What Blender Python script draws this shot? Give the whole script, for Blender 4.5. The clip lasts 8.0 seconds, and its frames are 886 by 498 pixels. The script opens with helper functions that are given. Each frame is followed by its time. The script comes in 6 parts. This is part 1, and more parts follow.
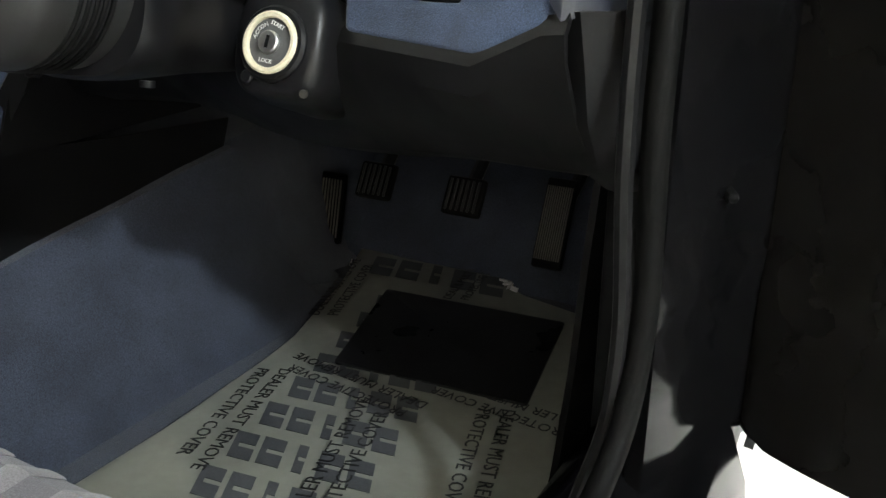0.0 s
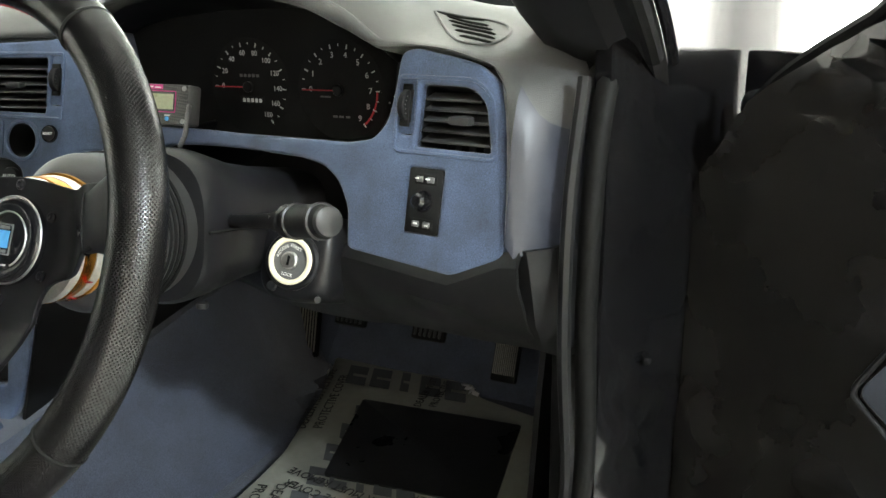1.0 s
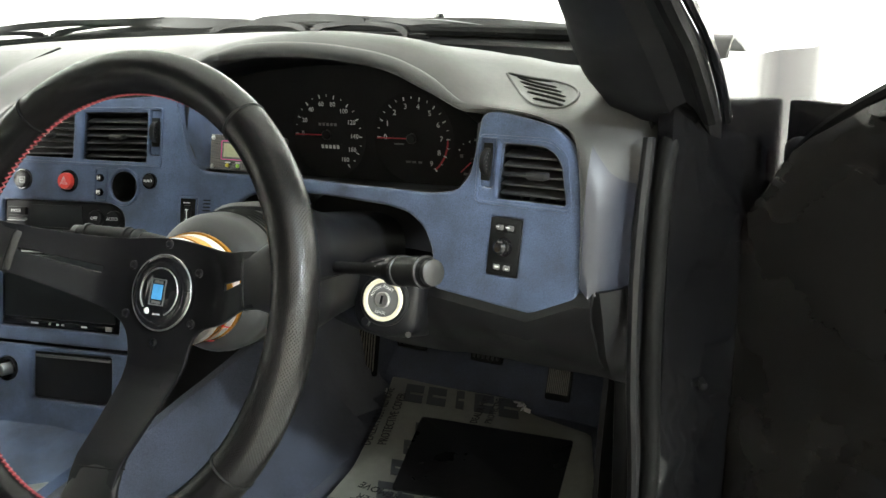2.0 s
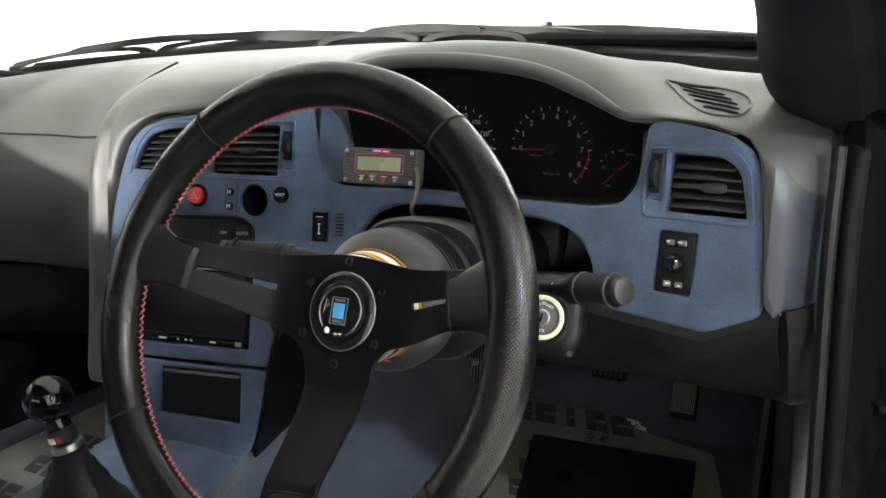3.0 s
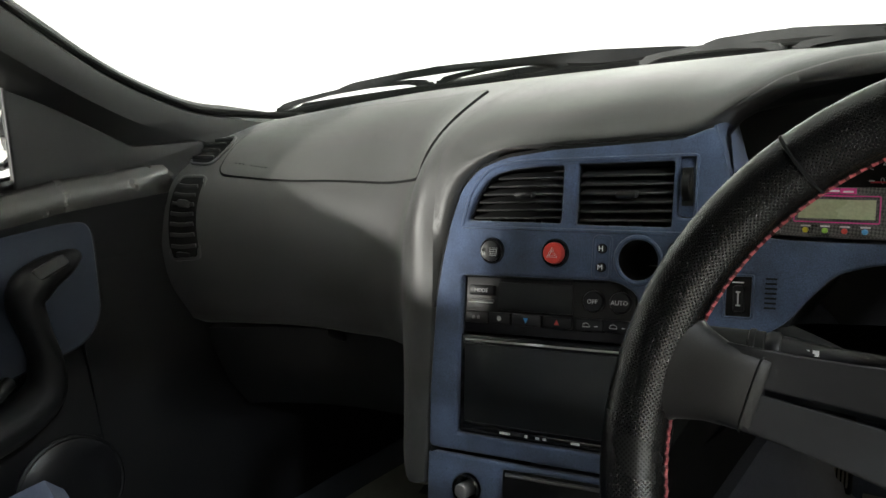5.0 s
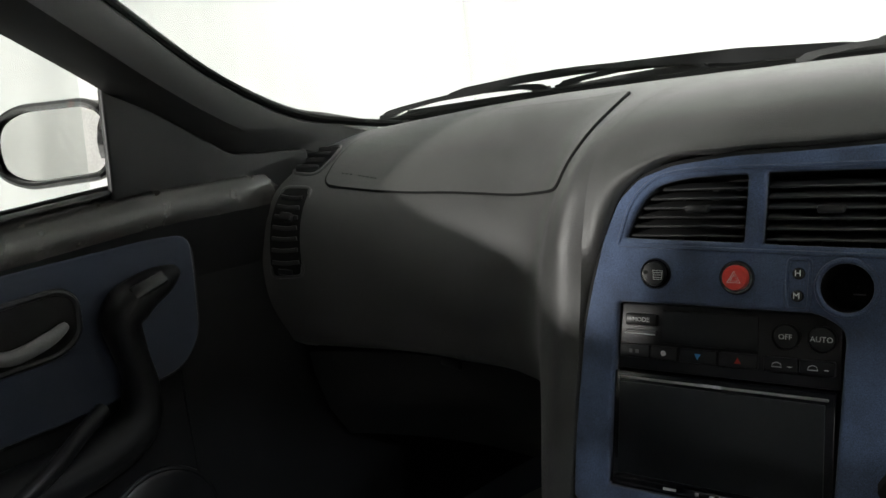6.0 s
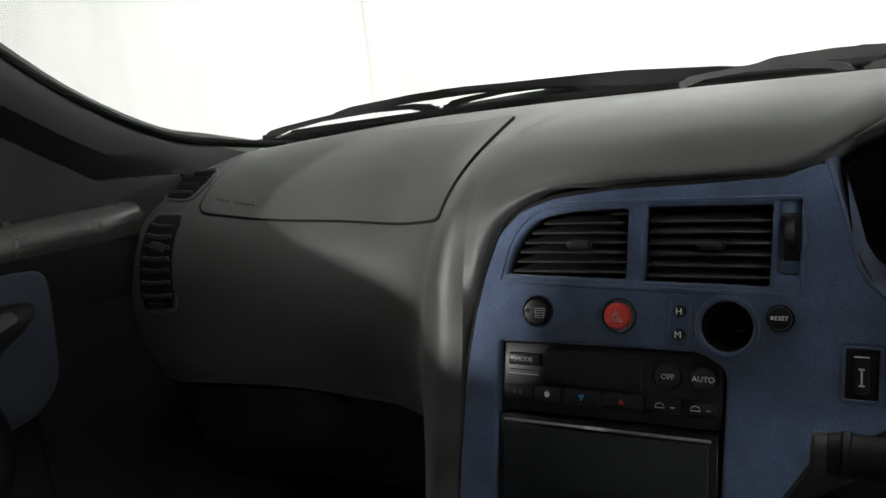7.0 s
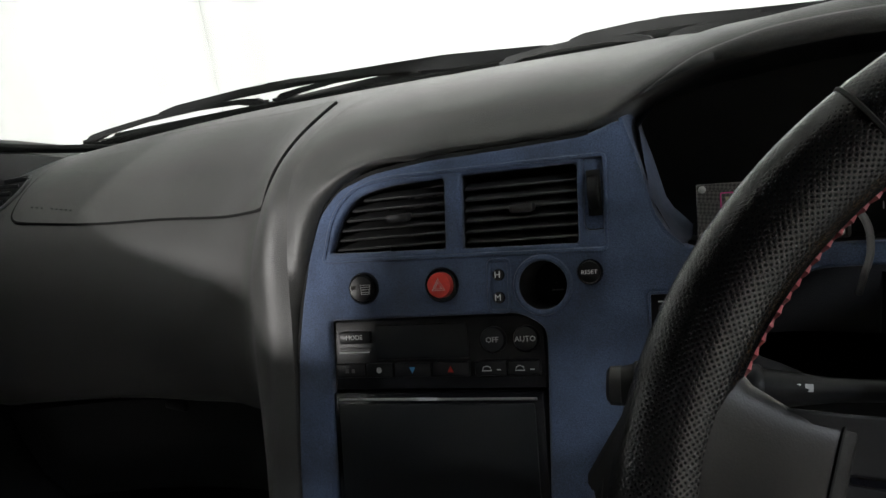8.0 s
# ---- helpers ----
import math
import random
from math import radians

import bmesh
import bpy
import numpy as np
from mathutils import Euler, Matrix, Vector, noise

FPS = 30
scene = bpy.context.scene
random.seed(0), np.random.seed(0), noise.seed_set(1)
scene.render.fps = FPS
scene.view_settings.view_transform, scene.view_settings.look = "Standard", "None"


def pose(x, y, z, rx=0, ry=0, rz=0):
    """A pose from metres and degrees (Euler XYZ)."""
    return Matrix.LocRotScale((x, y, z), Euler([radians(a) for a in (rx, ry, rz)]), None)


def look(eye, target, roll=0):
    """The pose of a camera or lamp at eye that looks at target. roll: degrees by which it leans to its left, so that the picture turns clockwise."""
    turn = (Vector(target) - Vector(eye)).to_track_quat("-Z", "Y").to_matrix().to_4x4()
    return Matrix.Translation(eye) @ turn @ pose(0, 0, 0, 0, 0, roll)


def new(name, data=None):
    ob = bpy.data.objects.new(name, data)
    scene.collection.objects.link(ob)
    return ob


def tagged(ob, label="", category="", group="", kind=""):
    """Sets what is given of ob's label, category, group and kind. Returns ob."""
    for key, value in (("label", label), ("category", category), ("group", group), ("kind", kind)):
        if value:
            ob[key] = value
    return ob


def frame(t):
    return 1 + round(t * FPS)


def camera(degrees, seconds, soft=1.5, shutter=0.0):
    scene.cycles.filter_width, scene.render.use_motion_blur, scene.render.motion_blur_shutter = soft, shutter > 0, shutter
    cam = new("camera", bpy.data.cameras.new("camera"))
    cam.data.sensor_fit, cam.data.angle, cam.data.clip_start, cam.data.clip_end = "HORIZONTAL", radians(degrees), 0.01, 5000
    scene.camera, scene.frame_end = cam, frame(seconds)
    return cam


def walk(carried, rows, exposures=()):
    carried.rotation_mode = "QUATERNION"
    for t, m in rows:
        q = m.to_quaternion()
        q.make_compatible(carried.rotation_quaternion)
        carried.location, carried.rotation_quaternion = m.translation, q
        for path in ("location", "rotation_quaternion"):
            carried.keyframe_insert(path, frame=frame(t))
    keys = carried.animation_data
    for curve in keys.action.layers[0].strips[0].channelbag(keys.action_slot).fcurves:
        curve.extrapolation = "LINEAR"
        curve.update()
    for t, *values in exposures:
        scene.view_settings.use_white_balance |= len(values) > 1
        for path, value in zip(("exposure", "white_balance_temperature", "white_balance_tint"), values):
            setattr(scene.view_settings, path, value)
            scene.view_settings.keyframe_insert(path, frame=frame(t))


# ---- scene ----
cam = camera(55.6, 8.0)
EXPOSURES = [(0.0, -0.05, 6600, 9), (0.5, 0.05, 6600, 8), (1.0, 0.55, 6650, 7), (2.5, 0.36, 6650, 7), (3.0, 0.14, 6650, 7), (3.5, 0.26, 6650, 7), (4.0, 0.1, 6650, 7), (4.5, -0.12, 6650, 8), (5.8, -1.15, 6550, 10), (6.5, -1.25, 6500, 12), (8.0, -1.3, 6450, 13)]
PATH = [
    (0, (0.822, -0.224, 0.749), (-0.103, 1.406, 0.049), 0.1),
    (0.5, (0.822, -0.257, 0.783), (-0.041, 1.44, 0.169), -0.2),
    (1, (0.862, -0.354, 0.905), (0.029, 1.368, 0.323), -0.9),
    (1.2, (0.88, -0.385, 0.945), (0.041, 1.337, 0.368), -0.6),
    (2.3, (0.826, -0.455, 0.967), (-0.084, 1.237, 0.411), -2.9),
    (2.5, (0.809, -0.461, 0.972), (-0.125, 1.218, 0.418), -3.2),
    (3, (0.741, -0.469, 0.963), (-0.25, 1.184, 0.429), -3.1),
    (3.5, (0.671, -0.444, 0.947), (-0.36, 1.188, 0.427), -2.9),
    (4, (0.579, -0.407, 0.95), (-0.555, 1.159, 0.438), -3.9),
    (4.5, (0.49, -0.388, 0.939), (-0.771, 1.093, 0.476), -4.7),
    (4.7, (0.449, -0.394, 0.94), (-0.849, 1.067, 0.517), -5.4),
    (5.8, (0.277, -0.375, 0.968), (-1.105, 1.008, 0.546), -7.2),
    (6, (0.255, -0.36, 0.935), (-1.184, 0.982, 0.575), -6.4),
    (6.5, (0.224, -0.335, 0.942), (-1.251, 0.961, 0.567), -5.4),
    (7, (0.244, -0.304, 0.951), (-1.034, 1.19, 0.584), -6.1),
    (7.5, (0.263, -0.29, 0.949), (-0.83, 1.34, 0.567), -7.8),
    (8, (0.275, -0.284, 0.922), (-0.748, 1.388, 0.527), -8.8),
]
walk(cam, [(t, look(eye, target, roll)) for t, eye, target, roll in PATH],
     exposures=EXPOSURES)

# ---- world and lights ----
world = bpy.data.worlds.new("world")
scene.world = world
world.use_nodes = True
world.node_tree.nodes["Background"].inputs["Color"].default_value = (0.9, 0.95, 1.0, 1)
world.node_tree.nodes["Background"].inputs["Strength"].default_value = 0.05


def lamp(place, target, size, power, colour):
    data = bpy.data.lights.new("panel_lamp", "AREA")
    data.shape, data.size, data.size_y, data.energy, data.color = "RECTANGLE", size[0], size[1], power, colour
    ob = new("panel_lamp", data)
    ob.matrix_world = look(place, target)
    return ob


RIGHT_LAMP, LEFT_LAMP = (3.8, -1.4, 2.8), (-2.5, -3.5, 1.33)
# added out of view: curtain wash, the right one stronger to brighten the dash top
FRONT_FILLS = [(-2.5, 3.2, 2.75), (2.5, 3.2, 2.75)]
# added out of view: warm fill off the curtains for the footwell
REAR_FILL = (2.2, -3.6, 2.75)
SIDE_FILL = (3.5, 0.6, 2.75)
lamp(RIGHT_LAMP, (0.4, 0.2, 0.5), (0.24, 0.2), 130, (0.82, 0.92, 1.0))
lamp(LEFT_LAMP, (-0.4, 0.4, 0.8), (0.15, 0.10), 540, (1.0, 0.99, 0.94))
for spot, power in zip(FRONT_FILLS, (112, 560)):
    lamp(spot, (spot[0] * 1.1, 4.5, 0.9), (1.8, 0.5), power, (0.995, 1.0, 0.98))
lamp(REAR_FILL, (3.0, -4.9, 0.6), (1.8, 0.5), 130, (1.0, 0.92, 0.76))
lamp(SIDE_FILL, (4.6, 0.7, 0.9), (1.8, 0.5), 70, (1.0, 0.93, 0.78))


# ---- materials ----
def stuff_of(name, colour, rough=0.5, metal=0.0, grain=400.0, spread=0.12, bump=0.08, patch=9.0, patchy=0.15,
             pattern="noise", coat=0.0, sheen=0.0, rough_vary=0.1, random_tint=0.0, transmission=0.0, second=None, spec=0.5, scatter=1.0):
    """A surface with fine grain and relief, and with broad patches of wear."""
    m = bpy.data.materials.new(name)
    m.use_nodes = True
    n, l = m.node_tree.nodes, m.node_tree.links
    b = n["Principled BSDF"]
    co = n.new("ShaderNodeTexCoord")
    fine = n.new("ShaderNodeTexVoronoi" if pattern == "pebble" else "ShaderNodeTexNoise")
    fine.inputs["Scale"].default_value = grain
    if pattern == "pebble":
        fine.inputs["Randomness"].default_value = scatter
    broad = n.new("ShaderNodeTexNoise")
    broad.inputs["Scale"].default_value, broad.inputs["Detail"].default_value = patch, 6
    for tex in (fine, broad):
        l.new(co.outputs["Object"], tex.inputs["Vector"])
    height = fine.outputs["Distance"] if pattern == "pebble" else fine.outputs["Fac"]
    ramp = n.new("ShaderNodeMapRange")
    ramp.inputs["From Min"].default_value, ramp.inputs["From Max"].default_value = 0.25, 0.75
    ramp.inputs["To Min"].default_value, ramp.inputs["To Max"].default_value = 1 - spread, 1 + spread
    l.new(height, ramp.inputs["Value"])
    wide = n.new("ShaderNodeMapRange")
    wide.inputs["From Min"].default_value, wide.inputs["From Max"].default_value = 0.3, 0.7
    wide.inputs["To Min"].default_value, wide.inputs["To Max"].default_value = 1 - patchy, 1 + patchy
    l.new(broad.outputs["Fac"], wide.inputs["Value"])
    times = n.new("ShaderNodeMath")
    times.operation = "MULTIPLY"
    l.new(ramp.outputs["Result"], times.inputs[0])
    l.new(wide.outputs["Result"], times.inputs[1])
    tint = n.new("ShaderNodeVectorMath")
    tint.operation = "SCALE"
    if second:
        mix = n.new("ShaderNodeMix")
        mix.data_type = "RGBA"
        mix.inputs["A"].default_value, mix.inputs["B"].default_value = (*colour, 1), (*second, 1)
        l.new(broad.outputs["Fac"], mix.inputs["Factor"])
        l.new(mix.outputs["Result"], tint.inputs[0])
    else:
        tint.inputs[0].default_value = colour
    l.new(times.outputs[0], tint.inputs["Scale"])
    l.new(tint.outputs["Vector"], b.inputs["Base Color"])
    r = n.new("ShaderNodeMapRange")
    r.inputs["From Min"].default_value, r.inputs["From Max"].default_value = 0.3, 0.7
    r.inputs["To Min"].default_value, r.inputs["To Max"].default_value = max(0.0, rough - rough_vary), min(1.0, rough + rough_vary)
    l.new(broad.outputs["Fac"], r.inputs["Value"])
    l.new(r.outputs["Result"], b.inputs["Roughness"])
    b.inputs["Metallic"].default_value = metal
    b.inputs["Specular IOR Level"].default_value = spec
    b.inputs["Coat Weight"].default_value = coat
    b.inputs["Sheen Weight"].default_value = sheen
    b.inputs["Transmission Weight"].default_value = transmission
    if bump:
        bp = n.new("ShaderNodeBump")
        bp.inputs["Strength"].default_value, bp.inputs["Distance"].default_value = bump, 0.001
        l.new(height, bp.inputs["Height"])
        l.new(bp.outputs["Normal"], b.inputs["Normal"])
    return m


def glowing(name, colour, strength):
    m = bpy.data.materials.new(name)
    m.use_nodes = True
    b = m.node_tree.nodes["Principled BSDF"]
    b.inputs["Base Color"].default_value = (*colour, 1)
    b.inputs["Emission Color"].default_value, b.inputs["Emission Strength"].default_value = (*colour, 1), strength
    return m


def clear_glass(name):
    m = bpy.data.materials.new(name)
    m.use_nodes = True
    n, l = m.node_tree.nodes, m.node_tree.links
    n.remove(n["Principled BSDF"])
    clear, gloss, mix, fres = (n.new("ShaderNode" + k) for k in ("BsdfTransparent", "BsdfGlossy", "MixShader", "Value"))
    clear.inputs["Color"].default_value = (0.93, 0.95, 0.94, 1)
    gloss.inputs["Roughness"].default_value = 0.01
    fres.outputs[0].default_value = 0.05
    l.new(fres.outputs[0], mix.inputs[0])
    l.new(clear.outputs[0], mix.inputs[1])
    l.new(gloss.outputs[0], mix.inputs[2])
    l.new(mix.outputs[0], n["Material Output"].inputs["Surface"])
    return m


def perforated(name, colour, across, round_):
    """Leather with staggered rows of tiny holes; across and round_: holes along and round the rim."""
    m = stuff_of(name, colour, 0.25, grain=700, spread=0.1, bump=0.0, patch=14, patchy=0.12, rough_vary=0.04)
    n, l = m.node_tree.nodes, m.node_tree.links
    co, place = n.new("ShaderNodeTexCoord"), n.new("ShaderNodeMapping")
    place.inputs["Scale"].default_value = (across, round_, 1)
    place.inputs["Rotation"].default_value = (0, 0, radians(45))
    holes, depth, bump = n.new("ShaderNodeTexVoronoi"), n.new("ShaderNodeMapRange"), n.new("ShaderNodeBump")
    holes.voronoi_dimensions = "2D"
    holes.inputs["Scale"].default_value, holes.inputs["Randomness"].default_value = 1.0, 0.12
    depth.inputs["From Min"].default_value, depth.inputs["From Max"].default_value = 0.12, 0.42
    bump.inputs["Strength"].default_value, bump.inputs["Distance"].default_value = 0.16, 0.001
    l.new(co.outputs["UV"], place.inputs["Vector"])
    l.new(place.outputs["Vector"], holes.inputs["Vector"])
    l.new(holes.outputs["Distance"], depth.inputs["Value"])
    l.new(depth.outputs["Result"], bump.inputs["Height"])
    l.new(bump.outputs["Normal"], n["Principled BSDF"].inputs["Normal"])
    shine = n.new("ShaderNodeMapRange")
    shine.inputs["To Min"].default_value, shine.inputs["To Max"].default_value = 0.10, 0.40
    l.new(depth.outputs["Result"], shine.inputs["Value"])
    l.new(shine.outputs["Result"], n["Principled BSDF"].inputs["Specular IOR Level"])
    return m


def woven(name):
    """Printed carbon weave: a fine slanted check of two dark greys."""
    m = stuff_of(name, (0.03, 0.03, 0.03), 0.33, bump=0.0)
    n, l = m.node_tree.nodes, m.node_tree.links
    co, place, check = n.new("ShaderNodeTexCoord"), n.new("ShaderNodeMapping"), n.new("ShaderNodeTexChecker")
    place.inputs["Rotation"].default_value = (0, radians(40), 0)
    check.inputs["Scale"].default_value = 480.0
    check.inputs["Color1"].default_value, check.inputs["Color2"].default_value = (0.085, 0.085, 0.08, 1), (0.02, 0.02, 0.02, 1)
    l.new(co.outputs["Object"], place.inputs["Vector"])
    l.new(place.outputs["Vector"], check.inputs["Vector"])
    l.new(check.outputs["Color"], n["Principled BSDF"].inputs["Base Color"])
    return m


DASH = stuff_of("dash_vinyl", (0.023, 0.023, 0.022), 0.46, spec=0.64, sheen=0.17, grain=1100, spread=0.25, bump=0.25, patchy=0.2, pattern="pebble", patch=5)
TRIM = stuff_of("black_plastic", (0.006, 0.006, 0.0065), 0.5, grain=900, spread=0.15, bump=0.12, spec=0.22)
GLOSS = stuff_of("gloss_black_plastic", (0.008, 0.008, 0.009), 0.14, bump=0.0, rough_vary=0.06)
SATIN = stuff_of("satin_black", (0.008, 0.008, 0.009), 0.36, grain=700, bump=0.04, spec=0.26)
LOUVRE = stuff_of("grey_black_louvre", (0.022, 0.022, 0.022), 0.42, grain=800, bump=0.08, spec=0.4)
# dash end: the bluish light reflected there is put into the base colour
END = stuff_of("blue_lit_plastic", (0.020, 0.023, 0.033), 0.38, grain=900, bump=0.05, spec=0.4)
HEEL = stuff_of("heel_rubber", (0.016, 0.016, 0.017), 0.34, grain=120, bump=0.10, spread=0.2, rough_vary=0.1)
DOOR_VINYL = stuff_of("glossy_door_vinyl", (0.007, 0.0065, 0.006), 0.27, grain=500, bump=0.06, spec=0.45, rough_vary=0.06)
BALL = stuff_of("polished_knob", (0.006, 0.006, 0.006), 0.05, bump=0.0, rough_vary=0.02)
DARK = stuff_of("dark_recess", (0.006, 0.006, 0.006), 0.8, bump=0.05, spec=0.2)
BLUE = stuff_of("blue_suede", (0.043, 0.064, 0.116), 0.92, grain=1100, spread=0.5, bump=0.5, patch=26, patchy=0.38, sheen=0.16, rough_vary=0.05)
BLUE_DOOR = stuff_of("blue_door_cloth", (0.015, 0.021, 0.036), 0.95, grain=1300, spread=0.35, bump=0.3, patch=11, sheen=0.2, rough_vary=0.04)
CARPET = stuff_of("blue_carpet", (0.042, 0.050, 0.073), 0.97, grain=700, spread=0.55, bump=0.9, patch=16, patchy=0.25, sheen=0.2, rough_vary=0.03)
UNDER = stuff_of("grey_under_carpet", (0.03, 0.029, 0.03), 0.97, grain=600, spread=0.5, bump=0.8, patch=12, rough_vary=0.03)
FILM = stuff_of("protective_film", (0.26, 0.26, 0.22), 0.34, grain=70, spread=0.06, bump=0.22, patch=9, patchy=0.14, rough_vary=0.06)
PRINT = stuff_of("black_print", (0.02, 0.02, 0.022), 0.5, bump=0.0)
LOGO = stuff_of("grey_print", (0.08, 0.083, 0.09), 0.5, bump=0.0)
RUBBER = stuff_of("black_rubber", (0.004, 0.004, 0.004), 0.6, grain=500, bump=0.15, spec=0.1)
# body paint again, darker and less reflective to dim reflections on post and sill
POST_PAINT = stuff_of("dim_reflection_black_paint", (0.004, 0.004, 0.0045), 0.16, bump=0.02, grain=60, rough_vary=0.02, spec=0.2)
PAINT = stuff_of("black_paint", (0.006, 0.006, 0.007), 0.12, bump=0.03, grain=90, coat=0.6, rough_vary=0.06)
LEATHER = stuff_of("perforated_leather", (0.007, 0.0067, 0.0067), 0.36, grain=1500, spread=0.3, bump=0.10, patch=25, patchy=0.25, rough_vary=0.05, spec=0.28)
RIM_LEATHER = perforated("perforated_rim_leather", (0.005, 0.0048, 0.0048), 600.0, 58.0)
SMOOTH_LEATHER = stuff_of("smooth_leather", (0.009, 0.009, 0.0095), 0.45, grain=900, bump=0.25, pattern="pebble", rough_vary=0.08, spec=0.35)
STITCH = stuff_of("red_thread", (0.24, 0.028, 0.034), 0.8, grain=900, bump=0.3, sheen=0.2)
SPOKE = stuff_of("black_anodised", (0.0045, 0.0045, 0.0055), 0.45, spec=0.14, grain=1200, bump=0.05)
CHROME = stuff_of("polished_metal", (0.75, 0.73, 0.68), 0.14, metal=1.0, bump=0.0, rough_vary=0.05)
STEEL = stuff_of("worn_steel", (0.45, 0.45, 0.44), 0.35, metal=1.0, bump=0.05)
GOLD = stuff_of("gold_anodised", (0.75, 0.36, 0.06), 0.3, metal=1.0, bump=0.0)
CREAM = stuff_of("cream_illuminated_ring", (0.72, 0.66, 0.5), 0.35, bump=0.0)
WHITE = stuff_of("white_print", (0.75, 0.75, 0.73), 0.5, bump=0.0)
GREY = stuff_of("grey_plastic", (0.10, 0.10, 0.10), 0.38, bump=0.05)
MARK = stuff_of("pale_print", (0.5, 0.5, 0.5), 0.5, bump=0.0)
RED = stuff_of("red_plastic", (0.5, 0.035, 0.025), 0.35, bump=0.03)
NEEDLE = stuff_of("needle_red", (0.42, 0.02, 0.03), 0.5, bump=0.0)
PINK = stuff_of("pink_print", (0.55, 0.03, 0.22), 0.4, bump=0.0)
BLUE_PRINT = stuff_of("light_blue_print", (0.07, 0.32, 0.65), 0.35, bump=0.0)
YELLOW = stuff_of("yellow_print", (0.6, 0.5, 0.04), 0.4, bump=0.0)
GREEN = stuff_of("green_print", (0.25, 0.5, 0.06), 0.4, bump=0.0)
LCD = stuff_of("lcd_glass", (0.32, 0.345, 0.22), 0.3, bump=0.0)
CARBON = woven("carbon_print")
SCREEN = stuff_of("dark_screen", (0.010, 0.011, 0.012), 0.36, bump=0.0, rough_vary=0.05, spec=0.25)
PILLAR = stuff_of("dark_pillar_vinyl", (0.018, 0.018, 0.018), 0.5, grain=1100, spread=0.25, bump=0.2, spec=0.3)
# pale rib colour carries the highlights on pedals in the dim footwell
PEDAL_RIB = stuff_of("highlit_pedal_rubber", (0.15, 0.142, 0.12), 0.7, grain=600, bump=0.1)
BELT = stuff_of("worn_satin_vinyl", (0.012, 0.011, 0.010), 0.25, grain=700, spread=0.3, bump=0.12, patch=40, patchy=0.3, rough_vary=0.03)
SLEEVE = stuff_of("brushed_silver", (0.82, 0.80, 0.74), 0.42, metal=0.85, grain=600, bump=0.05)
SEAT = stuff_of("grey_seat_fabric", (0.16, 0.155, 0.175), 0.95, grain=900, spread=0.3, bump=0.5, sheen=0.2, rough_vary=0.04)
SEAT_LIGHT = stuff_of("pale_seat_stripe", (0.25, 0.245, 0.26), 0.95, grain=900, spread=0.3, bump=0.5, sheen=0.2, rough_vary=0.04)
SEAT_BLUE = stuff_of("blue_seat_fabric", (0.07, 0.085, 0.13), 0.95, grain=900, spread=0.3, bump=0.5, sheen=0.2, rough_vary=0.04)
CURTAIN = stuff_of("white_curtain", (0.82, 0.82, 0.81), 0.9, grain=300, spread=0.03, bump=0.1, patch=0.9, patchy=0.05)
HEM = stuff_of("grey_hem", (0.42, 0.42, 0.40), 0.9, bump=0.1)
FLOOR = stuff_of("white_floor", (0.68, 0.68, 0.66), 0.45, grain=80, spread=0.06, bump=0.05, patch=1.3, patchy=0.12)
CEIL = stuff_of("ceiling_paint", (0.62, 0.62, 0.61), 0.9, grain=150, bump=0.05, patch=1.0)
GLASS = clear_glass("window_glass")
MIRROR = stuff_of("mirror_glass", (0.9, 0.9, 0.9), 0.02, metal=1.0, bump=0.0, rough_vary=0.02)
PANEL_GLOW = glowing("lamp_diffuser", (1.0, 0.98, 0.95), 6.0)


# ---- building helpers ----
def part(name, bm, material, parent=None, label="", smooth=True):
    """Links a bmesh (or a finished mesh) as one mesh object under a thing or a part."""
    if isinstance(bm, bmesh.types.BMesh):
        me = bpy.data.meshes.new(name)
        bmesh.ops.recalc_face_normals(bm, faces=bm.faces)
        bm.to_mesh(me)
        bm.free()
    else:
        me = bm
    if not me.materials:
        me.materials.append(material)
    if smooth:
        me.shade_smooth()
        me.set_sharp_from_angle(angle=radians(38))
    ob = new(name, me)
    ob.parent = parent
    if label:
        tagged(ob, label)
    return ob


def thing(name, label, category, group="", kind=""):
    ob = new(name)
    ob.empty_display_size = 0.02
    return tagged(ob, label, category, group, kind)


def catmull(points, count):
    """A smooth line of count points through the given ones."""
    p = np.array(points, float)
    n = len(p)
    t = np.linspace(0, n - 1, count)
    i = np.minimum(t.astype(int), n - 2)
    f = (t - i)[:, None]
    d = np.gradient(p, axis=0)
    a, b, da, db = p[i], p[i + 1], d[i], d[i + 1]
    return (2 * f**3 - 3 * f**2 + 1) * a + (f**3 - 2 * f**2 + f) * da + (3 * f**2 - 2 * f**3) * b + (f**3 - f**2) * db


def hermite(xs, rows, x):
    """The row at x between the rows given at xs, smoothly."""
    xs, rows = np.array(xs, float), np.array(rows, float)
    d = np.gradient(rows, xs, axis=0)
    i = int(np.clip(np.searchsorted(xs, x) - 1, 0, len(xs) - 2))
    h = xs[i + 1] - xs[i]
    f = (x - xs[i]) / h
    return ((2 * f**3 - 3 * f**2 + 1) * rows[i] + (f**3 - 2 * f**2 + f) * h * d[i]
            + (3 * f**2 - 2 * f**3) * rows[i + 1] + (f**3 - f**2) * h * d[i + 1])


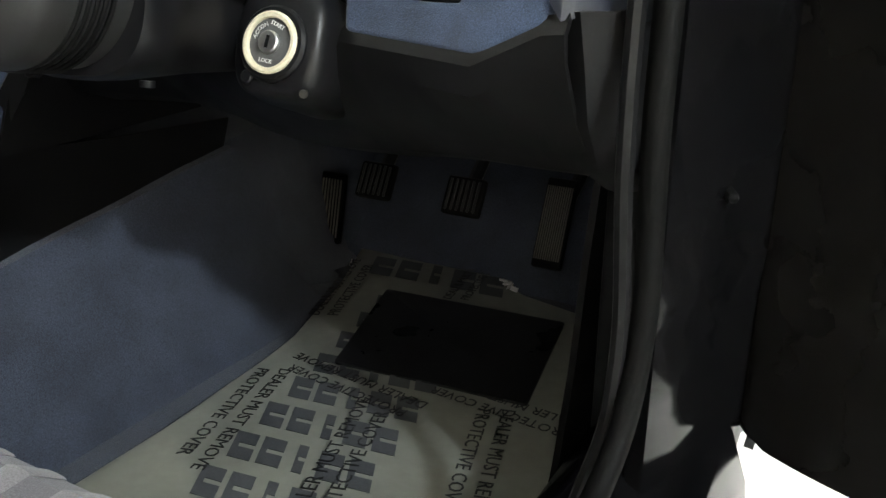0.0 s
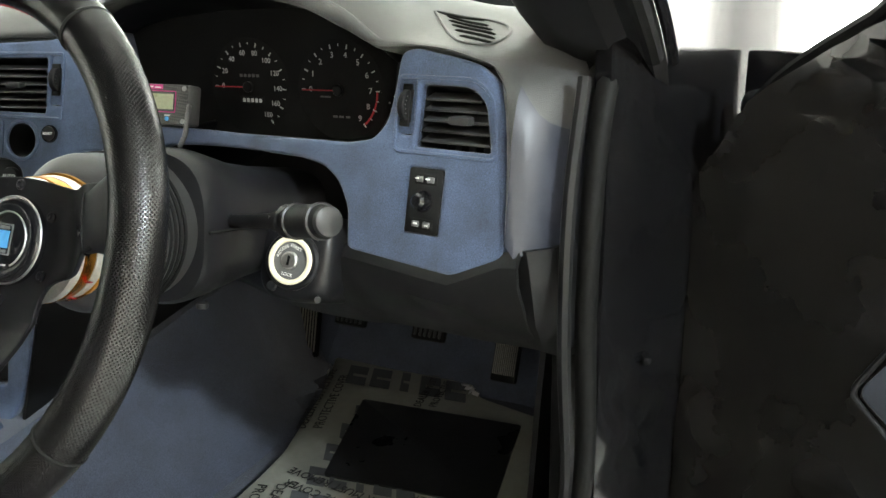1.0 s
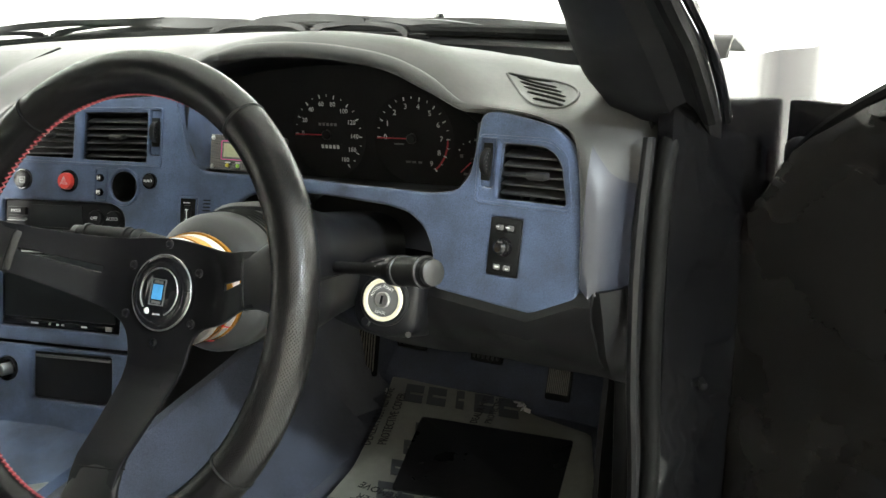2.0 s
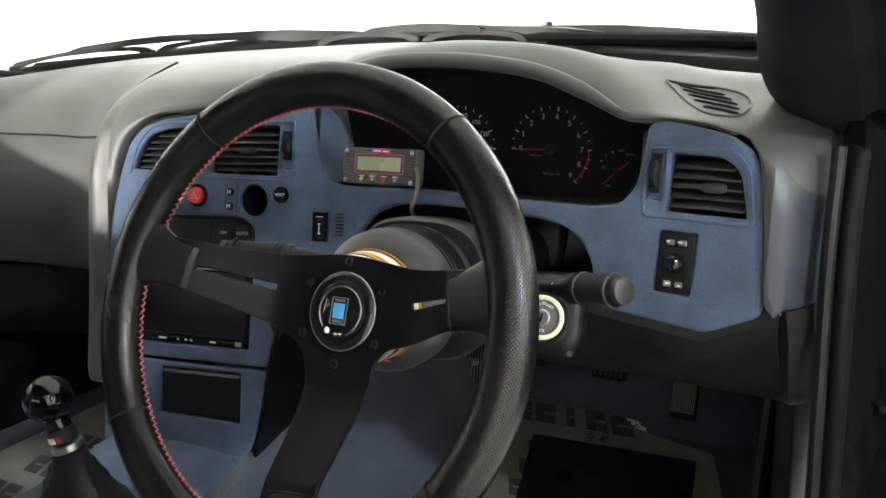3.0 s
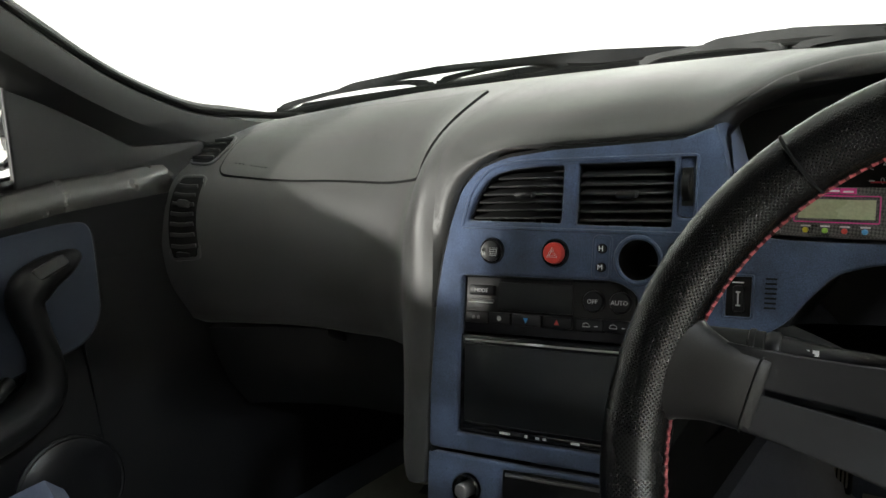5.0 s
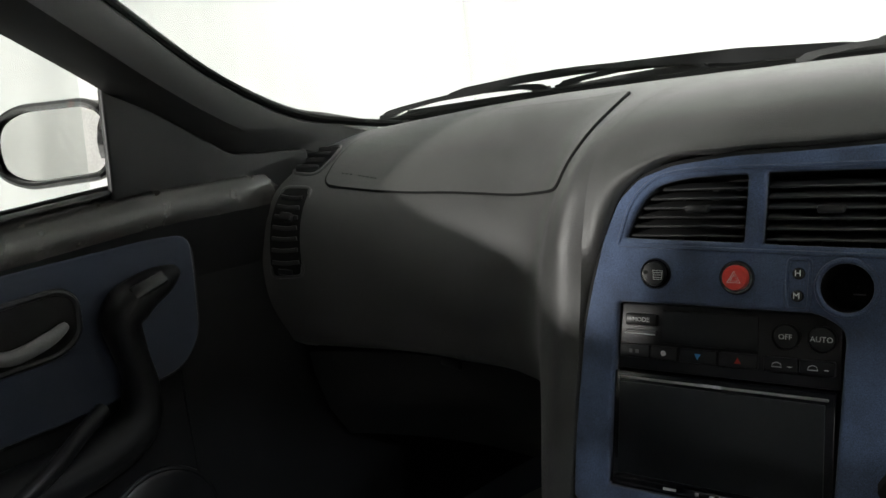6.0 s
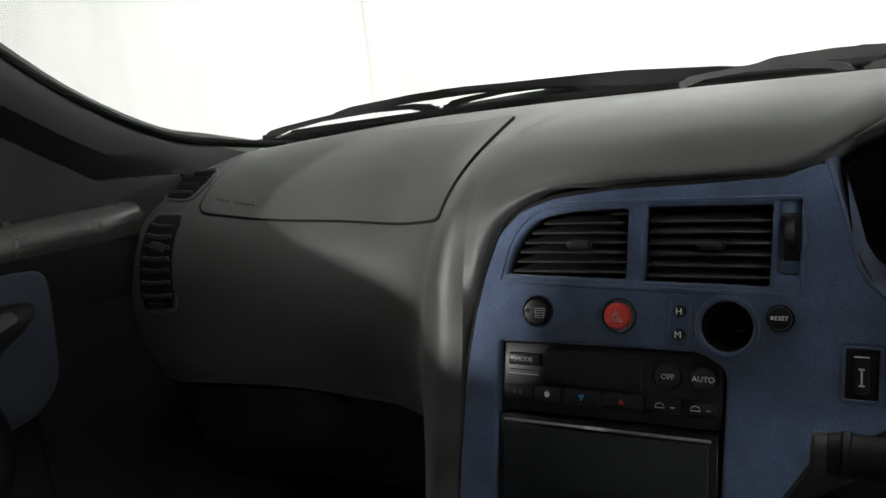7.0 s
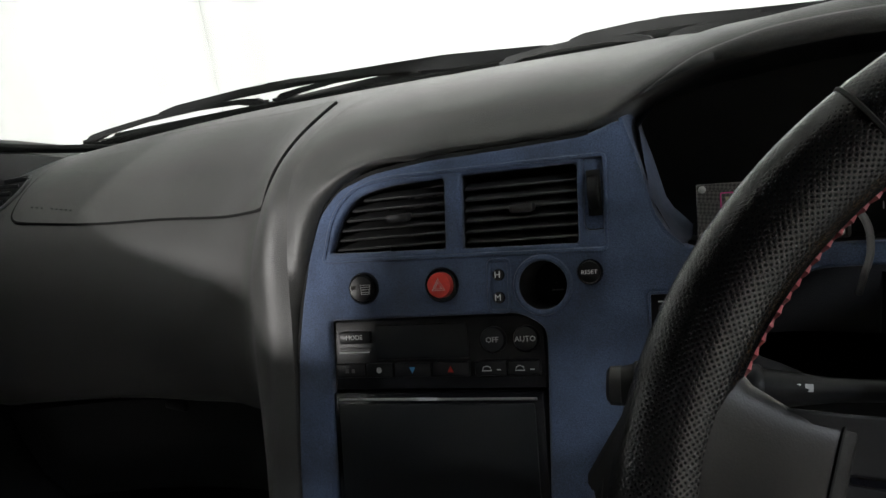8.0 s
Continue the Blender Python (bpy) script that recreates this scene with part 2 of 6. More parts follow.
def grid(rows, closed_u=False, closed_v=False, bm=None):
    """Faces between rows of points."""
    bm = bm or bmesh.new()
    vs = [[bm.verts.new(p) for p in row] for row in rows]
    nu, nv = len(vs), len(vs[0])
    for i in range(nu if closed_u else nu - 1):
        for j in range(nv if closed_v else nv - 1):
            quad = (vs[i][j], vs[(i + 1) % nu][j], vs[(i + 1) % nu][(j + 1) % nv], vs[i][(j + 1) % nv])
            if len(set(quad)) == 4:
                bm.faces.new(quad)
    return bm


def thicken(bm, by):
    bmesh.ops.recalc_face_normals(bm, faces=bm.faces)
    bmesh.ops.solidify(bm, geom=bm.faces[:], thickness=by)
    return bm


def tube(path, radius, sides=10, closed=False, flat=1.0, bm=None):
    """A round bar along a path; radius: one number, or one for each point."""
    p = np.array(path, float)
    n = len(p)
    rad = np.full(n, radius) if np.isscalar(radius) else np.array(radius, float)
    t = np.roll(p, -1, 0) - np.roll(p, 1, 0) if closed else np.gradient(p, axis=0)
    t /= np.linalg.norm(t, axis=1)[:, None] + 1e-12
    up = np.array([0, 0, 1.0]) if abs(t[0][2]) < 0.9 else np.array([0, 1.0, 0])
    rows = []
    for k in range(n):
        side = np.cross(t[k], up)
        side /= np.linalg.norm(side) + 1e-12
        top = np.cross(side, t[k])
        up = top
        a = np.linspace(0, 2 * np.pi, sides, endpoint=False)
        rows.append(p[k] + rad[k] * (np.outer(np.cos(a), side) + flat * np.outer(np.sin(a), top)))
    bm = bm or bmesh.new()
    vs = [[bm.verts.new(q) for q in row] for row in rows]
    for i in range(n if closed else n - 1):
        for j in range(sides):
            bm.faces.new((vs[i][j], vs[(i + 1) % n][j], vs[(i + 1) % n][(j + 1) % sides], vs[i][(j + 1) % sides]))
    if not closed:
        bm.faces.new(vs[0][::-1])
        bm.faces.new(vs[-1])
    return bm


def lathe(profile, m=None, sides=40, bm=None, close=True):
    """Turns (radius, height) points round the local z axis."""
    bm = bm or bmesh.new()
    m = m or Matrix()
    a = np.linspace(0, 2 * np.pi, sides, endpoint=False)
    vs = [[bm.verts.new(m @ Vector((r * math.cos(q), r * math.sin(q), h))) for q in a] for r, h in profile]
    for i in range(len(vs) - 1):
        for j in range(sides):
            bm.faces.new((vs[i][j], vs[i + 1][j], vs[i + 1][(j + 1) % sides], vs[i][(j + 1) % sides]))
    if close:
        bm.faces.new(vs[0][::-1])
        bm.faces.new(vs[-1])
    return bm


def rbox(size, m=None, bevel=0.003, segments=2, bm=None):
    """A box of that size about the local origin, with rounded edges."""
    own = bmesh.new()
    bmesh.ops.create_cube(own, size=1.0)
    for v in own.verts:
        v.co = Vector((v.co.x * size[0], v.co.y * size[1], v.co.z * size[2]))
    if bevel:
        bmesh.ops.bevel(own, geom=own.edges[:], offset=min(bevel, min(size) * 0.45), segments=segments, affect="EDGES", profile=0.5)
    if m:
        bmesh.ops.transform(own, matrix=m, verts=own.verts[:])
    if bm is None:
        return own
    me = bpy.data.meshes.new("joined")
    own.to_mesh(me)
    own.free()
    bm.from_mesh(me)
    bpy.data.meshes.remove(me)
    return bm


def rounded(points, radius, steps=5):
    """A polygon with its corners rounded; radius: one number or one for each corner."""
    p = [Vector(q).to_2d() for q in points]
    out = []
    for k, q in enumerate(p):
        r = radius if np.isscalar(radius) else radius[k]
        a, b = p[k - 1] - q, p[(k + 1) % len(p)] - q
        r = min(r, a.length * 0.49, b.length * 0.49)
        if r <= 0:
            out.append(q)
            continue
        s, e = q + a.normalized() * r, q + b.normalized() * r
        for f in np.linspace(0, 1, steps):
            out.append(s * (1 - f) ** 2 + q * 2 * f * (1 - f) + e * f**2)
    return [(v.x, v.y) for v in out]


def circle(cx, cy, r, n=32):
    return [(cx + r * math.cos(a), cy + r * math.sin(a)) for a in np.linspace(0, 2 * math.pi, n, endpoint=False)]


def plate(outlines, thick, bevel=0.0, m=None):
    """A flat plate with holes, from closed outlines in the local xy plane; its front is at local z = 0 to +thick."""
    cu = bpy.data.curves.new("outline", "CURVE")
    cu.dimensions, cu.fill_mode = "2D", "BOTH"
    cu.extrude, cu.bevel_depth, cu.bevel_resolution, cu.offset = max(thick / 2 - bevel, 0.0), bevel, 2, -bevel
    for outline in outlines:
        sp = cu.splines.new("POLY")
        sp.points.add(len(outline) - 1)
        for k, (x, y) in enumerate(outline):
            sp.points[k].co = (x, y, 0, 1)
        sp.use_cyclic_u = True
    ob = bpy.data.objects.new("outline", cu)
    me = bpy.data.meshes.new_from_object(ob)
    bm = bmesh.new()
    bm.from_mesh(me)
    bpy.data.objects.remove(ob)
    bpy.data.curves.remove(cu)
    bpy.data.meshes.remove(me)
    bmesh.ops.remove_doubles(bm, verts=bm.verts[:], dist=1e-5)
    for v in bm.verts:
        v.co.z += thick / 2
    if m:
        bmesh.ops.transform(bm, matrix=m, verts=bm.verts[:])
    return bm


LETTERS = {}


def lettering(words, height, m, material, parent, name="lettering", label="", depth=0.0002, across=1.0):
    """Built-in font as a thin mesh; m: middle of the words, x along them and z towards the reader."""
    key = (words, height, across)
    if key not in LETTERS:
        cu = bpy.data.curves.new("letters", "FONT")
        cu.body, cu.size, cu.align_x, cu.align_y, cu.extrude = words, height * 1.38, "CENTER", "CENTER", depth
        cu.resolution_u = 2
        ob = bpy.data.objects.new("letters", cu)
        me = bpy.data.meshes.new_from_object(ob)
        bpy.data.objects.remove(ob)
        bpy.data.curves.remove(cu)
        me.transform(Matrix.Diagonal((across, 1, 1, 1)))
        LETTERS[key] = me
    me = LETTERS[key].copy()
    me.transform(m)
    return part(name, me, material, parent, label, smooth=False)


def frame_at(origin, right, up):
    """The pose with x along right, y along up and z towards the reader."""
    r = Vector(right).normalized()
    u = (Vector(up) - Vector(up).dot(r) * r).normalized()
    n = r.cross(u)
    return Matrix(((r.x, u.x, n.x, origin[0]), (r.y, u.y, n.y, origin[1]), (r.z, u.z, n.z, origin[2]), (0, 0, 0, 1)))


def bars(spots, m, material, parent, name="print", joined=False):
    """Small flat bars (x, y, width, height) for writing too small to read, each a part, or joined into one."""
    bm = bmesh.new()
    for x, y, w, h in spots:
        rbox((w, h, 0.0004), m @ Matrix.Translation((x, y, 0.0002)), 0.0, bm=bm)
        if not joined:
            part(name, bm, material, parent, smooth=False)
            bm = bmesh.new()
    if joined:
        return part(name, bm, material, parent, smooth=False)
    bm.free()


# ---- the studio ----
def curtain_wall(name, start, end, height, seed, folds):
    rnd = random.Random(seed)
    a, b = Vector(start), Vector(end)
    along = (b - a).normalized()
    across = Vector((-along.y, along.x, 0))
    length = (b - a).length
    waves = [(rnd.uniform(0.6, 3.2) * folds, rnd.uniform(0, 6.28), rnd.uniform(0.006, 0.028)) for _ in range(7)]
    rows = []
    for k in range(281):
        f = k / 280
        row = []
        for z in np.linspace(0.0, height, 9):
            drift = 0.05 * math.sin(z * 1.7 + f * 9)
            d = sum(s * math.sin(w * (f * length + drift) * 2 + p) for w, p, s in waves)
            row.append(a + along * f * length + across * d * (0.6 + 0.4 * z / height) + Vector((0, 0, z)))
        rows.append(row)
    ob = part(name, thicken(grid(rows), 0.004), CURTAIN)
    return tagged(ob, "white studio curtain hanging in soft folds round the car", "curtain", kind="structure")


ROOM = (4.6, 4.7, 3.1)
curtain_wall("curtain_north", (ROOM[0], ROOM[1], 0), (-ROOM[0], ROOM[1], 0), ROOM[2], 3, 2.2)
curtain_wall("curtain_west", (-ROOM[0], ROOM[1], 0), (-ROOM[0], -5.2, 0), ROOM[2], 4, 2.0)
curtain_wall("curtain_south", (-ROOM[0], -5.2, 0), (ROOM[0], -5.2, 0), ROOM[2], 5, 2.1)
curtain_wall("curtain_east", (ROOM[0], -5.2, 0), (ROOM[0], ROOM[1], 0), ROOM[2], 6, 2.0)
tagged(part("studio_floor", rbox((9.6, 10.3, 0.1), Matrix.Translation((0, -0.25, -0.05)), 0.0), FLOOR),
       "white painted studio floor under the car", "floor", kind="structure")
tagged(part("ceiling", rbox((9.6, 10.3, 0.1), Matrix.Translation((0, -0.25, ROOM[2] + 0.05)), 0.0), CEIL),
       "pale painted studio ceiling", "ceiling", kind="structure")
# a grey band low across the far curtain
band = bmesh.new()
rows = []
for k in range(60):
    x = 0.1 + 2.4 * k / 59
    z = 0.68 + 0.13 * (x - 0.24) + 0.008 * math.sin(k * 0.7) + 0.01 * math.sin(k * 0.19)
    rows.append([(x, 4.53, z - 0.025), (x, 4.53, z + 0.025 + 0.008 * math.sin(k * 1.3))])
tagged(part("curtain_band", thicken(grid(rows, bm=band), 0.004), HEM), "grey cloth band low along the far curtain", "curtain band", kind="structure")


# bodies for the lamps above, all placed out of view
def lamp_panel(place, target, size):
    ob = thing("unseen_lamp", "flat white lamp panel added out of view, lit", "lamp", "studio lamps")
    m = look(place, target)
    part("housing", rbox((size[0] + 0.06, size[1] + 0.06, 0.05), m @ Matrix.Translation((0, 0, 0.045)), 0.008), GREY, ob)
    part("diffuser", rbox((size[0], size[1], 0.012), m @ Matrix.Translation((0, 0, 0.014)), 0.003), PANEL_GLOW, ob)
    part("rod", tube([Vector(place) + m.to_3x3() @ Vector((0, 0, 0.05)), (place[0], place[1], ROOM[2])], 0.012), GREY, ob)


lamp_panel(RIGHT_LAMP, (0.4, 0.2, 0.5), (0.24, 0.2))
lamp_panel(LEFT_LAMP, (-0.4, 0.4, 0.8), (0.15, 0.10))
for spot in FRONT_FILLS:
    lamp_panel(spot, (spot[0] * 1.1, 4.5, 0.9), (1.8, 0.5))
lamp_panel(REAR_FILL, (3.0, -4.9, 0.6), (1.8, 0.5))
lamp_panel(SIDE_FILL, (4.6, 0.7, 0.9), (1.8, 0.5))

MID = -0.085  # the car's middle


# ---- car body ----
body = thing("car", "black painted car, seen from inside through the open door", "car")


def screen_base(x):
    u = (x - MID) / 0.80
    return 0.76 - 0.19 * u * u, 0.918 - 0.022 * u * u


def windscreen():
    side_edge = catmull([(-0.815, 0.56, 0.888), (-0.80, 0.44, 0.908), (-0.78, 0.33, 0.933), (-0.75, 0.20, 0.991), (-0.715, 0.073, 1.073), (-0.665, -0.10, 1.197), (-0.645, -0.17, 1.235)], 13)
    middle = catmull([(MID, 0.785, 0.916), (MID, 0.50, 1.045), (MID, 0.20, 1.165), (MID, -0.09, 1.262)], 13)
    rows = []
    for e, c in zip(side_edge, middle):
        rows.append([(MID + (MID - e[0]) * u, c[1] + (e[1] - c[1]) * u * u, c[2] + (e[2] - c[2]) * u * u) for u in np.linspace(-1, 1, 27)])
    ob = part("windscreen", thicken(grid(rows), 0.005), GLASS, body, "clear curved windscreen glass")
    ob.visible_shadow = False


windscreen()


def passenger_pillar():
    """The windscreen pillar with its trim, from the dash end to the roof."""
    screen = [(-0.80, 0.52, 0.885), (-0.785, 0.423, 0.905), (-0.765, 0.326, 0.925), (-0.735, 0.196, 0.983), (-0.70, 0.071, 1.065), (-0.655, -0.10, 1.185), (-0.62, -0.2, 1.25)]
    door = [(-0.80, 0.27, 0.86), (-0.79, 0.20, 0.89), (-0.78, 0.14, 0.93), (-0.76, 0.06, 0.985), (-0.72, -0.069, 1.060), (-0.68, -0.21, 1.14), (-0.66, -0.30, 1.2)]
    s, d = catmull(screen, 28), catmull(door, 28)
    rows = []
    for a, b in zip(s, d):
        out = np.array((-0.085, 0.05, 0.02))
        mid = (a + b) / 2 + np.array((0.022, 0, -0.008))
        line = [a, a * 0.8 + b * 0.2 + (0.012, 0, -0.004), mid, a * 0.2 + b * 0.8 + (0.012, 0, -0.004), b, b + out * 0.9, (a + b) / 2 + out * 1.1, a + out]
        rows.append(line)
    return rows


part("left_pillar_trim", grid(passenger_pillar(), closed_v=True), PILLAR, body, "dark grey grained pillar trim")
inner_edge = catmull([(0.630, 0.50, 0.875), (0.614, 0.40, 0.862), (0.606, 0.335, 0.885), (0.605, 0.285, 0.920), (0.612, 0.215, 0.967), (0.602, 0.07, 1.065), (0.560, -0.10, 1.185), (0.53, -0.2, 1.25)], 28)
outer_edge = catmull([(0.715, 0.42, 0.815), (0.722, 0.37, 0.845), (0.724, 0.31, 0.885), (0.722, 0.24, 0.930), (0.717, 0.165, 0.968), (0.700, 0.03, 1.065), (0.655, -0.16, 1.16), (0.62, -0.28, 1.22)], 28)
right_rows = []
for a, c in zip(inner_edge, outer_edge):
    fat = np.array((0.0, -0.030, -0.012))
    right_rows.append([a, a * 0.85 + c * 0.15 + fat * 0.7, a * 0.6 + c * 0.4 + fat, a * 0.32 + c * 0.68 + fat * 0.9, a * 0.22 + c * 0.78 + fat * 0.35, a * 0.08 + c * 0.92 + fat * 0.45, c, c + (-0.012, 0.04, 0.006), (a + c) / 2 + (0.0, 0.075, 0.03), a + (0.01, 0.05, 0.015)])
part("right_pillar_trim", grid(right_rows, closed_v=True), TRIM, body, "black pillar trim with a rounded foot")
part("pillar_channel", tube([a * 0.10 + c * 0.90 + np.array((0.004, -0.010, -0.004)) for a, c in zip(inner_edge[5:], outer_edge[5:])], 0.008, 8), RUBBER, body)
part("pillar_edge", tube([c + np.array((0.004, 0.004, 0.002)) for c in outer_edge[4:]], 0.005, 8), PAINT, body)
# rubber edge between glass and pillar
part("left_screen_seal", tube(catmull([(-0.80, 0.56, 0.895), (-0.795, 0.44, 0.912), (-0.775, 0.33, 0.935), (-0.745, 0.20, 0.993), (-0.71, 0.073, 1.075), (-0.66, -0.10, 1.2)], 24), 0.006, 8), RUBBER, body)
# roof, header and shell behind the eye
roof = []
for y in np.linspace(-1.7, -0.08, 12):
    row = []
    for x in np.linspace(-0.70, 0.53, 15):
        u = (x - MID) / 0.62
        row.append((x, y, 1.285 - 0.035 * u * u - 0.03 * ((y + 0.8) / 0.9) ** 2))
    roof.append(row)
part("roof", thicken(grid(roof), 0.03), TRIM, body)
for s in (-1, 1):
    x = MID + s * 0.64
    rail = catmull([(x, -0.22, 1.235), (x, -0.6, 1.25), (x + s * 0.02, -1.1, 1.235), (x + s * 0.05, -1.6, 1.16)], 16)
    part("roof_rail", tube(rail, 0.035, 10), TRIM, body)
    post = catmull([(MID + s * 0.66, -0.98, 1.24), (MID + s * 0.74, -0.92, 0.9), (MID + s * 0.76, -0.9, 0.45), (MID + s * 0.76, -0.9, 0.25)], 12)
    part("door_pillar", tube(post, 0.055, 10), TRIM, body)
    # unseen rear quarter, carried up over its window to block LEFT_LAMP
    quarter = grid([[(MID + s * 0.78, y, z) for z in np.linspace(0.22, 1.22, 6)] for y in np.linspace(-2.2, -0.95, 6)])
    part("rear_quarter_blocker", thicken(quarter, 0.02), PAINT, body)
part("rear_bulkhead", rbox((1.5, 0.03, 0.75), Matrix.Translation((MID, -1.75, 0.58)), 0.01), TRIM, body)
part("parcel_shelf", rbox((1.4, 0.5, 0.03), Matrix.Translation((MID, -1.95, 0.93)), 0.01), TRIM, body)
# floor pan, tunnel and bulkhead
pan = []
for y in np.linspace(-1.75, 1.02, 34):
    row = []
    for x in np.linspace(-0.76, 0.635, 61):
        half = 0.215 - 0.32 * max(0.0, min(y, 0.86) - 0.60)
        f = min(1.0, max(0.0, (half - abs(x + 0.10)) / 0.09))
        tall = 0.165 + 0.10 * min(1.0, max(0.0, (y - 0.1) / 0.6))
        z = 0.238 + tall * (f * f * (3 - 2 * f)) ** 0.8
        z = max(z, 0.238 + max(0.0, y - 0.86) * 1.3)
        row.append((x, y, z + 0.003 * math.sin(x * 31 + y * 17) * math.sin(y * 23)))
    pan.append(row)
left_wall = grid([[(-0.782, y, z) for z in np.linspace(0.2, 0.835, 5)] for y in np.linspace(0.10, 1.03, 8)])
part("left_kick_panel", thicken(left_wall, 0.02), TRIM, body, "black kick panel")
part("floor_carpet", thicken(grid(pan), 0.02), CARPET, body, "blue-grey carpet over floor and tunnel")
part("firewall", rbox((1.42, 0.03, 0.66), Matrix.Translation((MID, 1.03, 0.55)), 0.01), UNDER, body, "dark grey felt firewall")
# cowl, bonnet and wings ahead of the glass
cowl = []
for x in np.linspace(-0.86, 0.69, 31):
    y0, z0 = screen_base(x)
    crest = 0.016 + 0.009 * min(1.0, max(0.0, (x + 0.66) / 0.22)) * min(1.0, max(0.0, (0.52 - x) / 0.2))
    cowl.append([(x, y0 - 0.005, z0 - 0.09), (x, y0 - 0.005, z0 - 0.012), (x, y0 + 0.03, z0 + 0.010), (x, y0 + 0.055, z0 + crest), (x, y0 + 0.12, z0 + crest - 0.012), (x, y0 + 0.17, z0 - 0.008)])
part("cowl", thicken(grid(cowl), 0.004), TRIM, body, "black plastic cowl below the glass")
part("screen_rubber", tube([(x, screen_base(x)[0] + 0.012, screen_base(x)[1] + 0.007) for x in np.linspace(-0.83, 0.66, 40)], 0.009, 8), RUBBER, body)
bonnet = []
for x in np.linspace(-0.90, 0.73, 25):
    u = (x - MID) / 0.82
    y0 = screen_base(x)[0] + 0.16
    bonnet.append([(x, y0 + d, 0.905 - 0.05 * u * u * (1 + 0.4 * d) - 0.09 * d - 0.03 * d * d) for d in np.linspace(0, 1.25, 12)])
part("bonnet", thicken(grid(bonnet), 0.012), PAINT, body, "black painted bonnet")
for s in (-1, 1):
    wing = grid([[(MID + s * (0.82 + 0.03 * math.sin(f * 3)), y, 0.25 + 0.60 * f - 0.12 * max(0, y - 0.9) * f) for f in np.linspace(0, 1, 5)] for y in np.linspace(0.58, 2.15, 12)])
    part("front_wing", thicken(wing, 0.01), PAINT, body)


# ---- washer jets and wipers ----
def washer_jet(x, y, z):
    ob = thing("washer_jet", "small black windscreen washer jet on the bonnet", "washer jet", "washer jets")
    part("jet", lathe([(0.009, -0.07), (0.009, 0.0), (0.008, 0.004), (0.003, 0.006)], Matrix.Translation((x, y, z)), 16), TRIM, ob)
    part("nozzle", lathe([(0.004, 0), (0.004, 0.012)], frame_at((x, y - 0.006, z + 0.002), (1, 0, 0), (0, 0, 1)), 10), GREY, ob)


washer_jet(0.113, 0.991, 0.938)
washer_jet(-0.582, 1.0, 0.948)


def wiper(line, pivot, joint):
    """A wiper at rest. line: the rubber's course over the glass; joint: where along it the arm holds the blade."""
    ob = thing("wiper", "black windscreen wiper parked along the cowl", "wiper", "wipers")
    course = catmull(line, 101)

    def on(f, lift=0.0):
        q = course[int(round(min(1.0, max(0.0, f)) * 100))]
        return Vector((q[0], q[1], q[2] + lift - 0.004))

    def strap(name, spots, wide, material):
        """A flat pressed bar through (f, lift, height) stations."""
        rows = []
        for f, lift, tall in spots:
            c = on(f, lift)
            rows.append([c + Vector((0, -wide / 2, -tall / 2)), c + Vector((0, -wide / 2 + 0.001, tall / 2)), c + Vector((0, wide / 2 - 0.001, tall / 2)), c + Vector((0, wide / 2, -tall / 2))])
        bm = grid(rows, closed_v=True)
        for end in (0, -4):
            k = len(bm.verts) - 4 if end else 0
            bm.verts.ensure_lookup_table()
            bm.faces.new([bm.verts[k + q] for q in range(4)])
        part(name, bm, material, ob)
    part("rubber_blade", tube([on(f, 0.003) for f in np.linspace(0, 1, 26)], np.interp(np.linspace(0, 1, 26), [0, 0.15, 0.9, 1], [0.0018, 0.0034, 0.0034, 0.002]), 6, flat=1.3), RUBBER, ob)
    strap("flexor", [(f, 0.008, 0.0016) for f in np.linspace(0.01, 0.99, 24)], 0.009, SATIN)
    for a in (joint - 0.42, joint + 0.02):
        w = 0.40
        strap("yoke", [(a, 0.011, 0.008), (a + 0.02 * w, 0.013, 0.012), (a + 0.12 * w, 0.019, 0.008), (a + 0.35 * w, 0.0225, 0.007), (a + 0.5 * w, 0.0235, 0.009), (a + 0.65 * w, 0.0225, 0.007), (a + 0.88 * w, 0.018, 0.008), (a + 0.98 * w, 0.013, 0.012), (a + w, 0.011, 0.008)], 0.011, TRIM)
    for f in (joint - 0.42, joint - 0.02, joint + 0.02, joint + 0.42):
        strap("claw", [(f - 0.012, 0.008, 0.012), (f + 0.012, 0.008, 0.012)], 0.013, TRIM)
    strap("bridge", [(joint - 0.24, 0.026, 0.006), (joint - 0.20, 0.029, 0.010), (joint - 0.06, 0.031, 0.013), (joint + 0.06, 0.031, 0.013), (joint + 0.20, 0.029, 0.010), (joint + 0.24, 0.026, 0.006)], 0.013, TRIM)
    a, b = Vector(pivot), on(joint, 0.036)
    part("pivot_cap", lathe([(0.016, -0.045), (0.016, 0.004), (0.010, 0.012)], Matrix.Translation(a), 16), TRIM, ob)
    rows = []
    for f, wide, tall in ((0, 0.020, 0.012), (0.10, 0.024, 0.020), (0.38, 0.022, 0.020), (0.55, 0.016, 0.014), (0.80, 0.011, 0.007), (1.0, 0.009, 0.005)):
        c = a.lerp(b, f) + Vector((0, 0, 0.004 * math.sin(f * 3.14)))
        rows.append([c + Vector((0, -wide / 2, -tall / 2)), c + Vector((0, -wide / 2 + 0.002, tall / 2)), c + Vector((0, wide / 2 - 0.002, tall / 2)), c + Vector((0, wide / 2, -tall / 2))])
    part("arm", grid(rows, closed_v=True), SATIN, ob, "satin black pressed wiper arm")


wiper([(0.225, 0.735, 0.912), (0.12, 0.745, 0.916), (0.0, 0.752, 0.919), (-0.12, 0.757, 0.920), (-0.255, 0.76, 0.921)], (0.40, 0.755, 0.905), 0.52)
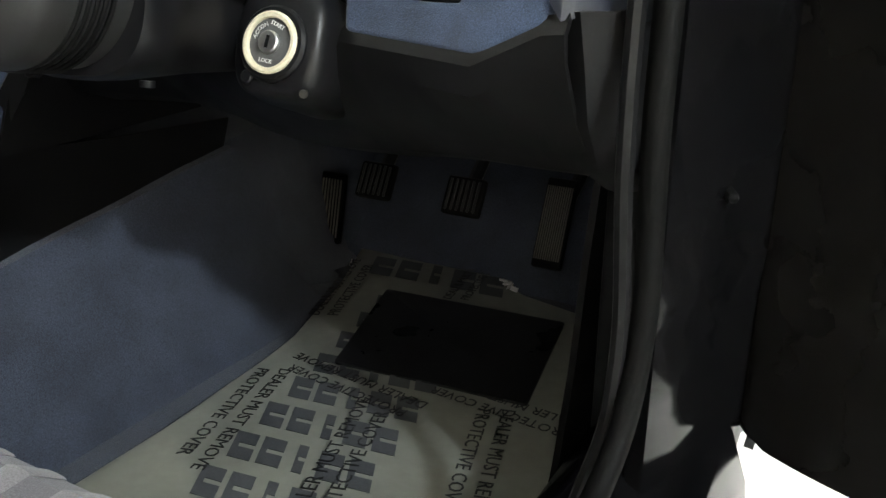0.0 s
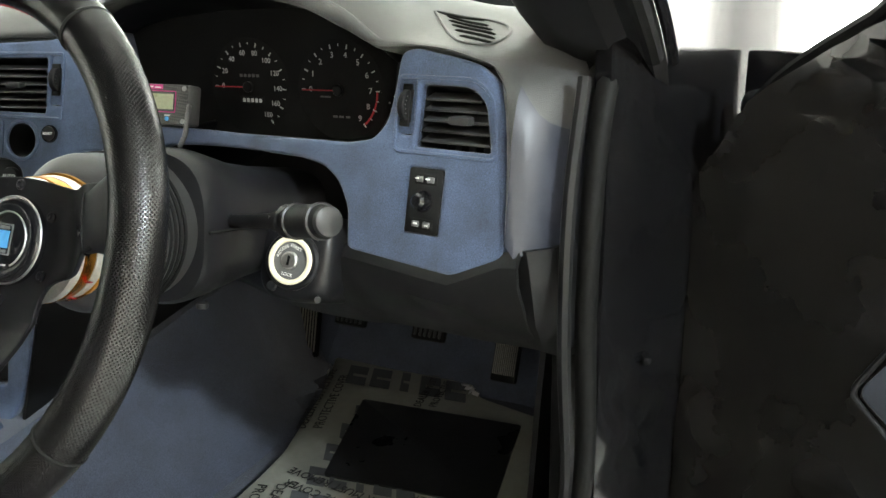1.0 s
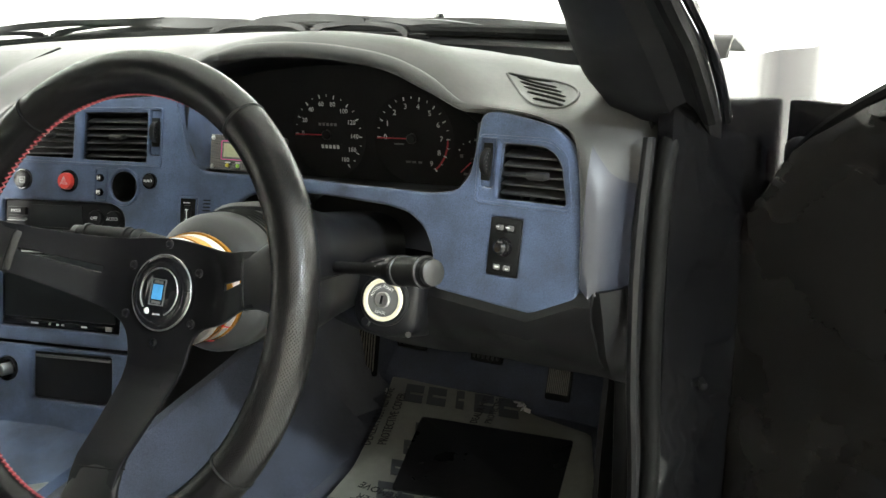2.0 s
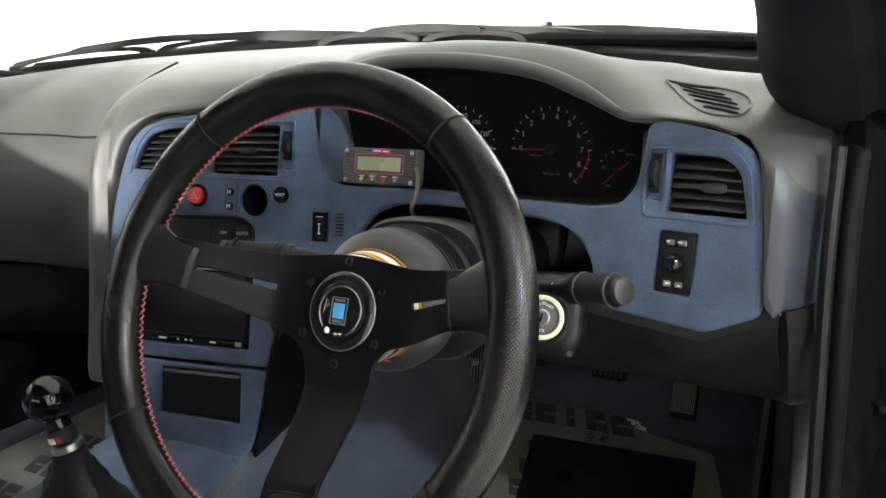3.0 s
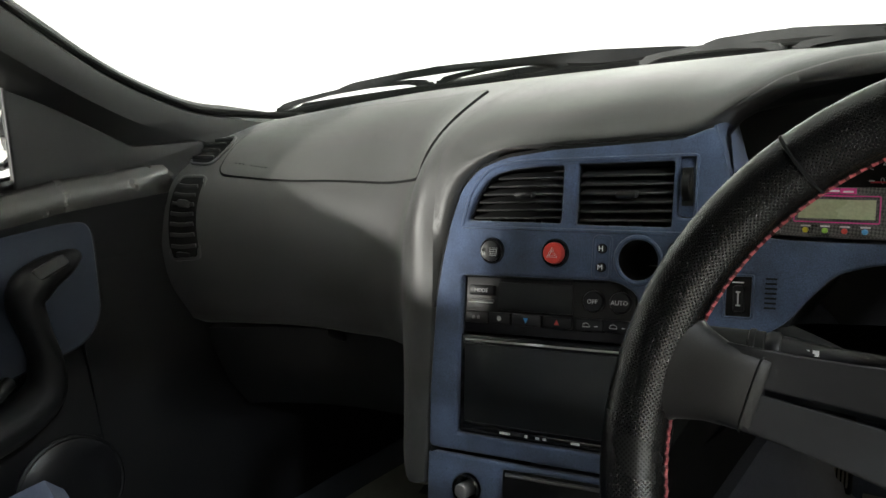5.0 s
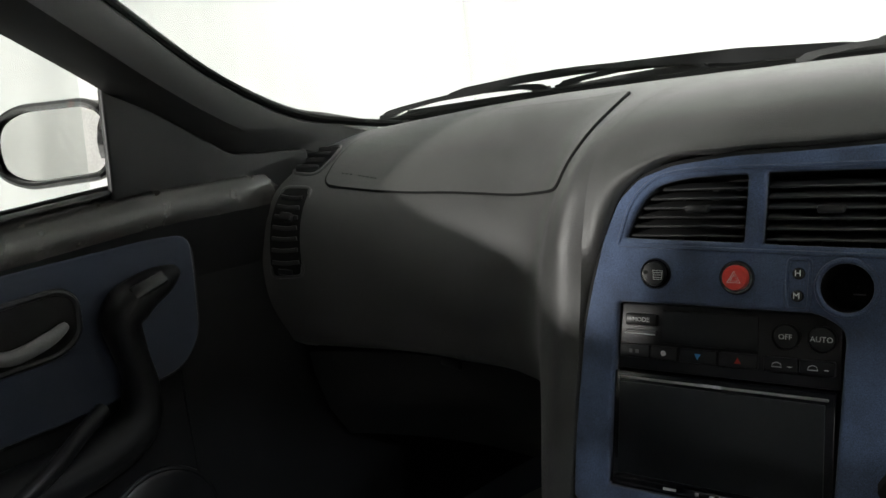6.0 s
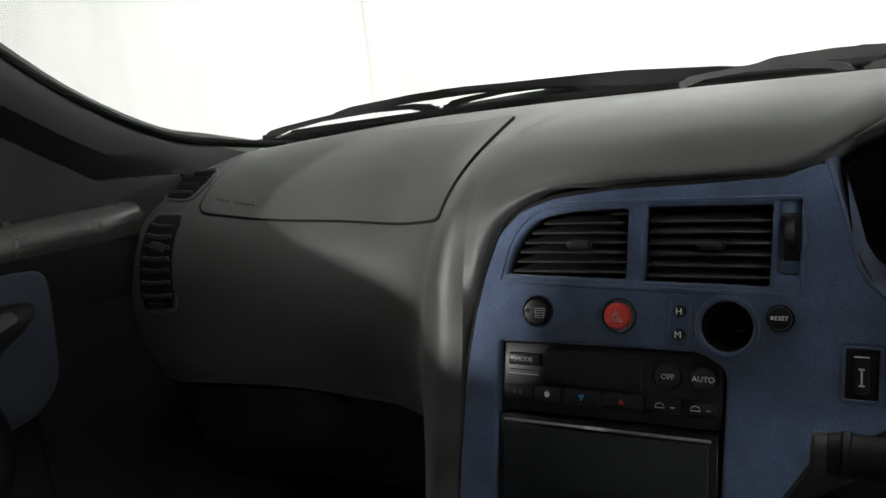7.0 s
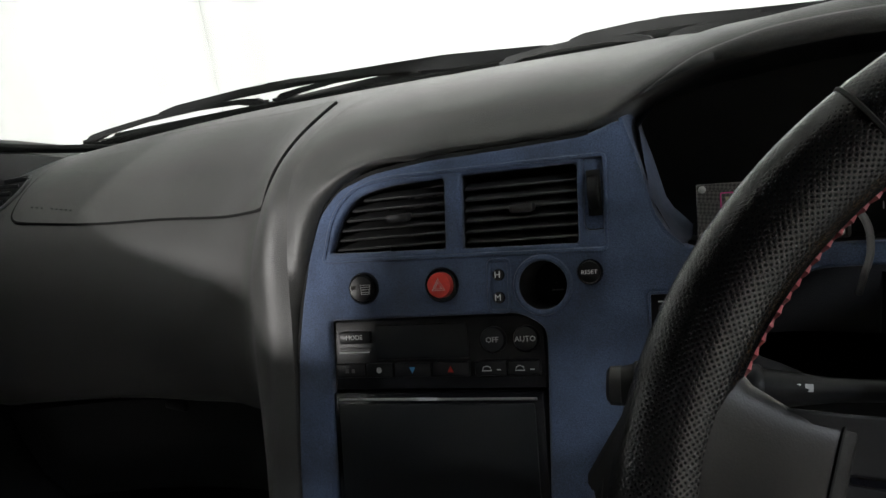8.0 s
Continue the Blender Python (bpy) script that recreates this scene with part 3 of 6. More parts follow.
wiper([(-0.335, 0.79, 0.924), (-0.45, 0.765, 0.924), (-0.60, 0.715, 0.920), (-0.76, 0.635, 0.910), (-0.905, 0.555, 0.898)], (-0.15, 0.83, 0.932), 0.50)


# ---- dashboard ----
dash = thing("dashboard", "dark grey grained dashboard with a blue suede fascia", "dashboard")

# the passenger pad's lengthwise lines, as (x, y, z) from door to door
PAD_GLASS = [(-0.8, 0.56, 0.892), (-0.765, 0.58, 0.895), (-0.7, 0.61, 0.9), (-0.6, 0.655, 0.908), (-0.5, 0.69, 0.914), (-0.4, 0.715, 0.918), (-0.335, 0.73, 0.92), (-0.285, 0.74, 0.921), (-0.25, 0.745, 0.921), (-0.232, 0.747, 0.921)]
PAD_TOP = [(-0.8, 0.5, 0.893), (-0.765, 0.51, 0.896), (-0.7, 0.53, 0.902), (-0.6, 0.56, 0.911), (-0.5, 0.58, 0.917), (-0.4, 0.6, 0.92), (-0.335, 0.6, 0.922), (-0.285, 0.6, 0.923), (-0.25, 0.6, 0.924), (-0.232, 0.6, 0.924)]
PAD_CROWN = [(-0.8, 0.44, 0.886), (-0.765, 0.45, 0.889), (-0.7, 0.46, 0.893), (-0.6, 0.48, 0.899), (-0.5, 0.49, 0.902), (-0.4, 0.5, 0.904), (-0.335, 0.5, 0.908), (-0.285, 0.48, 0.912), (-0.25, 0.46, 0.914), (-0.232, 0.45, 0.914)]
PAD_BROW = [(-0.8, 0.38, 0.874), (-0.765, 0.39, 0.876), (-0.7, 0.4, 0.875), (-0.6, 0.41, 0.868), (-0.5, 0.42, 0.867), (-0.4, 0.43, 0.868), (-0.335, 0.425, 0.876), (-0.285, 0.39, 0.885), (-0.25, 0.36, 0.89), (-0.232, 0.35, 0.889)]
PAD_FACE_HIGH = [(-0.8, 0.31, 0.852), (-0.765, 0.32, 0.852), (-0.7, 0.345, 0.842), (-0.6, 0.365, 0.828), (-0.5, 0.38, 0.825), (-0.4, 0.392, 0.822), (-0.335, 0.38, 0.832), (-0.285, 0.33, 0.845), (-0.25, 0.3, 0.85), (-0.232, 0.3, 0.85)]
PAD_FACE = [(-0.8, 0.262, 0.818), (-0.765, 0.268, 0.815), (-0.7, 0.3, 0.8), (-0.6, 0.332, 0.785), (-0.5, 0.348, 0.78), (-0.4, 0.36, 0.778), (-0.335, 0.345, 0.782), (-0.285, 0.292, 0.79), (-0.25, 0.272, 0.79), (-0.232, 0.278, 0.79)]
PAD_FACE_LOW = [(-0.8, 0.24, 0.76), (-0.765, 0.245, 0.755), (-0.7, 0.277, 0.745), (-0.6, 0.312, 0.735), (-0.5, 0.328, 0.73), (-0.4, 0.34, 0.728), (-0.335, 0.322, 0.728), (-0.285, 0.277, 0.73), (-0.25, 0.26, 0.72), (-0.232, 0.265, 0.72)]
PAD_KNEE = [(-0.8, 0.24, 0.68), (-0.765, 0.245, 0.68), (-0.7, 0.275, 0.67), (-0.6, 0.31, 0.67), (-0.5, 0.325, 0.665), (-0.4, 0.335, 0.66), (-0.335, 0.315, 0.66), (-0.285, 0.262, 0.65), (-0.25, 0.238, 0.62), (-0.232, 0.243, 0.62)]
PAD_LIP = [(-0.8, 0.27, 0.61), (-0.765, 0.275, 0.61), (-0.7, 0.305, 0.605), (-0.6, 0.335, 0.605), (-0.5, 0.35, 0.602), (-0.4, 0.355, 0.598), (-0.335, 0.33, 0.59), (-0.285, 0.25, 0.57), (-0.25, 0.208, 0.5), (-0.232, 0.214, 0.5)]
LEFT_RAILS = (PAD_GLASS, PAD_TOP, PAD_CROWN, PAD_BROW, PAD_FACE_HIGH, PAD_FACE, PAD_FACE_LOW, PAD_KNEE, PAD_LIP)
LEFT_X = [q[0] for q in PAD_GLASS]
LEFT_ROWS = [[rail[k][1:] for rail in LEFT_RAILS] for k in range(len(LEFT_X))]
LEFT_FINE = [catmull(r, 49) for r in LEFT_ROWS]


def pad_at(x, s, off=0.0):
    """A point of the passenger side's skin: x, and s from 0 (glass) to 8 (lower lip)."""
    def p(xx, ss):
        row = hermite(LEFT_X, LEFT_FINE, min(max(xx, -0.80), -0.232))
        f = min(max(ss, 0), 8) * 6
        i = min(int(f), 47)
        q = row[i] * (1 - f + i) + row[i + 1] * (f - i)
        return Vector((xx, q[0], q[1]))
    c = p(x, s)
    if not off:
        return c
    n = (p(x + 0.006, s) - p(x - 0.006, s)).cross(p(x, s + 0.1) - p(x, s - 0.1)).normalized()
    if n.z - n.y < 0:
        n = -n
    return c + n * off


pad_rows = []
for x in np.r_[np.linspace(-0.80, -0.36, 34), np.linspace(-0.35, -0.232, 22)]:
    row = hermite(LEFT_X, LEFT_FINE, x)
    pts = [(x, y, z) for y, z in row]
    y, z = row[-1]
    pts += [(x, y + 0.02, z - 0.012), (x, y + 0.06, z - 0.016), (x, y + 0.16, z - 0.01)]
    pad_rows.append(pts)
pad_rows.append([(-0.2255, y + 0.016, z) for x, y, z in pad_rows[-1]])
part("passenger_pad", grid(pad_rows), DASH, dash, "dark grey grained dash moulding")

# the top pad's lengthwise lines, with the hood, as (x, y, z) from door to door
TOP_GLASS = [(-0.232, 0.747, 0.921), (-0.216, 0.75, 0.921), (-0.203, 0.752, 0.9215), (-0.178, 0.755, 0.922), (-0.1, 0.76, 0.923), (-0.02, 0.76, 0.923), (0.05, 0.755, 0.918), (0.085, 0.752, 0.915), (0.12, 0.75, 0.912), (0.17, 0.745, 0.906), (0.25, 0.735, 0.896), (0.32, 0.72, 0.891), (0.39, 0.695, 0.885), (0.44, 0.675, 0.878), (0.485, 0.655, 0.871), (0.52, 0.64, 0.866), (0.58, 0.61, 0.858), (0.611, 0.594, 0.854), (0.625, 0.585, 0.852), (0.645, 0.57, 0.849), (0.675, 0.55, 0.845)]
TOP_BACK = [(-0.232, 0.6, 0.924), (-0.216, 0.6, 0.924), (-0.203, 0.6, 0.9245), (-0.178, 0.6, 0.925), (-0.1, 0.6, 0.926), (-0.02, 0.6, 0.927), (0.05, 0.6, 0.928), (0.085, 0.6, 0.926), (0.12, 0.6, 0.923), (0.17, 0.6, 0.919), (0.25, 0.6, 0.914), (0.32, 0.59, 0.907), (0.39, 0.58, 0.9), (0.44, 0.57, 0.892), (0.485, 0.56, 0.886), (0.52, 0.55, 0.881), (0.58, 0.53, 0.872), (0.611, 0.52, 0.868), (0.625, 0.51, 0.866), (0.645, 0.5, 0.863), (0.675, 0.49, 0.858)]
TOP_MID = [(-0.232, 0.45, 0.914), (-0.216, 0.45, 0.914), (-0.203, 0.45, 0.9145), (-0.178, 0.45, 0.915), (-0.1, 0.45, 0.916), (-0.02, 0.46, 0.918), (0.05, 0.47, 0.92), (0.085, 0.47, 0.924), (0.12, 0.47, 0.929), (0.17, 0.47, 0.93), (0.25, 0.47, 0.929), (0.32, 0.47, 0.921), (0.39, 0.47, 0.91), (0.44, 0.46, 0.905), (0.485, 0.45, 0.902), (0.52, 0.45, 0.895), (0.58, 0.44, 0.89), (0.611, 0.435, 0.887), (0.625, 0.43, 0.884), (0.645, 0.42, 0.879), (0.675, 0.41, 0.87)]
TOP_FRONT = [(-0.232, 0.35, 0.889), (-0.216, 0.353, 0.891), (-0.203, 0.356, 0.893), (-0.178, 0.36, 0.895), (-0.1, 0.37, 0.898), (-0.02, 0.38, 0.9), (0.05, 0.39, 0.903), (0.085, 0.4, 0.915), (0.12, 0.4, 0.923), (0.17, 0.4, 0.93), (0.25, 0.4, 0.935), (0.32, 0.395, 0.932), (0.39, 0.39, 0.924), (0.44, 0.385, 0.911), (0.485, 0.38, 0.893), (0.52, 0.38, 0.883), (0.58, 0.37, 0.877), (0.611, 0.365, 0.873), (0.625, 0.36, 0.869), (0.645, 0.35, 0.862), (0.675, 0.35, 0.85)]
HOOD_CREST = [(-0.232, 0.3, 0.85), (-0.216, 0.301, 0.854), (-0.203, 0.306, 0.86), (-0.178, 0.314, 0.866), (-0.1, 0.332, 0.874), (-0.02, 0.344, 0.876), (0.05, 0.356, 0.883), (0.085, 0.364, 0.9), (0.12, 0.368, 0.914), (0.17, 0.368, 0.923), (0.25, 0.366, 0.929), (0.32, 0.362, 0.926), (0.39, 0.356, 0.916), (0.44, 0.345, 0.901), (0.485, 0.33, 0.881), (0.52, 0.32, 0.871), (0.58, 0.31, 0.863), (0.611, 0.304, 0.858), (0.625, 0.298, 0.85), (0.645, 0.295, 0.835), (0.675, 0.33, 0.82)]
HOOD_EDGE = [(-0.232, 0.278, 0.79), (-0.216, 0.277, 0.79), (-0.203, 0.289, 0.823), (-0.178, 0.3, 0.8465), (-0.1, 0.327, 0.859), (-0.02, 0.34, 0.862), (0.05, 0.353, 0.869), (0.085, 0.362, 0.889), (0.12, 0.362, 0.902), (0.17, 0.358, 0.911), (0.25, 0.352, 0.914), (0.32, 0.346, 0.909), (0.39, 0.338, 0.896), (0.44, 0.322, 0.878), (0.485, 0.302, 0.862), (0.52, 0.294, 0.863), (0.58, 0.287, 0.854), (0.611, 0.276, 0.84), (0.625, 0.264, 0.815), (0.645, 0.264, 0.78), (0.675, 0.31, 0.76)]
HOOD_RETURN = [(-0.232, 0.265, 0.72), (-0.216, 0.3, 0.745), (-0.203, 0.315, 0.795), (-0.178, 0.34, 0.835), (-0.1, 0.38, 0.85), (-0.02, 0.39, 0.853), (0.05, 0.4, 0.86), (0.085, 0.41, 0.88), (0.12, 0.41, 0.893), (0.17, 0.41, 0.902), (0.25, 0.41, 0.906), (0.32, 0.4, 0.9), (0.39, 0.39, 0.886), (0.44, 0.37, 0.868), (0.485, 0.34, 0.852), (0.52, 0.33, 0.853), (0.58, 0.33, 0.843), (0.611, 0.31, 0.825), (0.625, 0.247, 0.722), (0.645, 0.251, 0.704), (0.675, 0.3, 0.7)]
TOP_RAILS = (TOP_GLASS, TOP_BACK, TOP_MID, TOP_FRONT, HOOD_CREST, HOOD_EDGE, HOOD_RETURN)
TOP_X = [q[0] for q in TOP_GLASS]
TOP_ROWS = [[rail[k][1:] for rail in TOP_RAILS] for k in range(len(TOP_X))]
TOP_FINE = [catmull(r, 37) for r in TOP_ROWS]
top_rows = []
for x in np.r_[np.r_[np.linspace(-0.232, -0.178, 12), np.linspace(-0.165, 0.05, 16)], np.linspace(0.06, 0.53, 44), np.linspace(0.54, 0.675, 18)]:
    top_rows.append([(x, y, z) for y, z in hermite(TOP_X, TOP_FINE, x)])
end_rows = [r for r in top_rows if r[0][0] > 0.624]
part("top_pad", grid([r for r in top_rows if r[0][0] < 0.632]), DASH, dash, "dark grey grained dash top with the instrument hood")
part("top_pad_end", grid([r[:28] for r in end_rows]), DASH, dash)
part("end_moulding", grid([r[27:] for r in end_rows]), END, dash, "smooth black moulding at the end of the dash, bluish light in its colour")


# the airbag lid: a skin over the pad, with a narrow dark gap round it
def lid_outline(inset=0.0):
    pts = [(-0.706, 4.38), (-0.722, 3.3), (-0.735, 2.0), (-0.60, 1.88), (-0.45, 1.88), (-0.320, 1.86), (-0.290, 2.7), (-0.282, 3.5), (-0.318, 4.32), (-0.45, 4.26), (-0.60, 4.28)]
    line = rounded([(x, s * 0.06) for x, s in pts], [0.016, 0.03, 0.07, 0.0, 0.0, 0.008, 0.02, 0.03, 0.035, 0.0, 0.0], 6)
    fine = []
    for (ax, as_), (bx, bs) in zip(line, line[1:] + line[:1]):
        steps = max(1, int(math.hypot(bx - ax, bs - as_) / 0.009))
        fine += [(ax + (bx - ax) * k / steps, (as_ + (bs - as_) * k / steps) / 0.06) for k in range(steps)]
    return fine


def lid():
    edge = lid_outline()
    bm = plate([edge], 0.0, 0.0)
    for k in range(1, 36):
        bmesh.ops.bisect_plane(bm, geom=bm.verts[:] + bm.edges[:] + bm.faces[:], plane_co=(-0.745 + k * 0.013, 0, 0), plane_no=(1, 0, 0))
    for k in range(1, 24):
        bmesh.ops.bisect_plane(bm, geom=bm.verts[:] + bm.edges[:] + bm.faces[:], plane_co=(0, 1 + k * 0.14, 0), plane_no=(0, 1, 0))
    bmesh.ops.remove_doubles(bm, verts=bm.verts[:], dist=1e-5)
    for v in bm.verts:
        v.co = pad_at(v.co.x, v.co.y, 0.0030)
    part("airbag_lid", bm, DASH, dash, "grained passenger airbag lid")
    part("lid_gap", tube([pad_at(x, s, 0.0008) for x, s in edge], 0.0024, 6, closed=True), DARK, dash)


lid()
spots = [(-0.690 + 0.007 * k + (0.008 if k > 2 else 0), 4.0) for k in range(8)]
mark = bmesh.new()
for x, s in spots:
    p = pad_at(x, s, 0.003)
    rbox((0.004, 0.0003, 0.0022), frame_at(p, (1, 0.2, 0), (0, 0.6, 1)) @ Matrix.Rotation(radians(90), 4, "X"), 0.0, bm=mark)
part("lid_print", mark, TRIM, dash, smooth=False)

# glovebox below the pad, with its latch
glove = thing("glovebox", "black moulded glovebox below the passenger side of the dash", "glovebox")
rows = []
for x in np.linspace(-0.74, -0.24, 26):
    y = 0.36 - 0.09 * ((x + 0.45) / 0.3) ** 2 * (1 if x < -0.45 else 0.55)
    rows.append([(x, y + 0.03, 0.600), (x, y + 0.008, 0.594), (x, y + 0.012, 0.56), (x, y + 0.03, 0.50), (x, y + 0.06, 0.45), (x, y + 0.13, 0.43)])
part("lid", thicken(grid(rows), 0.006), TRIM, glove)
part("latch", rbox((0.055, 0.008, 0.014), Matrix.Translation((-0.533, 0.362, 0.588)) @ Matrix.Rotation(radians(-8), 4, "Z"), 0.003), SATIN, glove, "small satin black latch")


# ---- blue fascia ----
def fascia_y(x, z):
    xs = [-0.26, 0.10, 0.17, 0.24, 0.34, 0.45, 0.55, 0.66]
    ys = [0.2692, 0.3304, 0.3400, 0.3390, 0.312, 0.2800, 0.2655, 0.2520]
    return float(np.interp(x, xs, ys)) + 0.24 * (z - 0.757)


def on_fascia(x, z, off=0.0):
    e = 0.004
    n = Vector(((fascia_y(x + e, z) - fascia_y(x - e, z)) / (2 * e), -1, 0.24)).normalized()
    return Vector((x, fascia_y(x, z), z)) + n * off


def fascia_frame(x, z, off=0.0):
    e = 0.02
    a, b = on_fascia(x - e, z), on_fascia(x + e, z)
    return frame_at(on_fascia(x, z, off), b - a, on_fascia(x, z + e) - on_fascia(x, z - e))


def bent_plate(outlines, thick, bevel, step=0.02):
    """A plate drawn in x and z, laid on the bent fascia."""
    bm = plate(outlines, thick, bevel)
    xs = [v.co.x for v in bm.verts]
    for k in np.arange(min(xs) + step, max(xs), step):
        bmesh.ops.bisect_plane(bm, geom=bm.verts[:] + bm.edges[:] + bm.faces[:], plane_co=(k, 0, 0), plane_no=(1, 0, 0))
    bmesh.ops.remove_doubles(bm, verts=bm.verts[:], dist=1e-5)
    for v in bm.verts:
        v.co = on_fascia(v.co.x, v.co.y, v.co.z - thick)
    return bm


LVENT = rounded([(-0.191, 0.786), (-0.183, 0.812), (-0.166, 0.832), (-0.135, 0.839), (-0.084, 0.840), (-0.084, 0.783)], [0.002, 0.012, 0.016, 0.02, 0.003, 0.003])
MVENT = rounded([(-0.069, 0.782), (-0.069, 0.841), (0.0275, 0.841), (0.0275, 0.780)], 0.003)
RVENT = rounded([(0.533, 0.781), (0.535, 0.833), (0.582, 0.832), (0.598, 0.820), (0.606, 0.781)], [0.003, 0.004, 0.01, 0.012, 0.003])
STACK = rounded([(-0.194, 0.560), (-0.194, 0.728), (-0.022, 0.728), (0.000, 0.716), (-0.001, 0.560)], [0.004, 0.004, 0.01, 0.01, 0.004])
FASCIA = rounded([(-0.227, 0.541), (-0.229, 0.60), (-0.227, 0.70), (-0.221, 0.745), (-0.212, 0.79), (-0.201, 0.82), (-0.182, 0.84), (-0.150, 0.851), (-0.096, 0.857), (-0.03, 0.859), (0.035, 0.862), (0.064, 0.872), (0.072, 0.85), (0.078, 0.828), (0.088, 0.792), (0.098, 0.778), (0.115, 0.771), (0.16, 0.769), (0.30, 0.772), (0.46, 0.779), (0.488, 0.784), (0.502, 0.80), (0.506, 0.82), (0.511, 0.858), (0.525, 0.862), (0.551, 0.858), (0.587, 0.851), (0.607, 0.838), (0.616, 0.815), (0.622, 0.76), (0.626, 0.700), (0.580, 0.679), (0.467, 0.686), (0.465, 0.722), (0.452, 0.745), (0.43, 0.756), (0.40, 0.759), (0.30, 0.757), (0.20, 0.752), (0.17, 0.742), (0.15, 0.72), (0.135, 0.70), (0.10, 0.675), (0.06, 0.65), (0.036, 0.60), (0.027, 0.541)], 0.008, 4)
ring_hole = circle(-0.0015, 0.749, 0.0205)
dimmer_hole = rounded([(0.0805, 0.701), (0.0805, 0.7385), (0.1045, 0.7385), (0.1045, 0.701)], 0.002)
switch_hole = rounded([(0.529, 0.710), (0.531, 0.764), (0.564, 0.764), (0.562, 0.710)], 0.002)
HOLLOWS = [rounded([(0.0325, 0.789), (0.0325, 0.844), (0.0500, 0.844), (0.0500, 0.789)], 0.005),
           rounded([(0.5140, 0.790), (0.5140, 0.838), (0.5285, 0.838), (0.5285, 0.790)], 0.004)]
fascia = part("fascia", bent_plate([FASCIA, LVENT, MVENT, RVENT, STACK, ring_hole, dimmer_hole, switch_hole] + HOLLOWS, 0.012, 0.0035), BLUE, dash, "blue suede-covered fascia")
for outline in HOLLOWS:
    floor_of = bent_plate([outline], 0.002, 0.0)
    for v in floor_of.verts:
        v.co.y += 0.0035
    part("hollow", floor_of, BLUE, fascia, smooth=False)
# the dark seam behind its upper edge
edge_path = [on_fascia(x, z, -0.004) for x, z in FASCIA[8:43]]
part("fascia_seam", tube(edge_path, 0.0032, 6), DARK, dash)
# raised lips round the vents
for name, outline in (("button_lip", rounded([(-0.0465, 0.730), (-0.0465, 0.771), (-0.0290, 0.771), (-0.0290, 0.730)], 0.005)), ("vent_lip", rounded([(0.512, 0.776), (0.512, 0.838), (0.588, 0.838), (0.605, 0.826), (0.6125, 0.776)], [0.006, 0.006, 0.012, 0.012, 0.006])),
                      ("vent_lip", rounded([(-0.198, 0.779), (-0.188, 0.82), (-0.165, 0.842), (-0.13, 0.846), (0.050, 0.846), (0.050, 0.774)], [0.004, 0.02, 0.02, 0.01, 0.004, 0.004]))):
    part(name, tube([on_fascia(x, z, -0.0008) for x, z in outline], 0.0022, 6, closed=True), BLUE, fascia)


def vent(name, outline, slats, knob_at, parent, tilt=25, wall=None):
    """Louvres in a recess behind the fascia, with a thumb knob on one of them."""
    xs, zs = [p[0] for p in outline], [p[1] for p in outline]
    x0, x1, z0, z1 = min(xs), max(xs), min(zs), max(zs)
    box = part(name, bent_plate([outline], 0.002, 0.0), DARK, parent, "dark recess of an air vent", smooth=False)
    box.data.transform(Matrix.Translation((0, 0.05, 0)))
    sides = grid([[on_fascia(x, z, -0.004) for x, z in outline], [on_fascia(x, z, -0.05) for x, z in outline]], closed_v=True)
    part("duct_wall", sides, TRIM, box)

    def span(z):
        cut = []
        for k in range(len(outline)):
            (ax, az), (bx, bz) = outline[k - 1], outline[k]
            if (az - z) * (bz - z) < 0:
                cut.append(ax + (bx - ax) * (z - az) / (bz - az))
        return min(cut), max(cut)
    for z in np.linspace(z0, z1, slats + 2)[1:-1]:
        a, b = span(z)
        m = fascia_frame((a + b) / 2, z, -0.014) @ Matrix.Rotation(radians(tilt), 4, "X")
        wide = (on_fascia(b, z) - on_fascia(a, z)).length
        part("slat", rbox((wide - 0.002, 0.0023, 0.016), m, 0.0009, 1), LOUVRE, box)
    m = fascia_frame(knob_at[0], knob_at[1], -0.003)
    part("thumb_knob", rbox((0.021, 0.008, 0.012), m @ Matrix.Rotation(radians(tilt * 0.4), 4, "X"), 0.003), LOUVRE, box)
    for x in np.linspace(x0, x1, 6)[1:-1]:
        part("upright_vane", rbox((0.0016, z1 - z0 - 0.004, 0.012), fascia_frame(x, (z0 + z1) / 2 - 0.002, -0.036), 0.0), DARK, box)
    return box


vent("centre_vent", LVENT, 6, (-0.126, 0.812), dash)
vent("centre_vent", MVENT, 6, (-0.0174, 0.811), dash)
vent("driver_vent", RVENT, 5, (0.575, 0.805), dash, tilt=28)


def thumb_wheel(x, z, tall=0.024, wide=0.008):
    """A ribbed adjuster wheel standing out of a narrow slot."""
    m = fascia_frame(x, z)
    slot = part("adjuster_slot", rbox((wide + 0.003, tall + 0.006, 0.002), m @ Matrix.Translation((0, 0, 0.0006)), 0.001), DARK, dash)
    axle = m @ Matrix.Translation((0, 0, -0.004)) @ Matrix.Rotation(radians(90), 4, "Y") @ Matrix.Translation((0, 0, -wide / 2))
    part("adjuster_wheel", lathe([(tall * 0.45, 0), (tall * 0.48, 0.001), (tall * 0.48, wide - 0.001), (tall * 0.45, wide)], axle, 24), TRIM, slot)
    for k in range(5):
        part("rib", rbox((wide, 0.0012, 0.0015), m @ Matrix.Translation((0, (k - 2) * 0.0036, 0.0072 - abs(k - 2) * 0.0011)), 0.0), GREY, slot)


thumb_wheel(0.0415, 0.817, 0.03)
thumb_wheel(0.5215, 0.814, 0.03, 0.007)


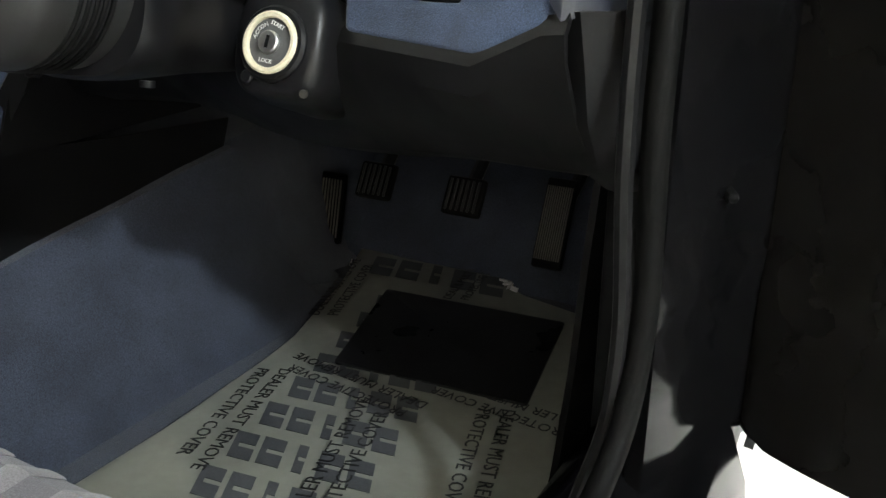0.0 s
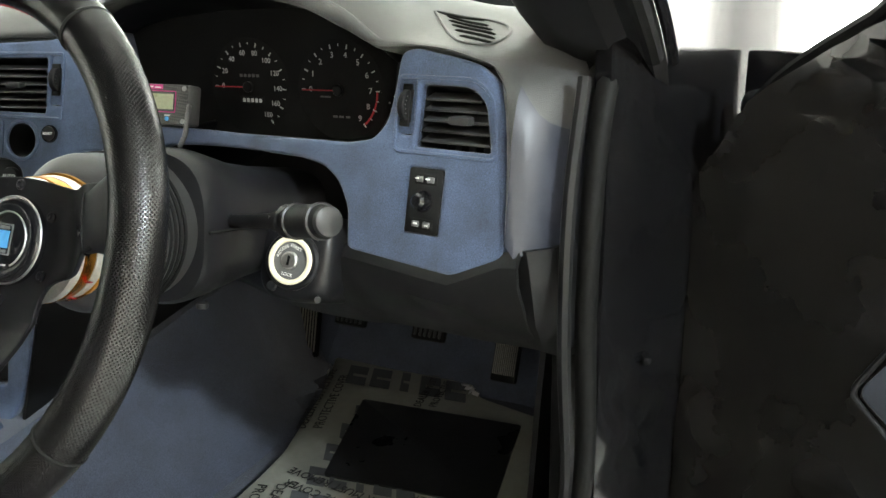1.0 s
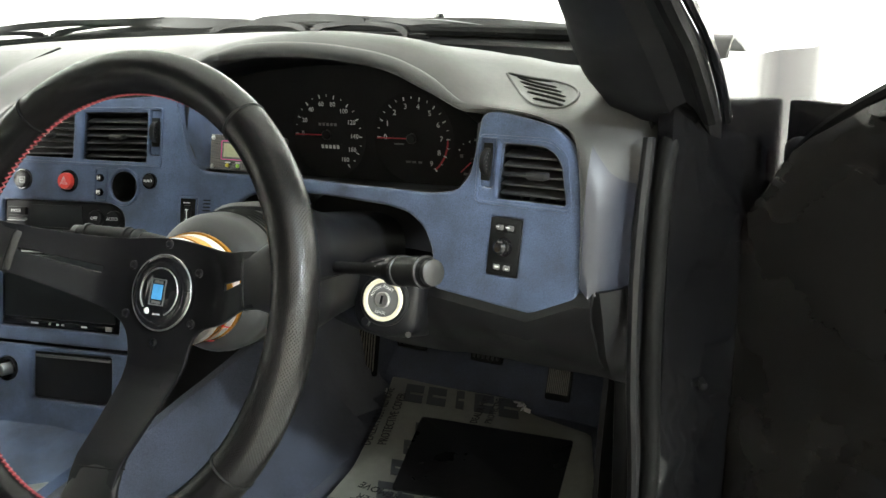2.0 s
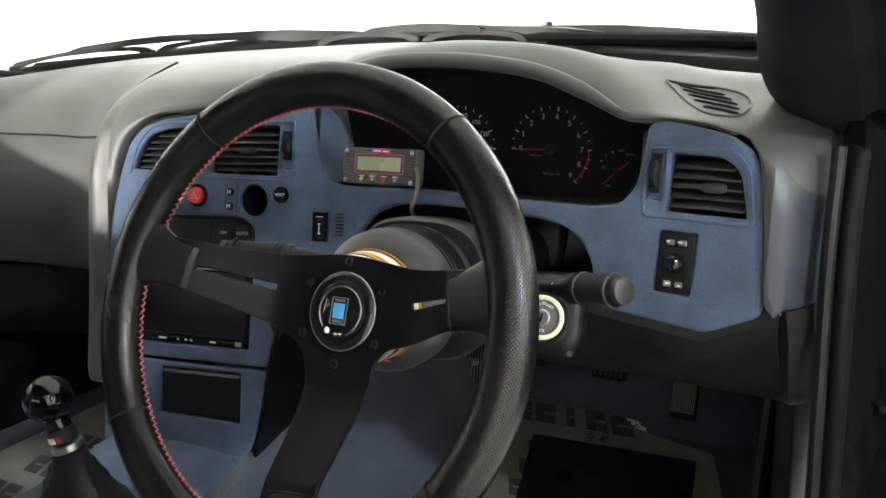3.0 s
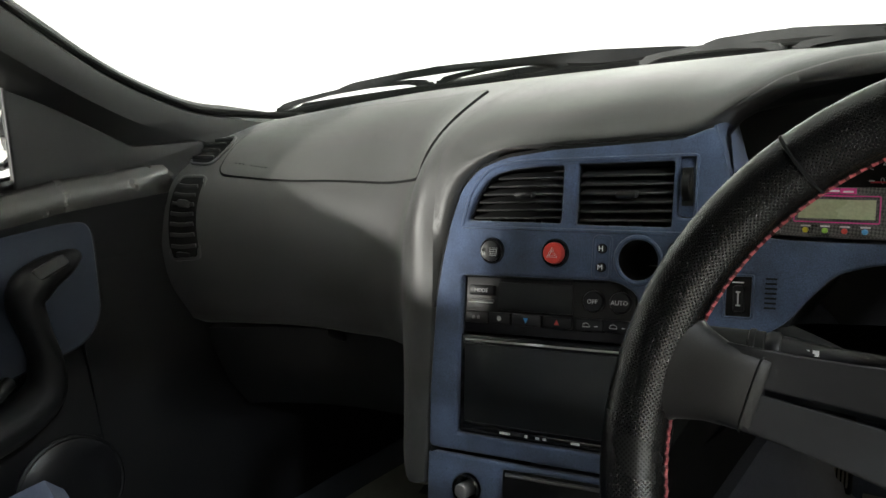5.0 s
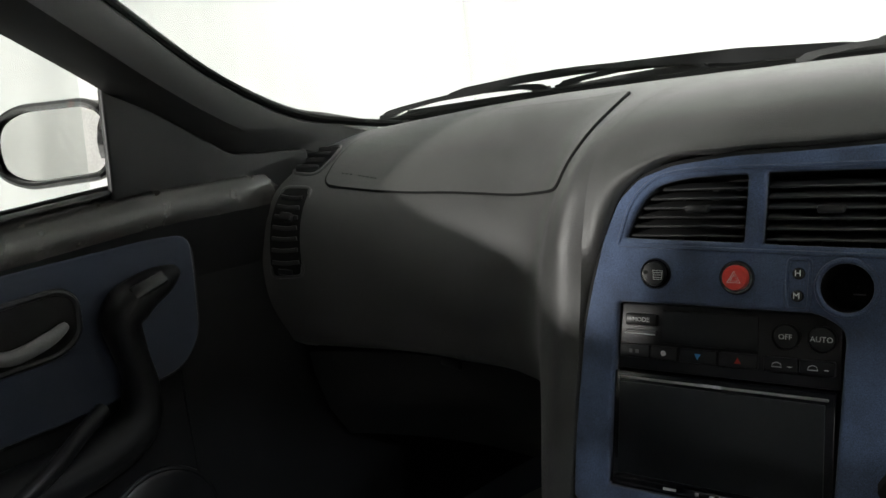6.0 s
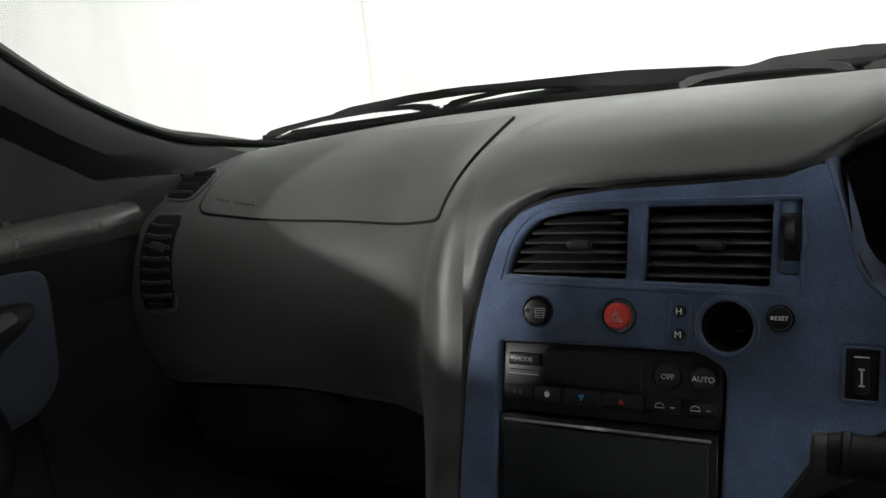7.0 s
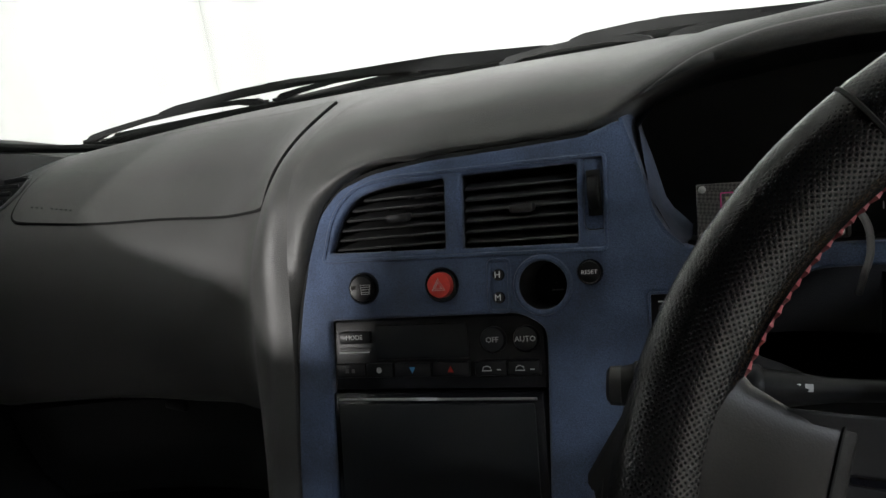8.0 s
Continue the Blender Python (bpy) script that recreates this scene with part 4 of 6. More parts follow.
# round switches
def round_button(name, x, z, r, material, label, depth=0.009, wide=1.16):
    m = fascia_frame(x, z)
    collar = part(name, lathe([(r * wide, -0.002), (r * wide, 0.002), (r * wide - 0.0012, 0.0038), (r * 1.06, 0.0038), (r * 1.02, 0.001)], m, 36), GLOSS, dash, label)
    part("button_cap", lathe([(r, -0.001), (r, depth - 0.003), (r * 0.93, depth), (r * 0.5, depth + 0.0006)], m, 36), material, collar)
    return collar, m @ Matrix.Translation((0, 0, depth + 0.0008))


b, m = round_button("rear_demister_button", -0.159, 0.7545, 0.0112, SATIN, "round black rear demister button", 0.007, 1.26)
for k in range(3):
    part("symbol", tube([m @ Vector((x, (k - 1) * 0.0022 - 0.001, 0)) for x in (0.0005, 0.0085)], 0.0003, 5), MARK, b)
part("symbol", tube([m @ Vector(p) for p in ((0, 0.003, 0), (0.009, 0.003, 0), (0.008, -0.005, 0), (0.001, -0.005, 0))], 0.0004, 5, closed=True), MARK, b)
part("lamp_dot", lathe([(0.002, 0), (0.002, 0.0004)], m @ Matrix.Translation((-0.007, 0.001, 0)), 12), DARK, b)
b, m = round_button("hazard_button", -0.087, 0.7537, 0.0109, RED, "round red hazard warning button", 0.009, 1.36)
for size in (0.0064, 0.0036):
    part("triangle", tube([m @ Vector((size * math.sin(a), size * math.cos(a) - 0.001, 0)) for a in (0, 2.094, 4.189)], 0.0005, 5, closed=True), MARK, b)
for z, word in ((0.759, "H"), (0.741, "M")):
    b, m = round_button("clock_button", -0.0377, z, 0.0042, TRIM, "tiny black clock button", 0.004)
    lettering(word, 0.0055, m, WHITE, b, "letter")
b, m = round_button("reset_button", 0.0365, 0.757, 0.0088, TRIM, "small round black clock reset button", 0.004)
lettering("RESET", 0.0032, m, WHITE, b, "letter", across=1.1)
# the empty round clock hole
hole = part("clock_hole", lathe([(0.0205, -0.002), (0.0195, -0.01), (0.019, -0.045), (0.001, -0.045)], fascia_frame(-0.0015, 0.749), 36, close=False), DARK, dash, "empty round hole for a clock")
part("rim", tube([fascia_frame(-0.0015, 0.749) @ Vector((0.0222 * math.cos(a), 0.0222 * math.sin(a), 0.0004)) for a in np.linspace(0, 6.283, 36, endpoint=False)], 0.0026, 8, closed=True), BLUE, hole)
part("contact", rbox((0.010, 0.0012, 0.001), fascia_frame(0.0, 0.743, -0.044), 0.0), GREY, hole)
# dimmer and the slots beside it
m = fascia_frame(0.0925, 0.7197, -0.003)
dim = part("dimmer_switch", rbox((0.0235, 0.0370, 0.004), m, 0.001), DARK, dash, "black dimmer switch in the fascia")
part("dimmer_thumb", rbox((0.010, 0.024, 0.006), m @ Matrix.Translation((0, -0.002, 0.002)), 0.002), TRIM, dim)
bars([(0, 0.0128, 0.010, 0.001), (0, -0.002, 0.0012, 0.012), (0, -0.008, 0.004, 0.0012), (0, 0.004, 0.004, 0.0012)], m @ Matrix.Translation((0, 0, 0.0052)), MARK, dim)
part("dimmer_rim", tube([on_fascia(x, z, 0.0) for x, z in dimmer_hole], 0.0012, 6, closed=True), BLUE, dim)
for k in range(7):
    part("speaker_slot", rbox((0.010, 0.0016, 0.001), fascia_frame(0.1197, 0.711 + k * 0.0042, 0.0002), 0.0), DARK, dash, smooth=False)

# mirror switch panel
m = fascia_frame(0.5465, 0.737, -0.003)
sw = part("mirror_switch", rbox((0.034, 0.055, 0.006), m, 0.0012), TRIM, dash, "black door mirror switch panel")
part("pad_recess", rbox((0.022, 0.009, 0.001), m @ Matrix.Translation((0.001, 0.0185, 0.003)), 0.0004), DARK, sw)
for dx in (-0.005, 0.006):
    part("key", rbox((0.007, 0.005, 0.003), m @ Matrix.Translation((dx, 0.0185, 0.0038)), 0.001), GREY, sw)
    part("key", rbox((0.007, 0.005, 0.003), m @ Matrix.Translation((dx, -0.0195, 0.0038)), 0.001), GREY, sw)
part("pad_recess", rbox((0.022, 0.009, 0.001), m @ Matrix.Translation((0.001, -0.0195, 0.003)), 0.0004), DARK, sw)
bars([(-0.007, 0.019, 0.003, 0.0012), (0.004, 0.019, 0.004, 0.0012), (-0.004, -0.019, 0.004, 0.0016), (0.007, -0.020, 0.003, 0.0012)], m @ Matrix.Translation((0, 0, 0.0055)), WHITE, sw)
part("joystick", lathe([(0.0095, 0.0025), (0.009, 0.004), (0.0065, 0.0045), (0.006, 0.010), (0.007, 0.012), (0.0045, 0.0145)], m, 28), GLOSS, sw)

# ---- climate panel and navigation unit ----
climate = thing("climate_panel", "black climate control panel with two round buttons", "climate control")


def st(x, z, off=0.0):
    return fascia_frame(x, z, off)


def slab(x0, x1, z0, z1, off, deep, bevel, material, parent, name, label=""):
    m = st((x0 + x1) / 2, (z0 + z1) / 2, off - deep / 2)
    w = (on_fascia(x1, 0.65) - on_fascia(x0, 0.65)).length
    return part(name, rbox((w, (z1 - z0) * 1.028, deep), m, bevel), material, parent, label)


slab(-0.193, -0.003, 0.668, 0.727, -0.006, 0.02, 0.002, SATIN, climate, "panel_body")
slab(-0.152, -0.068, 0.693, 0.722, -0.0045, 0.004, 0.001, SCREEN, climate, "display_window", "dark unlit display window")
b = slab(-0.186, -0.156, 0.7075, 0.718, -0.001, 0.008, 0.0015, SATIN, climate, "mode_button")
lettering("MODE", 0.0042, st(-0.171, 0.7128, -0.0008), MARK, b, "letter")
b = slab(-0.186, -0.157, 0.7005, 0.7035, -0.003, 0.006, 0.001, GREY, climate, "lower_key")
part("lit_line", tube([on_fascia(-0.186, 0.7002, -0.002), on_fascia(-0.157, 0.7002, -0.002)], 0.0006, 5), MARK, b)
for x, word in ((-0.045, "OFF"), (-0.0173, "AUTO")):
    m = st(x, 0.7075, -0.006)
    b = part("round_button", lathe([(0.0108, 0), (0.0108, 0.005), (0.0098, 0.0065), (0.004, 0.007)], m, 32), SATIN, climate)
    lettering(word, 0.0046, m @ Matrix.Translation((0, 0, 0.0072)), MARK, b, "letter")
keys = [(-0.190, -0.1615), (-0.1605, -0.1355), (-0.1335, -0.1005), (-0.0985, -0.0665), (-0.0615, -0.0345), (-0.0335, -0.0065)]
for k, (a, c) in enumerate(keys):
    b = slab(a, c, 0.6785, 0.6905, -0.0015, 0.008, 0.0012, SATIN, climate, "key")
    mid = st((a + c) / 2, 0.6845, -0.0012)
    if k in (2, 3):
        s = 1 if k == 3 else -1
        tri = bmesh.new()
        tri.faces.new([tri.verts.new(mid @ Vector(p)) for p in ((-0.003, -0.0025 * s, 0.0002), (0.003, -0.0025 * s, 0.0002), (0, 0.003 * s, 0.0002))])
        bmesh.ops.solidify(tri, geom=tri.faces[:], thickness=0.0002)
        part("arrow", tri, BLUE_PRINT if k == 2 else RED, b, "blue arrow" if k == 2 else "red arrow", smooth=False)
    elif k == 1:
        for q in range(4):
            part("fan_blade", rbox((0.005, 0.0014, 0.0003), mid @ Matrix.Rotation(q * 0.785, 4, "Z") @ Matrix.Translation((0.0002, 0, 0.0002)), 0.0), MARK, b, smooth=False)
    elif k == 0:
        bars([(-0.003, 0, 0.003, 0.0035), (0.003, 0, 0.003, 0.0035)], mid, GREY, b)
    else:
        part("symbol", tube([mid @ Vector(p) for p in ((-0.007, -0.0018, 0), (-0.006, 0.001, 0), (-0.003, 0.0022, 0), (0.0, 0.001, 0), (0.001, -0.0018, 0))], 0.0004, 5, closed=True), MARK, b)
        part("symbol", rbox((0.0035, 0.0008, 0.0003), mid @ Matrix.Translation((0.0075, -0.001, 0.0002)), 0.0), MARK, b, smooth=False)

nav = thing("navigation_unit", "black double-height navigation unit with a dark screen", "navigation unit")
slab(-0.193, -0.003, 0.561, 0.6655, -0.004, 0.03, 0.002, GLOSS, nav, "chassis")
slab(-0.1865, -0.0105, 0.5735, 0.6560, -0.0015, 0.006, 0.0012, SCREEN, nav, "screen", "dark unlit glossy screen")
part("top_trim", tube([on_fascia(-0.188, 0.6600, -0.0025), on_fascia(-0.010, 0.6600, -0.0025)], 0.0012, 6), STEEL, nav, "thin bright trim line")
bars([(0, 0, 0.018, 0.0024)], st(-0.104, 0.6605, -0.0008), MARK, nav, "badge")
slab(-0.188, -0.009, 0.5628, 0.5705, -0.0015, 0.006, 0.001, GLOSS, nav, "key_strip")
bars([(-0.06, 0, 0.012, 0.0022), (-0.035, 0, 0.003, 0.003), (-0.022, 0, 0.004, 0.0022), (-0.014, 0, 0.004, 0.0022), (0.02, 0, 0.009, 0.0022)], st(-0.075, 0.5668, -0.0012), MARK, nav)
part("slot_cover", rbox((0.009, 0.006, 0.002), st(-0.0165, 0.567, -0.0006), 0.0005), STEEL, nav)

# ---- lower console: ashtray, socket, shifter surround ----
console = thing("centre_console", "blue suede lower console with an ashtray and a power socket", "console")
TRAY = rounded([(-0.137, 0.466), (-0.137, 0.529), (-0.010, 0.531), (-0.008, 0.465)], 0.005)
LOWER = rounded([(-0.227, 0.536), (-0.2245, 0.45), (-0.222, 0.405), (-0.10, 0.395), (-0.02, 0.405), (0.006, 0.43), (0.020, 0.47), (0.0265, 0.536)], [0.003, 0.0, 0.012, 0.0, 0.02, 0.02, 0.02, 0.003])
front = part("front_panel", bent_plate([LOWER, TRAY, circle(-0.176, 0.502, 0.0165)], 0.012, 0.003), BLUE, console)
slab(-0.136, -0.009, 0.467, 0.5295, -0.006, 0.012, 0.003, SATIN, console, "ashtray_lid", "satin black ashtray lid")
part("tray_lip", tube([on_fascia(-0.132, 0.5235, -0.004), on_fascia(-0.013, 0.5250, -0.004)], 0.0022, 8), GREY, console)
m = st(-0.176, 0.502)
sock = part("power_socket", lathe([(0.0165, -0.001), (0.0165, 0.002), (0.0135, 0.003), (0.012, 0.0), (0.0115, -0.02)], m, 32, close=False), GLOSS, console, "round black power socket")
part("plug", lathe([(0.0085, -0.01), (0.0085, 0.010), (0.007, 0.013), (0.003, 0.0135)], m, 24), STEEL, sock)
part("tray_slot", rbox((0.055, 0.010, 0.004), st(-0.085, 0.418, 0.0), 0.002), DARK, console)
# sides of the stack
for s, (xa, xb) in ((-1, (-0.226, -0.222)), (1, (0.026, 0.012))):
    rows = []
    for z, x in zip(np.linspace(0.54, 0.40, 8), np.linspace(xa, xb, 8)):
        y = fascia_y(x, z)
        rows.append([(x, y + 0.002, z), (x - 0.003 * s, y + 0.05, z), (x - 0.006 * s, y + 0.16, z - 0.01), (x - 0.01 * s, y + 0.34, z - 0.02)])
    part("side_wall", thicken(grid(rows), 0.004), TRIM, console)
rows = []
for z in np.linspace(0.76, 0.54, 8):
    x = float(np.interp(z, [0.54, 0.60, 0.65, 0.675, 0.70, 0.76], [0.027, 0.036, 0.060, 0.10, 0.135, 0.16]))
    y = fascia_y(x, z)
    rows.append([(x, y + 0.003, z), (x + 0.004, y + 0.05, z), (x - 0.004, y + 0.14, z), (x - 0.02, y + 0.30, z)])
part("stack_wall", thicken(grid(rows), 0.004), TRIM, console)
# tunnel top with the gear lever opening
rows = []
for y in np.linspace(0.22, -0.55, 18):
    z = 0.41 + 0.02 * max(0, (y - 0.05)) / 0.17 if y > 0.05 else 0.41
    rows.append([(-0.232, y, z - 0.14), (-0.225, y, z - 0.02), (-0.210, y, z), (-0.18, y, z + 0.003), (-0.03, y, z + 0.003), (0.0, y, z), (0.014, y, z - 0.02), (0.022, y, z - 0.14)])
part("tunnel_cover", thicken(grid(rows), 0.005), BLUE, console)
part("shifter_plate", plate([rounded([(-0.165, -0.09), (-0.165, 0.13), (0.0, 0.13), (0.0, -0.09)], 0.02), rounded([(-0.14, -0.065), (-0.14, 0.105), (-0.025, 0.105), (-0.025, -0.065)], 0.02)], 0.008, 0.002, Matrix.Translation((0.0, 0.03, 0.412))), STEEL, console, "worn silver gear lever surround")

shift = thing("gear_lever", "gear lever with a glossy black ball knob and a leather boot", "gear lever")
KNOB = Vector((-0.065, 0.027, 0.586))
axis = Matrix.Translation(KNOB) @ Matrix.Rotation(radians(-14), 4, "Y") @ Matrix.Rotation(radians(4), 4, "X")
ball = [(0.026 * math.cos(a), 0.026 * math.sin(a)) for a in np.linspace(-1.05, 1.56, 18)]
part("knob", lathe([(0.0125, -0.036), (0.0135, -0.026)] + ball, axis, 40), BALL, shift, "glossy black ball knob")
part("collar", lathe([(0.0145, -0.050), (0.0155, -0.048), (0.0155, -0.038), (0.0140, -0.035)], axis, 32), SATIN, shift)
for a0, wide, mat_ in ((-2.05, 0.9, WHITE), (-1.08, 0.3, RED)):
    ringm = grid([[axis @ Vector((0.0160 * math.cos(a), 0.0160 * math.sin(a), h)) for a in np.linspace(a0, a0 + wide, 8)] for h in (-0.047, -0.040)])
    part("collar_mark", ringm, mat_, shift)
part("ring", lathe([(0.0135, -0.062), (0.0175, -0.060), (0.0175, -0.053), (0.0135, -0.051)], axis, 32), STEEL, shift)
boot = []
rnd = random.Random(5)
for k, f in enumerate(np.linspace(0, 1, 15)):
    c = axis @ Vector((0, 0, -0.060)) * (1 - f) + Vector((-0.083, 0.05, 0.414)) * f
    r = 0.0145 + 0.046 * f**1.25
    boot.append([c + Vector((r * (1 + 0.12 * math.sin(7 * a + 4 * f) * math.sin(math.pi * f) + 0.06 * math.sin(3 * a - 9 * f)) * math.cos(a), 1.15 * r * (1 + 0.10 * math.sin(5 * a + 7 * f) * math.sin(math.pi * f)) * math.sin(a), 0.004 * math.sin(11 * f * 3.14) * math.sin(2 * a + f))) for a in np.linspace(0, 6.283, 40, endpoint=False)])
part("boot", grid(boot, closed_v=True), SMOOTH_LEATHER, shift, "creased black leather boot")


# ---- instrument cluster ----
cluster = thing("instrument_cluster", "dark instrument cluster with two large dials, unlit", "instrument cluster")
rows = []
opening = [(0.075, 0.862), (0.082, 0.81), (0.10, 0.776), (0.16, 0.768), (0.30, 0.771), (0.45, 0.778), (0.488, 0.784), (0.504, 0.81), (0.505, 0.848), (0.47, 0.862), (0.42, 0.886), (0.36, 0.903), (0.28, 0.912), (0.20, 0.909), (0.13, 0.897), (0.09, 0.880)]
inner = [(0.030, 0.858), (0.028, 0.80), (0.040, 0.755), (0.14, 0.745), (0.28, 0.744), (0.40, 0.745), (0.462, 0.752), (0.482, 0.79), (0.478, 0.845), (0.45, 0.862), (0.41, 0.878), (0.35, 0.888), (0.28, 0.892), (0.19, 0.890), (0.11, 0.882), (0.06, 0.872)]
shell = []
for f in (0.0, 0.12, 0.5, 1.0):
    ring = []
    for k, ((ax, az), (bx, bz)) in enumerate(zip(opening, inner)):
        y0 = fascia_y(ax, az) + 0.006 if k < 9 else 0.365 - 0.05 * max(0, (ax - 0.33) / 0.17)
        ring.append((ax * (1 - f) + bx * f, y0 * (1 - f) + 0.462 * f, az * (1 - f) + bz * f))
    shell.append(ring)
part("hood_lining", grid(shell, closed_v=True), TRIM, cluster, "black hood lining")
part("dial_plate", plate([inner], 0.004, 0.0, frame_at((0, 0.466, 0), (1, 0, 0), (0, 0, 1))), DARK, cluster, "black dial plate")
# the fascia's return beside the left end
rows = []
for z in np.linspace(0.872, 0.772, 9):
    x = float(np.interp(z, [0.772, 0.79, 0.828, 0.872], [0.108, 0.089, 0.078, 0.064]))
    y = fascia_y(x, z)
    rows.append([(x, y, z), (x - 0.002, y + 0.03, z), (x - 0.012, y + 0.075, z), (x - 0.03, y + 0.115, z)])
part("suede_return", thicken(grid(rows), 0.003), BLUE, dash)

FACE = 0.4625


def dial(name, label, cx, cz, r, start, step, numbers, number_size, minor, value_angle, red_from=None, needle=0.92):
    face = part(name, lathe([(r * 1.16, -0.001), (r * 1.16, 0.0), (r * 1.14, 0.0006), (0.001, 0.0006)], frame_at((cx, FACE, cz), (1, 0, 0), (0, 0, 1)), 56), DARK, cluster, label)
    base = frame_at((cx, FACE - 0.0008, cz), (1, 0, 0), (0, 0, 1))
    for k, word in enumerate(numbers):
        a = radians(start - k * step)
        p = base @ Matrix.Translation((math.cos(a) * r * 0.80, math.sin(a) * r * 0.80, 0))
        lettering(word, number_size, p, MARK, face, "numeral")
        part("tick", rbox((r * 0.10, 0.0014, 0.0004), base @ Matrix.Rotation(a, 4, "Z") @ Matrix.Translation((r * 0.99, 0, 0.0002)), 0.0), MARK, face, smooth=False)
        if k < len(numbers) - 1:
            for q in range(1, minor):
                a2 = radians(start - (k + q / minor) * step)
                part("fine_tick", rbox((r * 0.06, 0.0007, 0.0004), base @ Matrix.Rotation(a2, 4, "Z") @ Matrix.Translation((r * 1.01, 0, 0.0002)), 0.0), MARK, face, smooth=False)
    if red_from is not None:
        arc = np.linspace(radians(start - red_from * step), radians(start - (len(numbers) - 1) * step), 22)
        part("red_zone", grid([[base @ Vector((q * r * math.cos(a), q * r * math.sin(a), 0.0003)) for a in arc] for q in (0.955, 1.0)]), NEEDLE, face, "red zone")
    a = radians(value_angle)
    hand = rbox((r * needle, 0.0016, 0.001), base @ Matrix.Rotation(a, 4, "Z") @ Matrix.Translation((r * needle / 2, 0, 0.005)), 0.0004, 1)
    part("needle", hand, NEEDLE, face, "thin red needle")
    part("needle_cap", lathe([(r * 0.13, 0.002), (r * 0.13, 0.006), (r * 0.10, 0.0075), (r * 0.02, 0.008)], base, 24), TRIM, face)
    return face, base


sp, m = dial("speedometer", "speedometer dial marked to 180", 0.2155, 0.802, 0.050, 180, 26, [str(k * 20) for k in range(10)], 0.0062, 2, 180.5, needle=0.98)
bars([(-0.012 + 0.006 * k, 0.013, 0.004, 0.0035) for k in range(5)], m, GREY, sp)
bars([(-0.010 + 0.006 * k, -0.016, 0.004, 0.0045) for k in range(5)], m, MARK, sp)
part("odometer_window", rbox((0.036, 0.008, 0.0005), m @ Matrix.Translation((0.002, -0.016, 0)), 0.0), DARK, sp)
ta, m = dial("tachometer", "tachometer dial with a red zone from seven", 0.3415, 0.802, 0.0495, 180, 25.7, [str(k) for k in range(10)], 0.0068, 2, 180.5, red_from=7, needle=0.98)
bars([(-0.008, -0.030, 0.006, 0.0025), (0.0, -0.030, 0.006, 0.0025), (0.009, -0.030, 0.005, 0.0025), (-0.02, -0.008, 0.014, 0.0018)], m, GREY, ta)
fu, m = dial("fuel_gauge", "small fuel and temperature gauge", 0.425, 0.779, 0.023, 150, 45, ["", "", ""], 0.004, 2, 40, needle=0.8)
part("needle", rbox((0.030, 0.0014, 0.001), m @ Matrix.Rotation(radians(222), 4, "Z") @ Matrix.Translation((0.008, 0, 0.004)), 0.0004, 1), NEEDLE, fu)
bars([(0.004, 0.024, 0.008, 0.0025), (0.014, 0.020, 0.009, 0.002), (-0.017, 0.004, 0.004, 0.004), (-0.012, -0.018, 0.006, 0.003)], m, GREY, fu)

# ---- boost controller on the fascia edge ----
ctrl = thing("boost_controller", "small carbon-patterned controller box with a pale display", "controller")
m = frame_at((0.167, 0.349, 0.7935), (1, 0.0, 0), (0, 0.24, 1))
part("case", rbox((0.104, 0.044, 0.020), m @ Matrix.Translation((0, 0, -0.011)), 0.003), GREY, ctrl)
part("face_plate", rbox((0.1035, 0.0435, 0.0016), m, 0.0008, 1), CARBON, ctrl, "carbon-patterned face plate")
part("display", rbox((0.062, 0.0165, 0.001), m @ Matrix.Translation((0.001, 0.003, 0.001)), 0.0), LCD, ctrl, "pale green-grey display")
part("display_frame", plate([rounded([(-0.0340, -0.0088), (-0.0340, 0.0148), (0.0360, 0.0148), (0.0360, -0.0088)], 0.002), rounded([(-0.0330, -0.0078), (-0.0330, 0.0138), (0.0350, 0.0138), (0.0350, -0.0078)], 0.001)], 0.0005, 0.0, m @ Matrix.Translation((0, 0, 0.001))), PINK, ctrl, "pink display frame")
bars([(-0.004, 0.0185, 0.013, 0.005), (0.010, 0.0185, 0.013, 0.005)], m @ Matrix.Translation((0, 0, 0.001)), PINK, ctrl, "badge")
bars([(-0.002, 0.0185, 0.010, 0.0016), (0.010, 0.0180, 0.008, 0.0014)], m @ Matrix.Translation((0, 0, 0.0013)), WHITE, ctrl, "badge_print")
for x, mat_, lab in ((-0.023, YELLOW, "yellow button"), (-0.007, GREEN, "green button"), (0.009, RED, "red button"), (0.025, BLUE_PRINT, "blue button")):
    part("button", lathe([(0.0024, 0), (0.0024, 0.0018), (0.0015, 0.0024)], m @ Matrix.Translation((x, -0.0155, 0.0008)), 16), mat_, ctrl, lab)
    bars([(x, -0.0118, 0.008, 0.0014)], m @ Matrix.Translation((0, 0, 0.001)), MARK, ctrl, "caption")
for x in (-0.047, 0.047):
    for z in (-0.0175, 0.0175):
        part("screw", lathe([(0.0028, 0), (0.0028, 0.001), (0.0015, 0.0015)], m @ Matrix.Translation((x, z, 0.0008)), 14), STEEL, ctrl)
cable = catmull([(0.212, 0.358, 0.790), (0.224, 0.345, 0.792), (0.232, 0.332, 0.782), (0.233, 0.325, 0.766), (0.229, 0.320, 0.752), (0.224, 0.335, 0.735)], 26)
tagged(part("cable", tube(cable, 0.0027, 8), GREY), "thin grey cable from the controller into the column gap", "cable")

# ---- steering column ----
TILT_BACK = radians(23)
WHEEL = frame_at((0.362, -0.048, 0.765), (1, 0.01, 0), (0, math.sin(TILT_BACK), math.cos(TILT_BACK)))
AXIS = radians(9)
